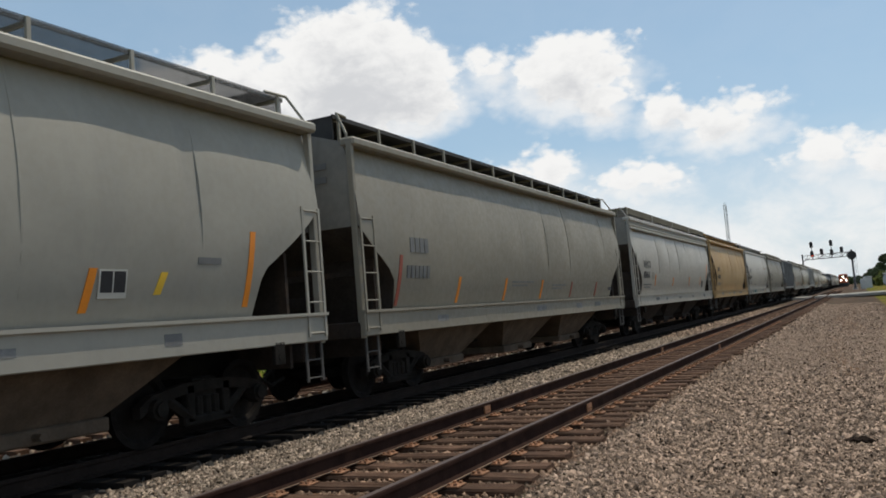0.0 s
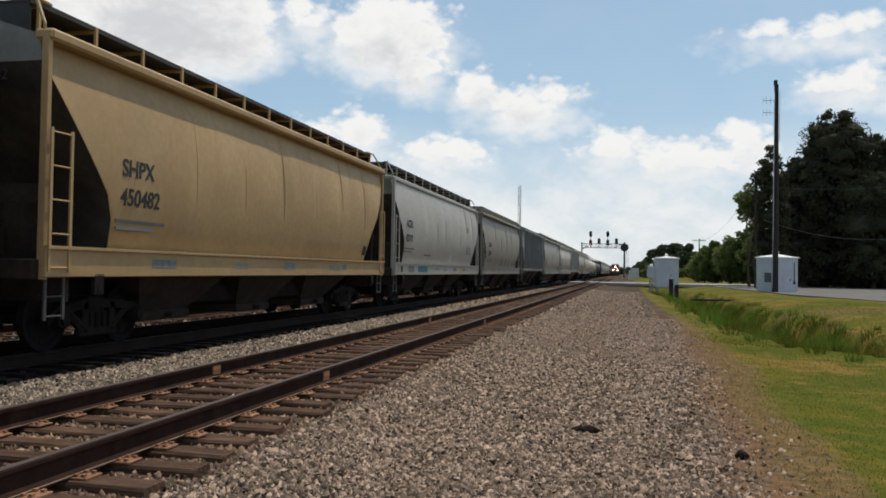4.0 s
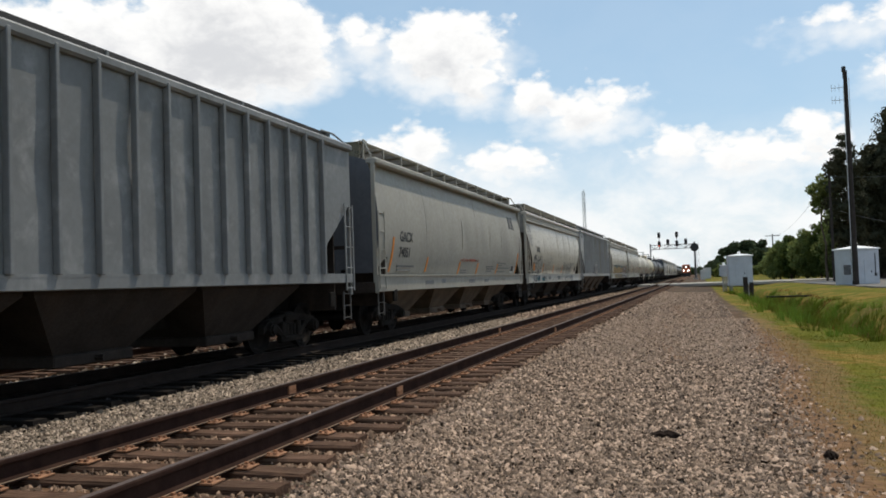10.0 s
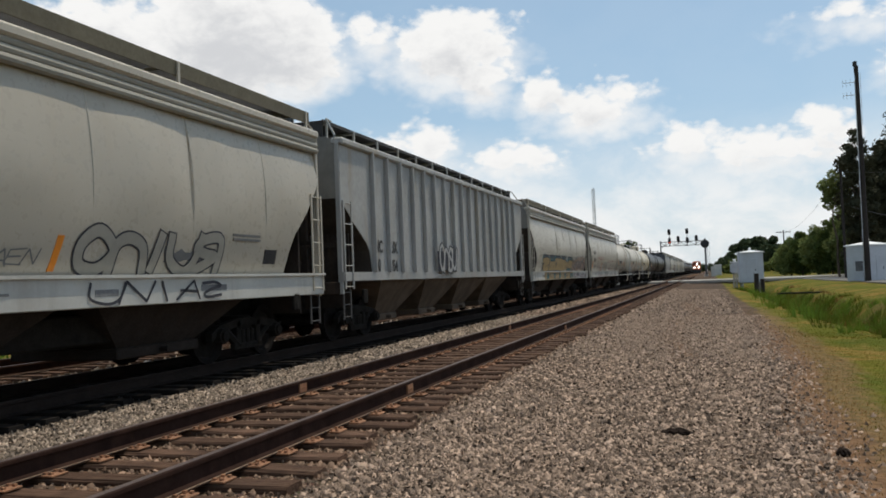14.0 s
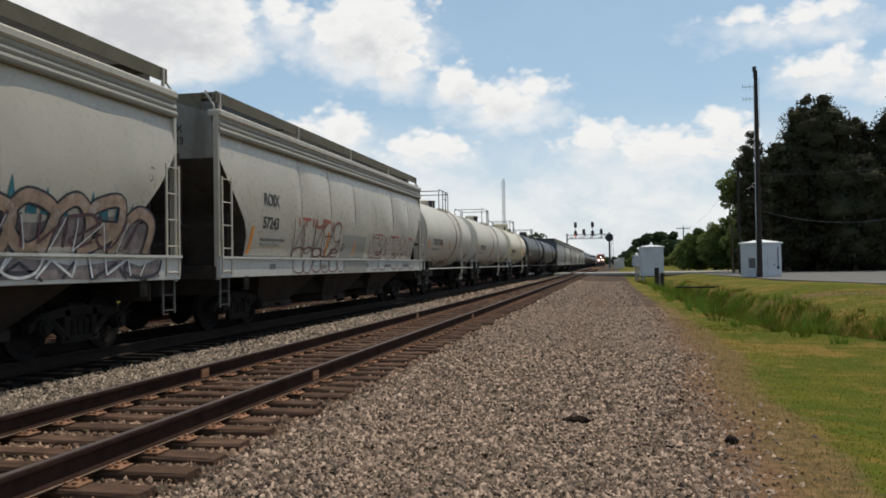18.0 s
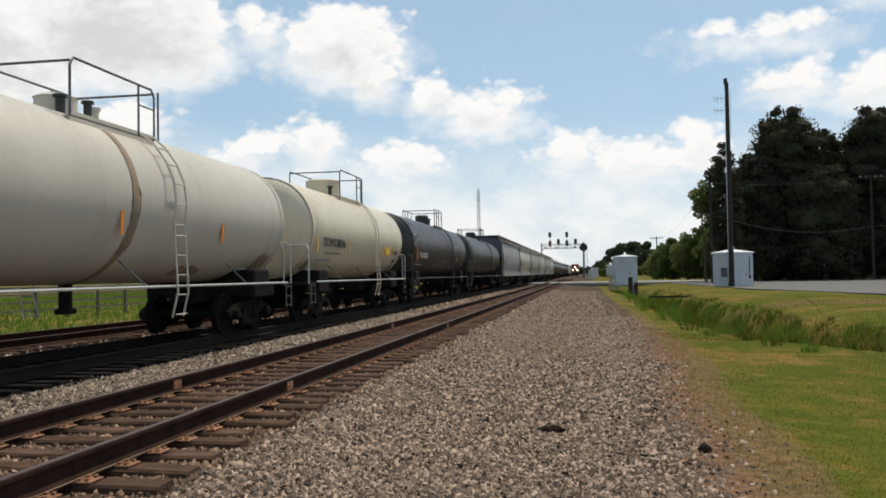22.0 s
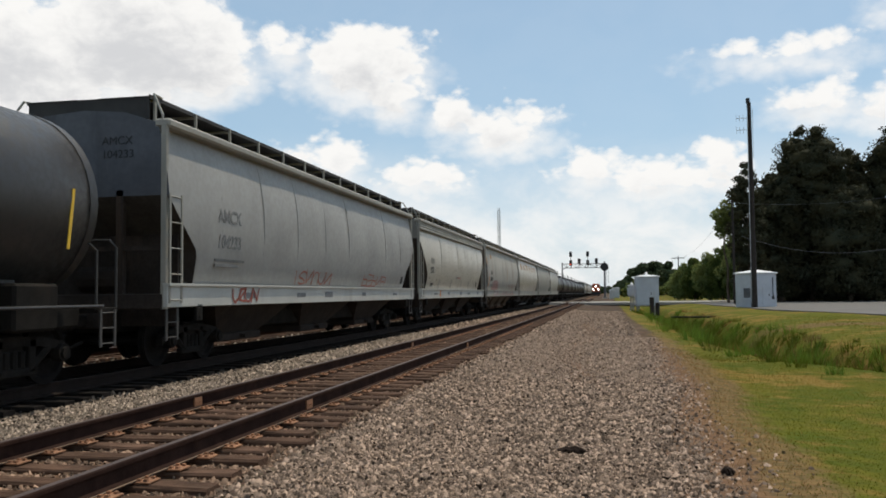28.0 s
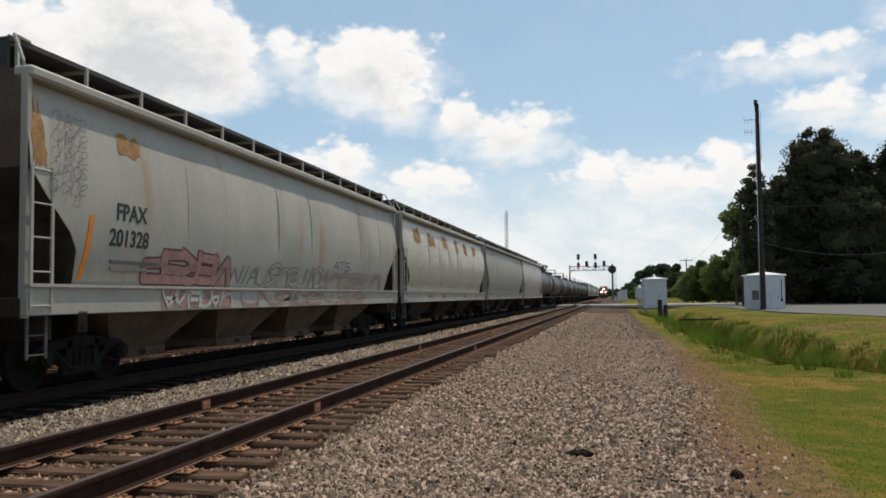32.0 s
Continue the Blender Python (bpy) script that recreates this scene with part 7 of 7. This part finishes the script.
# ---------------------------------------------------------------- white equipment huts


def hut(name, x, y, w, d, z0, z1, turn, label, peak=0.3, legs=0.0):
    root = empty(name, pose(x, y, z0, 0, 0, turn), label, "equipment hut")
    h = z1 - z0
    part("wall", Shape().box(-w / 2, w / 2, -d / 2, d / 2, legs, h, 0.03), hut_white, root)
    e = 0.10
    part("roof", Shape().add([(-w / 2 - e, -d / 2 - e, h - 0.04), (w / 2 + e, -d / 2 - e, h - 0.04), (w / 2 + e, d / 2 + e, h - 0.04), (-w / 2 - e, d / 2 + e, h - 0.04),
                              (-w / 2 - e, -d / 2 - e, h + 0.04), (w / 2 + e, -d / 2 - e, h + 0.04), (w / 2 + e, d / 2 + e, h + 0.04), (-w / 2 - e, d / 2 + e, h + 0.04), (0, 0, h + peak)],
                             [(3, 2, 1, 0), (0, 1, 5, 4), (1, 2, 6, 5), (2, 3, 7, 6), (3, 0, 4, 7), (4, 5, 8), (5, 6, 8), (6, 7, 8), (7, 4, 8)]), roof_white, root, "white low pyramid roof")
    part("roof_vent", Shape().rod((0, 0, h + peak - 0.05), (0, 0, h + peak + 0.14), 0.12, 10).rod((0, 0, h + peak + 0.14), (0, 0, h + peak + 0.2), 0.18, 10, 0.05), roof_white, root)
    door = part("door", Shape().box(-0.42, 0.42, -d / 2 - 0.025, -d / 2 + 0.01, legs + 0.12, min(h - 0.2, legs + 2.1), 0.012), hut_white, root)
    part("door_handle", Shape().box(0.28, 0.33, -d / 2 - 0.06, -d / 2 - 0.02, legs + 1.0, legs + 1.2), signal_black, door)
    part("base", Shape().box(-w / 2 - 0.05, w / 2 + 0.05, -d / 2 - 0.05, d / 2 + 0.05, -0.5, legs + 0.02) if legs < 0.2 else
         functools.reduce(lambda s, c: s.box(c[0] - 0.08, c[0] + 0.08, c[1] - 0.08, c[1] + 0.08, -0.6, legs + 0.02), itertools.product((-w / 2 + 0.2, w / 2 - 0.2), (-d / 2 + 0.2, d / 2 - 0.2)), Shape()), concrete, root)
    return root


cabin = hut("signal_bungalow", 3.52, 80.0, 2.0, 2.0, -0.45, 2.62, 3, "white steel signal bungalow on short legs by the ditch", 0.22, 0.42)
small_box = hut("meter_box", 2.26, 82.0, 0.62, 0.5, -0.3, 1.85, 0, "small white equipment box on a post", 0.06, 1.1)
big_hut = hut("equipment_hut", 12.45, 76.3, 2.5, 2.2, -0.25, 2.72, 38, "white flat-sided equipment hut beside the tall pole", 0.32)
part("conduit", Shape().rod((0.78, -1.14, 0.9), (0.78, -1.14, 2.6), 0.03).box(0.70, 0.86, -1.20, -1.10, 0.75, 1.0), signal_black, big_hut)
part("panel", Shape().box(-1.30, -1.24, -0.55, 0.15, 0.9, 1.7, 0.01), mast_steel, big_hut, "dark grey wall panel")
marker = empty("marker_post", pose(3.30, 66.5, -0.6), "short dark wooden post at the ditch", "post")
part("post", Shape().rod((0, 0, 0), (0, 0, 1.42), 0.17, 10), pole_wood, marker)
marker2 = empty("marker_post", pose(3.75, 67.2, -0.6), "shorter dark wooden post at the ditch", "post")
part("post", Shape().rod((0, 0, 0), (0, 0, 1.0), 0.15, 10), pole_wood, marker2)
pipe = empty("culvert", pose(5.6, 58.0, -0.75), "dark culvert mouth across the ditch", "culvert")
part("slab", Shape().box(-1.5, 1.2, -0.25, 0.25, 0.24, 0.34, 0.03), under_steel, pipe)

# ---------------------------------------------------------------- poles and wires
pole = empty("radio_pole", pose(11.86, 73.5, -0.3), "tall dark wooden pole with antennas", "pole")
part("shaft", Shape().rod((0, 0, -0.5), (0.04, 0, 17.2), 0.26, 12, 0.15), pole_wood, pole, smooth=True)
part("cap", Shape().rod((-0.05, 0, 17.15), (-0.05, 0, 17.55), 0.16, 10).rod((-0.10, 0, 16.6), (-0.10, 0, 17.2), 0.05, 6), signal_black, pole)
for z, w in ((15.9, 1.0), (14.9, 1.0)):
    ant = part("antenna", Shape().rod((0, 0, z), (-w, 0, z), 0.025, 6), alu, pole, "thin yagi antenna")
    for k in (0.45, 0.75, 1.0):
        part("element", Shape().rod((-w * k, 0, z - 0.28), (-w * k, 0, z + 0.28), 0.016, 5), alu, ant)
part("conduit", Shape().rod((-0.22, -0.1, 0.5), (-0.14, -0.1, 16.0), 0.03, 6), alu, pole)
part("stay_rod", Shape().rod((0.26, 0, 12.5), (0.30, 0, 16.6), 0.02, 6), alu, pole)


def utility_pole(x, y, h, arm=1.2, lean=0.0, label="thin wooden utility pole"):
    root = empty("utility_pole", pose(x, y, -0.3, 0, lean, 0), label, "pole")
    part("shaft", Shape().rod((0, 0, -0.4), (0, 0, h), 0.16, 10, 0.11), pole_wood, root, smooth=True)
    if arm:
        part("crossarm", Shape().box(-arm, arm, -0.06, 0.06, h - 0.5, h - 0.36), pole_wood, root)
        for k in (-0.9, -0.4, 0.4, 0.9):
            part("insulator", Shape().rod((arm * k, 0, h - 0.36), (arm * k, 0, h - 0.18), 0.05, 6), alu, root)
    return root


utility_pole(13.5, 96.0, 11.4, 0)
utility_pole(16.0, 200.0, 9.6, 1.5)
utility_pole(31.5, 101.0, 12.0, 1.2)


def wire(a, b, sag, r=0.015):
    pts = [Vector(a).lerp(Vector(b), t) - Vector((0, 0, 4 * sag * t * (1 - t))) for t in np.linspace(0, 1, 13)]
    return tagged(part("overhead_wire", Shape().tube(pts, r, 4), mast_steel), "sagging overhead wire between poles", "wire")


wire((13.5, 96, 10.8), (31.5, 101, 11.5), 0.5)
wire((14.5, 97.0, 7.2), (31.5, 101, 5.9), 1.2, 0.03)
wire((31.5, 101, 5.9), (60, 96, 8.0), 0.8, 0.03)
wire((31.5, 101, 11.4), (60, 96, 13.0), 0.6, 0.02)
wire((13.5, 96, 10.8), (16.0, 200, 9.0), 1.6)
tower = empty("radio_mast", pose(-62.4, 500.0, 0), "slender lattice radio mast on the horizon", "radio mast")
lat = Shape()
for x, y in ((-0.8, -0.8), (0.8, -0.8), (0.0, 0.8)):
    lat.rod((x, y, 0), (x, y, 51), 0.16, 5)
for k in range(26):
    z = 2.0 * k
    lat.rod((-0.8, -0.8, z), (0.8, -0.8, z + 2), 0.09, 4).rod((0.8, -0.8, z), (0.0, 0.8, z + 2), 0.09, 4).rod((0.0, 0.8, z), (-0.8, -0.8, z + 2), 0.09, 4)
part("lattice", lat, alu, tower)
part("tip", Shape().rod((0, 0, 51), (0, 0, 53), 0.1, 5), alu, tower)

# ---------------------------------------------------------------- trees


def leaf_cloud(centres, radii, count, size, seed):
    """Small leaf quads spread through a set of clumps, thicker towards their skins."""
    g = np.random.default_rng(seed)
    centres, radii = np.asarray(centres, float), np.asarray(radii, float)
    weight = radii.prod(1) ** (2 / 3)
    pick = g.choice(len(centres), count, p=weight / weight.sum())
    way = g.normal(size=(count, 3))
    way /= np.linalg.norm(way, axis=1)[:, None]
    p = centres[pick] + way * radii[pick] * (g.uniform(0.25, 1, count) ** 0.45)[:, None] * g.normal(1, 0.05, count)[:, None]
    a, b = g.normal(size=(count, 3)), g.normal(size=(count, 3))
    a /= np.linalg.norm(a, axis=1)[:, None]
    b -= (a * b).sum(1)[:, None] * a
    b /= np.linalg.norm(b, axis=1)[:, None]
    s = size * g.lognormal(0, 0.35, count)[:, None]
    v = np.stack([p - a * s, p + b * s * 0.6, p + a * s, p - b * s * 0.6], 1)
    return v.reshape(-1, 3), np.arange(4 * count).reshape(-1, 4)


def tree(name, x, y, h, spread, base, leaf, seed, count, size, clumps, label, shape="round", trunk=0.3):
    r = random.Random(seed)
    z0 = float(ground_z(x, y)) - 0.1
    root = empty(name, pose(x, y, z0), label, "tree")
    t = Shape()
    pts = [(r.uniform(-0.15, 0.15) * k, r.uniform(-0.15, 0.15) * k, h * 0.9 * k / 5) for k in range(6)]
    for k in range(5):
        t.rod(pts[k], pts[k + 1], trunk * (1 - k / 6), 9, trunk * (1 - (k + 1) / 6))
    part("trunk", t, bark, root, smooth=True)
    centres, radii = [], []
    for i in range(clumps):
        u = (i + 0.5) / clumps
        z = base + (h - base) * u
        if shape == "pine":
            w = spread * min(1.0, 3.6 * (1.03 - u)) ** 0.55 * r.uniform(0.85, 1.03)
        else:
            w = spread * math.sin(math.pi * min(0.97, 0.12 + 0.85 * u)) ** 0.7 * r.uniform(0.75, 1.05)
        a = i * 2.4 + r.uniform(-0.4, 0.4)
        d = w * r.uniform(0.35, 0.75)
        c = (d * math.cos(a), d * math.sin(a), z + r.uniform(-0.3, 0.3))
        rad = max(0.6, w * r.uniform(0.46, 0.66))
        centres.append(c)
        radii.append((rad, rad, rad * r.uniform(0.55, 0.85)))
        if i % 2 == 0:
            part("limb", Shape().rod((0, 0, max(base * 0.7, z - 1.2)), c, trunk * 0.28, 6, 0.03), bark, root)
    v, f = leaf_cloud(centres, radii, count, size, seed)
    crown = new("crown", raw_mesh("crown", v, f, leaf))
    crown.parent = root
    if shape == "pine":
        g = np.random.default_rng(seed + 9)
        ball = bmesh.new()
        bmesh.ops.create_icosphere(ball, subdivisions=2, radius=1.0)
        ball.verts.index_update()
        bv = np.array([p.co[:] for p in ball.verts])
        bf = np.array([[q.index for q in face.verts] for face in ball.faces])
        ball.free()
        lumps = [c + bv * (np.array(rad) * 0.56) * g.normal(1.0, 0.24, (len(bv), 1)) for c, rad in zip(np.array(centres), radii)]
        mass = new("needle_mass", raw_mesh("needle_mass", np.concatenate(lumps), np.concatenate([bf + len(bv) * k for k in range(len(lumps))]), leaf))
        mass.parent = root
    return root


PINES = [(25.0, 112, 22.0, 5.0), (20.8, 109, 15.0, 3.1), (30.0, 115.5, 19.4, 4.1), (28.0, 107, 13.5, 4.1), (35.5, 112, 21.5, 4.9), (40.5, 110, 20.5, 5.4), (46.0, 116, 22.0, 5.4), (21.8, 117, 17.0, 4.1), (52.0, 112, 20.0, 5.4), (33.0, 124, 17.5, 5.9), (58.5, 114, 21.0, 5.4), (26.0, 122, 17.0, 5.4)]
for i, (x, y, h, w) in enumerate(PINES):
    tree("pine_tree", x, y, h, w, 1.2, pine_leaf, 100 + i, 30000 if y < 115 and x < 42 else 14000, 0.14, 70, "tall dark backlit pine tree with a dense crown", "pine", 0.34)
tree("pine_tree", 15.7, 100.0, 15.6, 2.3, 1.5, pine_leaf, 130, 9000, 0.14, 34, "slim dark pine tree behind the tall pole", "pine", 0.22)
for i, (x, y, h, w, leaf) in enumerate([(13.8, 103, 11.8, 1.9, pale_leaf), (12.2, 142, 5.6, 2.4, pale_leaf), (13.4, 137, 6.4, 2.2, tree_leaf), (14.8, 131, 7.0, 2.3, pale_leaf), (16.4, 128, 7.8, 2.5, tree_leaf),
                                        (18.0, 126, 8.4, 2.8, pale_leaf), (15.6, 136, 6.0, 2.4, pale_leaf), (19.5, 140, 10.0, 3.4, tree_leaf)]):
    tree("broadleaf_tree", x, y, h, w, 0.6 if i else 8.0, leaf, 150 + i, 8000 if i else 3000, 0.15, 40 if i else 14, "fresh green broadleaf tree by the street", "round", 0.16)
for i, (x, y, h, w) in enumerate([(-33.0, 262, 13.0, 5.0), (-26.0, 300, 13.0, 5.0), (-40.0, 250, 11.0, 5.0), (-52, 300, 12.0, 6.0), (-30, 340, 12.0, 6.0)]):
    tree("broadleaf_tree", x, y, h, w, 1.5, tree_leaf, 180 + i, 2600, 0.4, 16, "green tree beyond the train", "round", 0.3)


def woods(name, spots, leaf, size, count, seed, label):
    g = np.random.default_rng(seed)
    centres, radii = [], []
    for x, y, w, h, depth in spots:
        for _ in range(int(20 + w * h / 4)):
            cx, cz = x + g.uniform(-w, w), 0.0
            top = h * (1 - 0.6 * ((cx - x) / w) ** 2) * g.uniform(0.85, 1.0)
            cz = g.uniform(0.15, 0.86) * top
            rad = g.uniform(0.10, 0.2) * h
            centres.append((cx, y + g.uniform(-depth, depth), cz))
            radii.append((rad, rad, rad * 0.8))
    v, f = leaf_cloud(centres, radii, count, size, seed)
    return tagged(new(name, raw_mesh(name, v, f, leaf)), label, "woods", kind="stuff")


woods("far_woods", [(14.5, 320, 9.5, 14.2, 10), (20.0, 326, 7.0, 14.6, 10), (7.0, 335, 4.5, 8.5, 8), (26.0, 330, 8.0, 11.5, 12)], far_leaf, 0.5, 60000, 5, "dark distant pine wood")
woods("far_woods", [(9.5, 280, 4.0, 6.0, 8), (14.0, 240, 5.0, 6.0, 10), (21.0, 210, 7.0, 8.0, 10)], pale_leaf, 0.35, 14000, 6, "lighter green shrubs before the wood")
woods("far_woods", [(-60 + 40 * i, 900 + 30 * (i % 3), 30.0, 11.0, 20) for i in range(9)] + [(-260 + 90 * i, 700, 60.0, 13.0, 20) for i in range(3)], far_leaf, 1.6, 30000, 8, "hazy green treeline on the horizon")

# ---------------------------------------------------------------- street edge: house, parked cars
house = empty("house", pose(36.0, 126.0, -0.1), "low brick house in deep shade behind the pines", "house")
part("wall", Shape().box(-9, 9, -4, 4, 0, 2.9, 0.02), brick_dull, house)
part("roof", Shape().loft([[(x, -4.6, 2.8), (x, 4.6, 2.8), (x, 0, 5.0)] for x in (-9.6, 9.6)]), surface("shingle", (0.10, 0.09, 0.085), 0.9, vary=0.3), house)
for x in (-6.0, -2.0, 5.0):
    w = part("window", Shape().box(x - 0.7, x + 0.7, -4.08, -3.95, 1.0, 2.2, 0.02), hut_white, house)
    part("pane", Shape().box(x - 0.6, x + 0.6, -4.10, -4.05, 1.1, 2.1), glass_dark, w)
part("door", Shape().box(1.2, 2.2, -4.06, -3.95, 0.0, 2.1, 0.02), hut_white, house)


def parked_car(x, y, turn, paint, label):
    root = empty("parked_car", pose(x, y, -0.06, 0, 0, turn), label, "car")
    part("body", Shape().loft([[(xx, -2.2, z) for xx, z in ((-0.8, 0.35), (0.8, 0.35), (0.85, 0.7), (-0.85, 0.7))], [(xx, -1.9, z) for xx, z in ((-0.88, 0.28), (0.88, 0.28), (0.9, 0.85), (-0.9, 0.85))],
                               [(xx, 1.9, z) for xx, z in ((-0.88, 0.28), (0.88, 0.28), (0.9, 0.92), (-0.9, 0.92))], [(xx, 2.2, z) for xx, z in ((-0.8, 0.35), (0.8, 0.35), (0.85, 0.75), (-0.85, 0.75))]]), paint, root, smooth=True)
    part("cabin", Shape().loft([[(xx, yy, 0.88) for xx, yy in ((-0.82, -1.0), (0.82, -1.0), (0.82, 1.6), (-0.82, 1.6))], [(xx, yy, 1.42) for xx, yy in ((-0.65, -0.4), (0.65, -0.4), (0.65, 1.2), (-0.65, 1.2))]]), glass_dark, root, "dark windows", smooth=False)
    part("roof", Shape().box(-0.66, 0.66, -0.42, 1.22, 1.40, 1.46, 0.02), paint, root)
    for xx, yy in itertools.product((-0.82, 0.82), (-1.35, 1.35)):
        part("wheel", lambda: Shape().rod((-0.1, 0, 0), (0.1, 0, 0), 0.33, 16), tyre, root, key="car_wheel", at=pose(xx, yy, 0.33))
    return root


parked_car(20.4, 186.0, 80, car_white, "white parked car in the shade of the trees")
parked_car(23.5, 183.0, 60, surface("car_grey", (0.12, 0.13, 0.15), 0.3, vary=0.1), "dark grey parked car in the shade of the trees")
parked_car(33.0, 117.0, 85, car_white, "white parked car under the pines")

# ---------------------------------------------------------------- fence in the field beyond the siding
fence = empty("fence", pose(-23.5, 0, -0.45), "dark post-and-rail fence in a green field", "fence")
for i in range(34):
    part("post", lambda: Shape().box(-0.06, 0.06, -0.06, 0.06, -0.3, 1.25, 0.01), fence_wood, fence, key="fence_post", at=pose(random.uniform(-0.05, 0.05), 14 + 2.4 * i, 0, 0, 0, random.uniform(-8, 8)))
for z in (0.45, 0.8, 1.12):
    part("rail", lambda: Shape().box(-0.02, 0.02, 14, 94, z - 0.04, z + 0.04), fence_wood, fence)

# ---------------------------------------------------------------- litter on the gravel
for x, y, w, seed in ((-0.40, 8.74, 0.16, 1), (1.04, 8.14, 0.065, 2)):
    g = random.Random(seed)
    s = Shape()
    rings = []
    for k in range(9):
        u = -1 + 2 * k / 8
        rr = math.sqrt(max(0.02, 1 - u * u))
        rings.append([(x + w * u, y + 0.07 * rr * math.cos(a) * g.uniform(0.7, 1.2), float(ground_z(x, y)) + 0.022 + 0.04 * rr * math.sin(a) * g.uniform(0.6, 1.6)) for a in np.linspace(0, 5.6, 8)])
    tagged(part("rag", s.loft(rings), rag), "crumpled black rag lying on the gravel", "litter")


def motions():
    """The train rolls towards the camera and gathers speed a little."""
    for ob, y in WHEELSETS[:96]:
        walk(ob, [(t, pose(0, y, 0.455, math.degrees((9.2 * t + 0.01903 * t * t) / 0.455))) for t in np.linspace(0, 32, 513)])
    for car, start in TRAIN:
        walk(car, [(t, pose(TRAIN_X, start - 9.2 * t - 0.01903 * t * t, 0)) for t in range(33)])


motions()
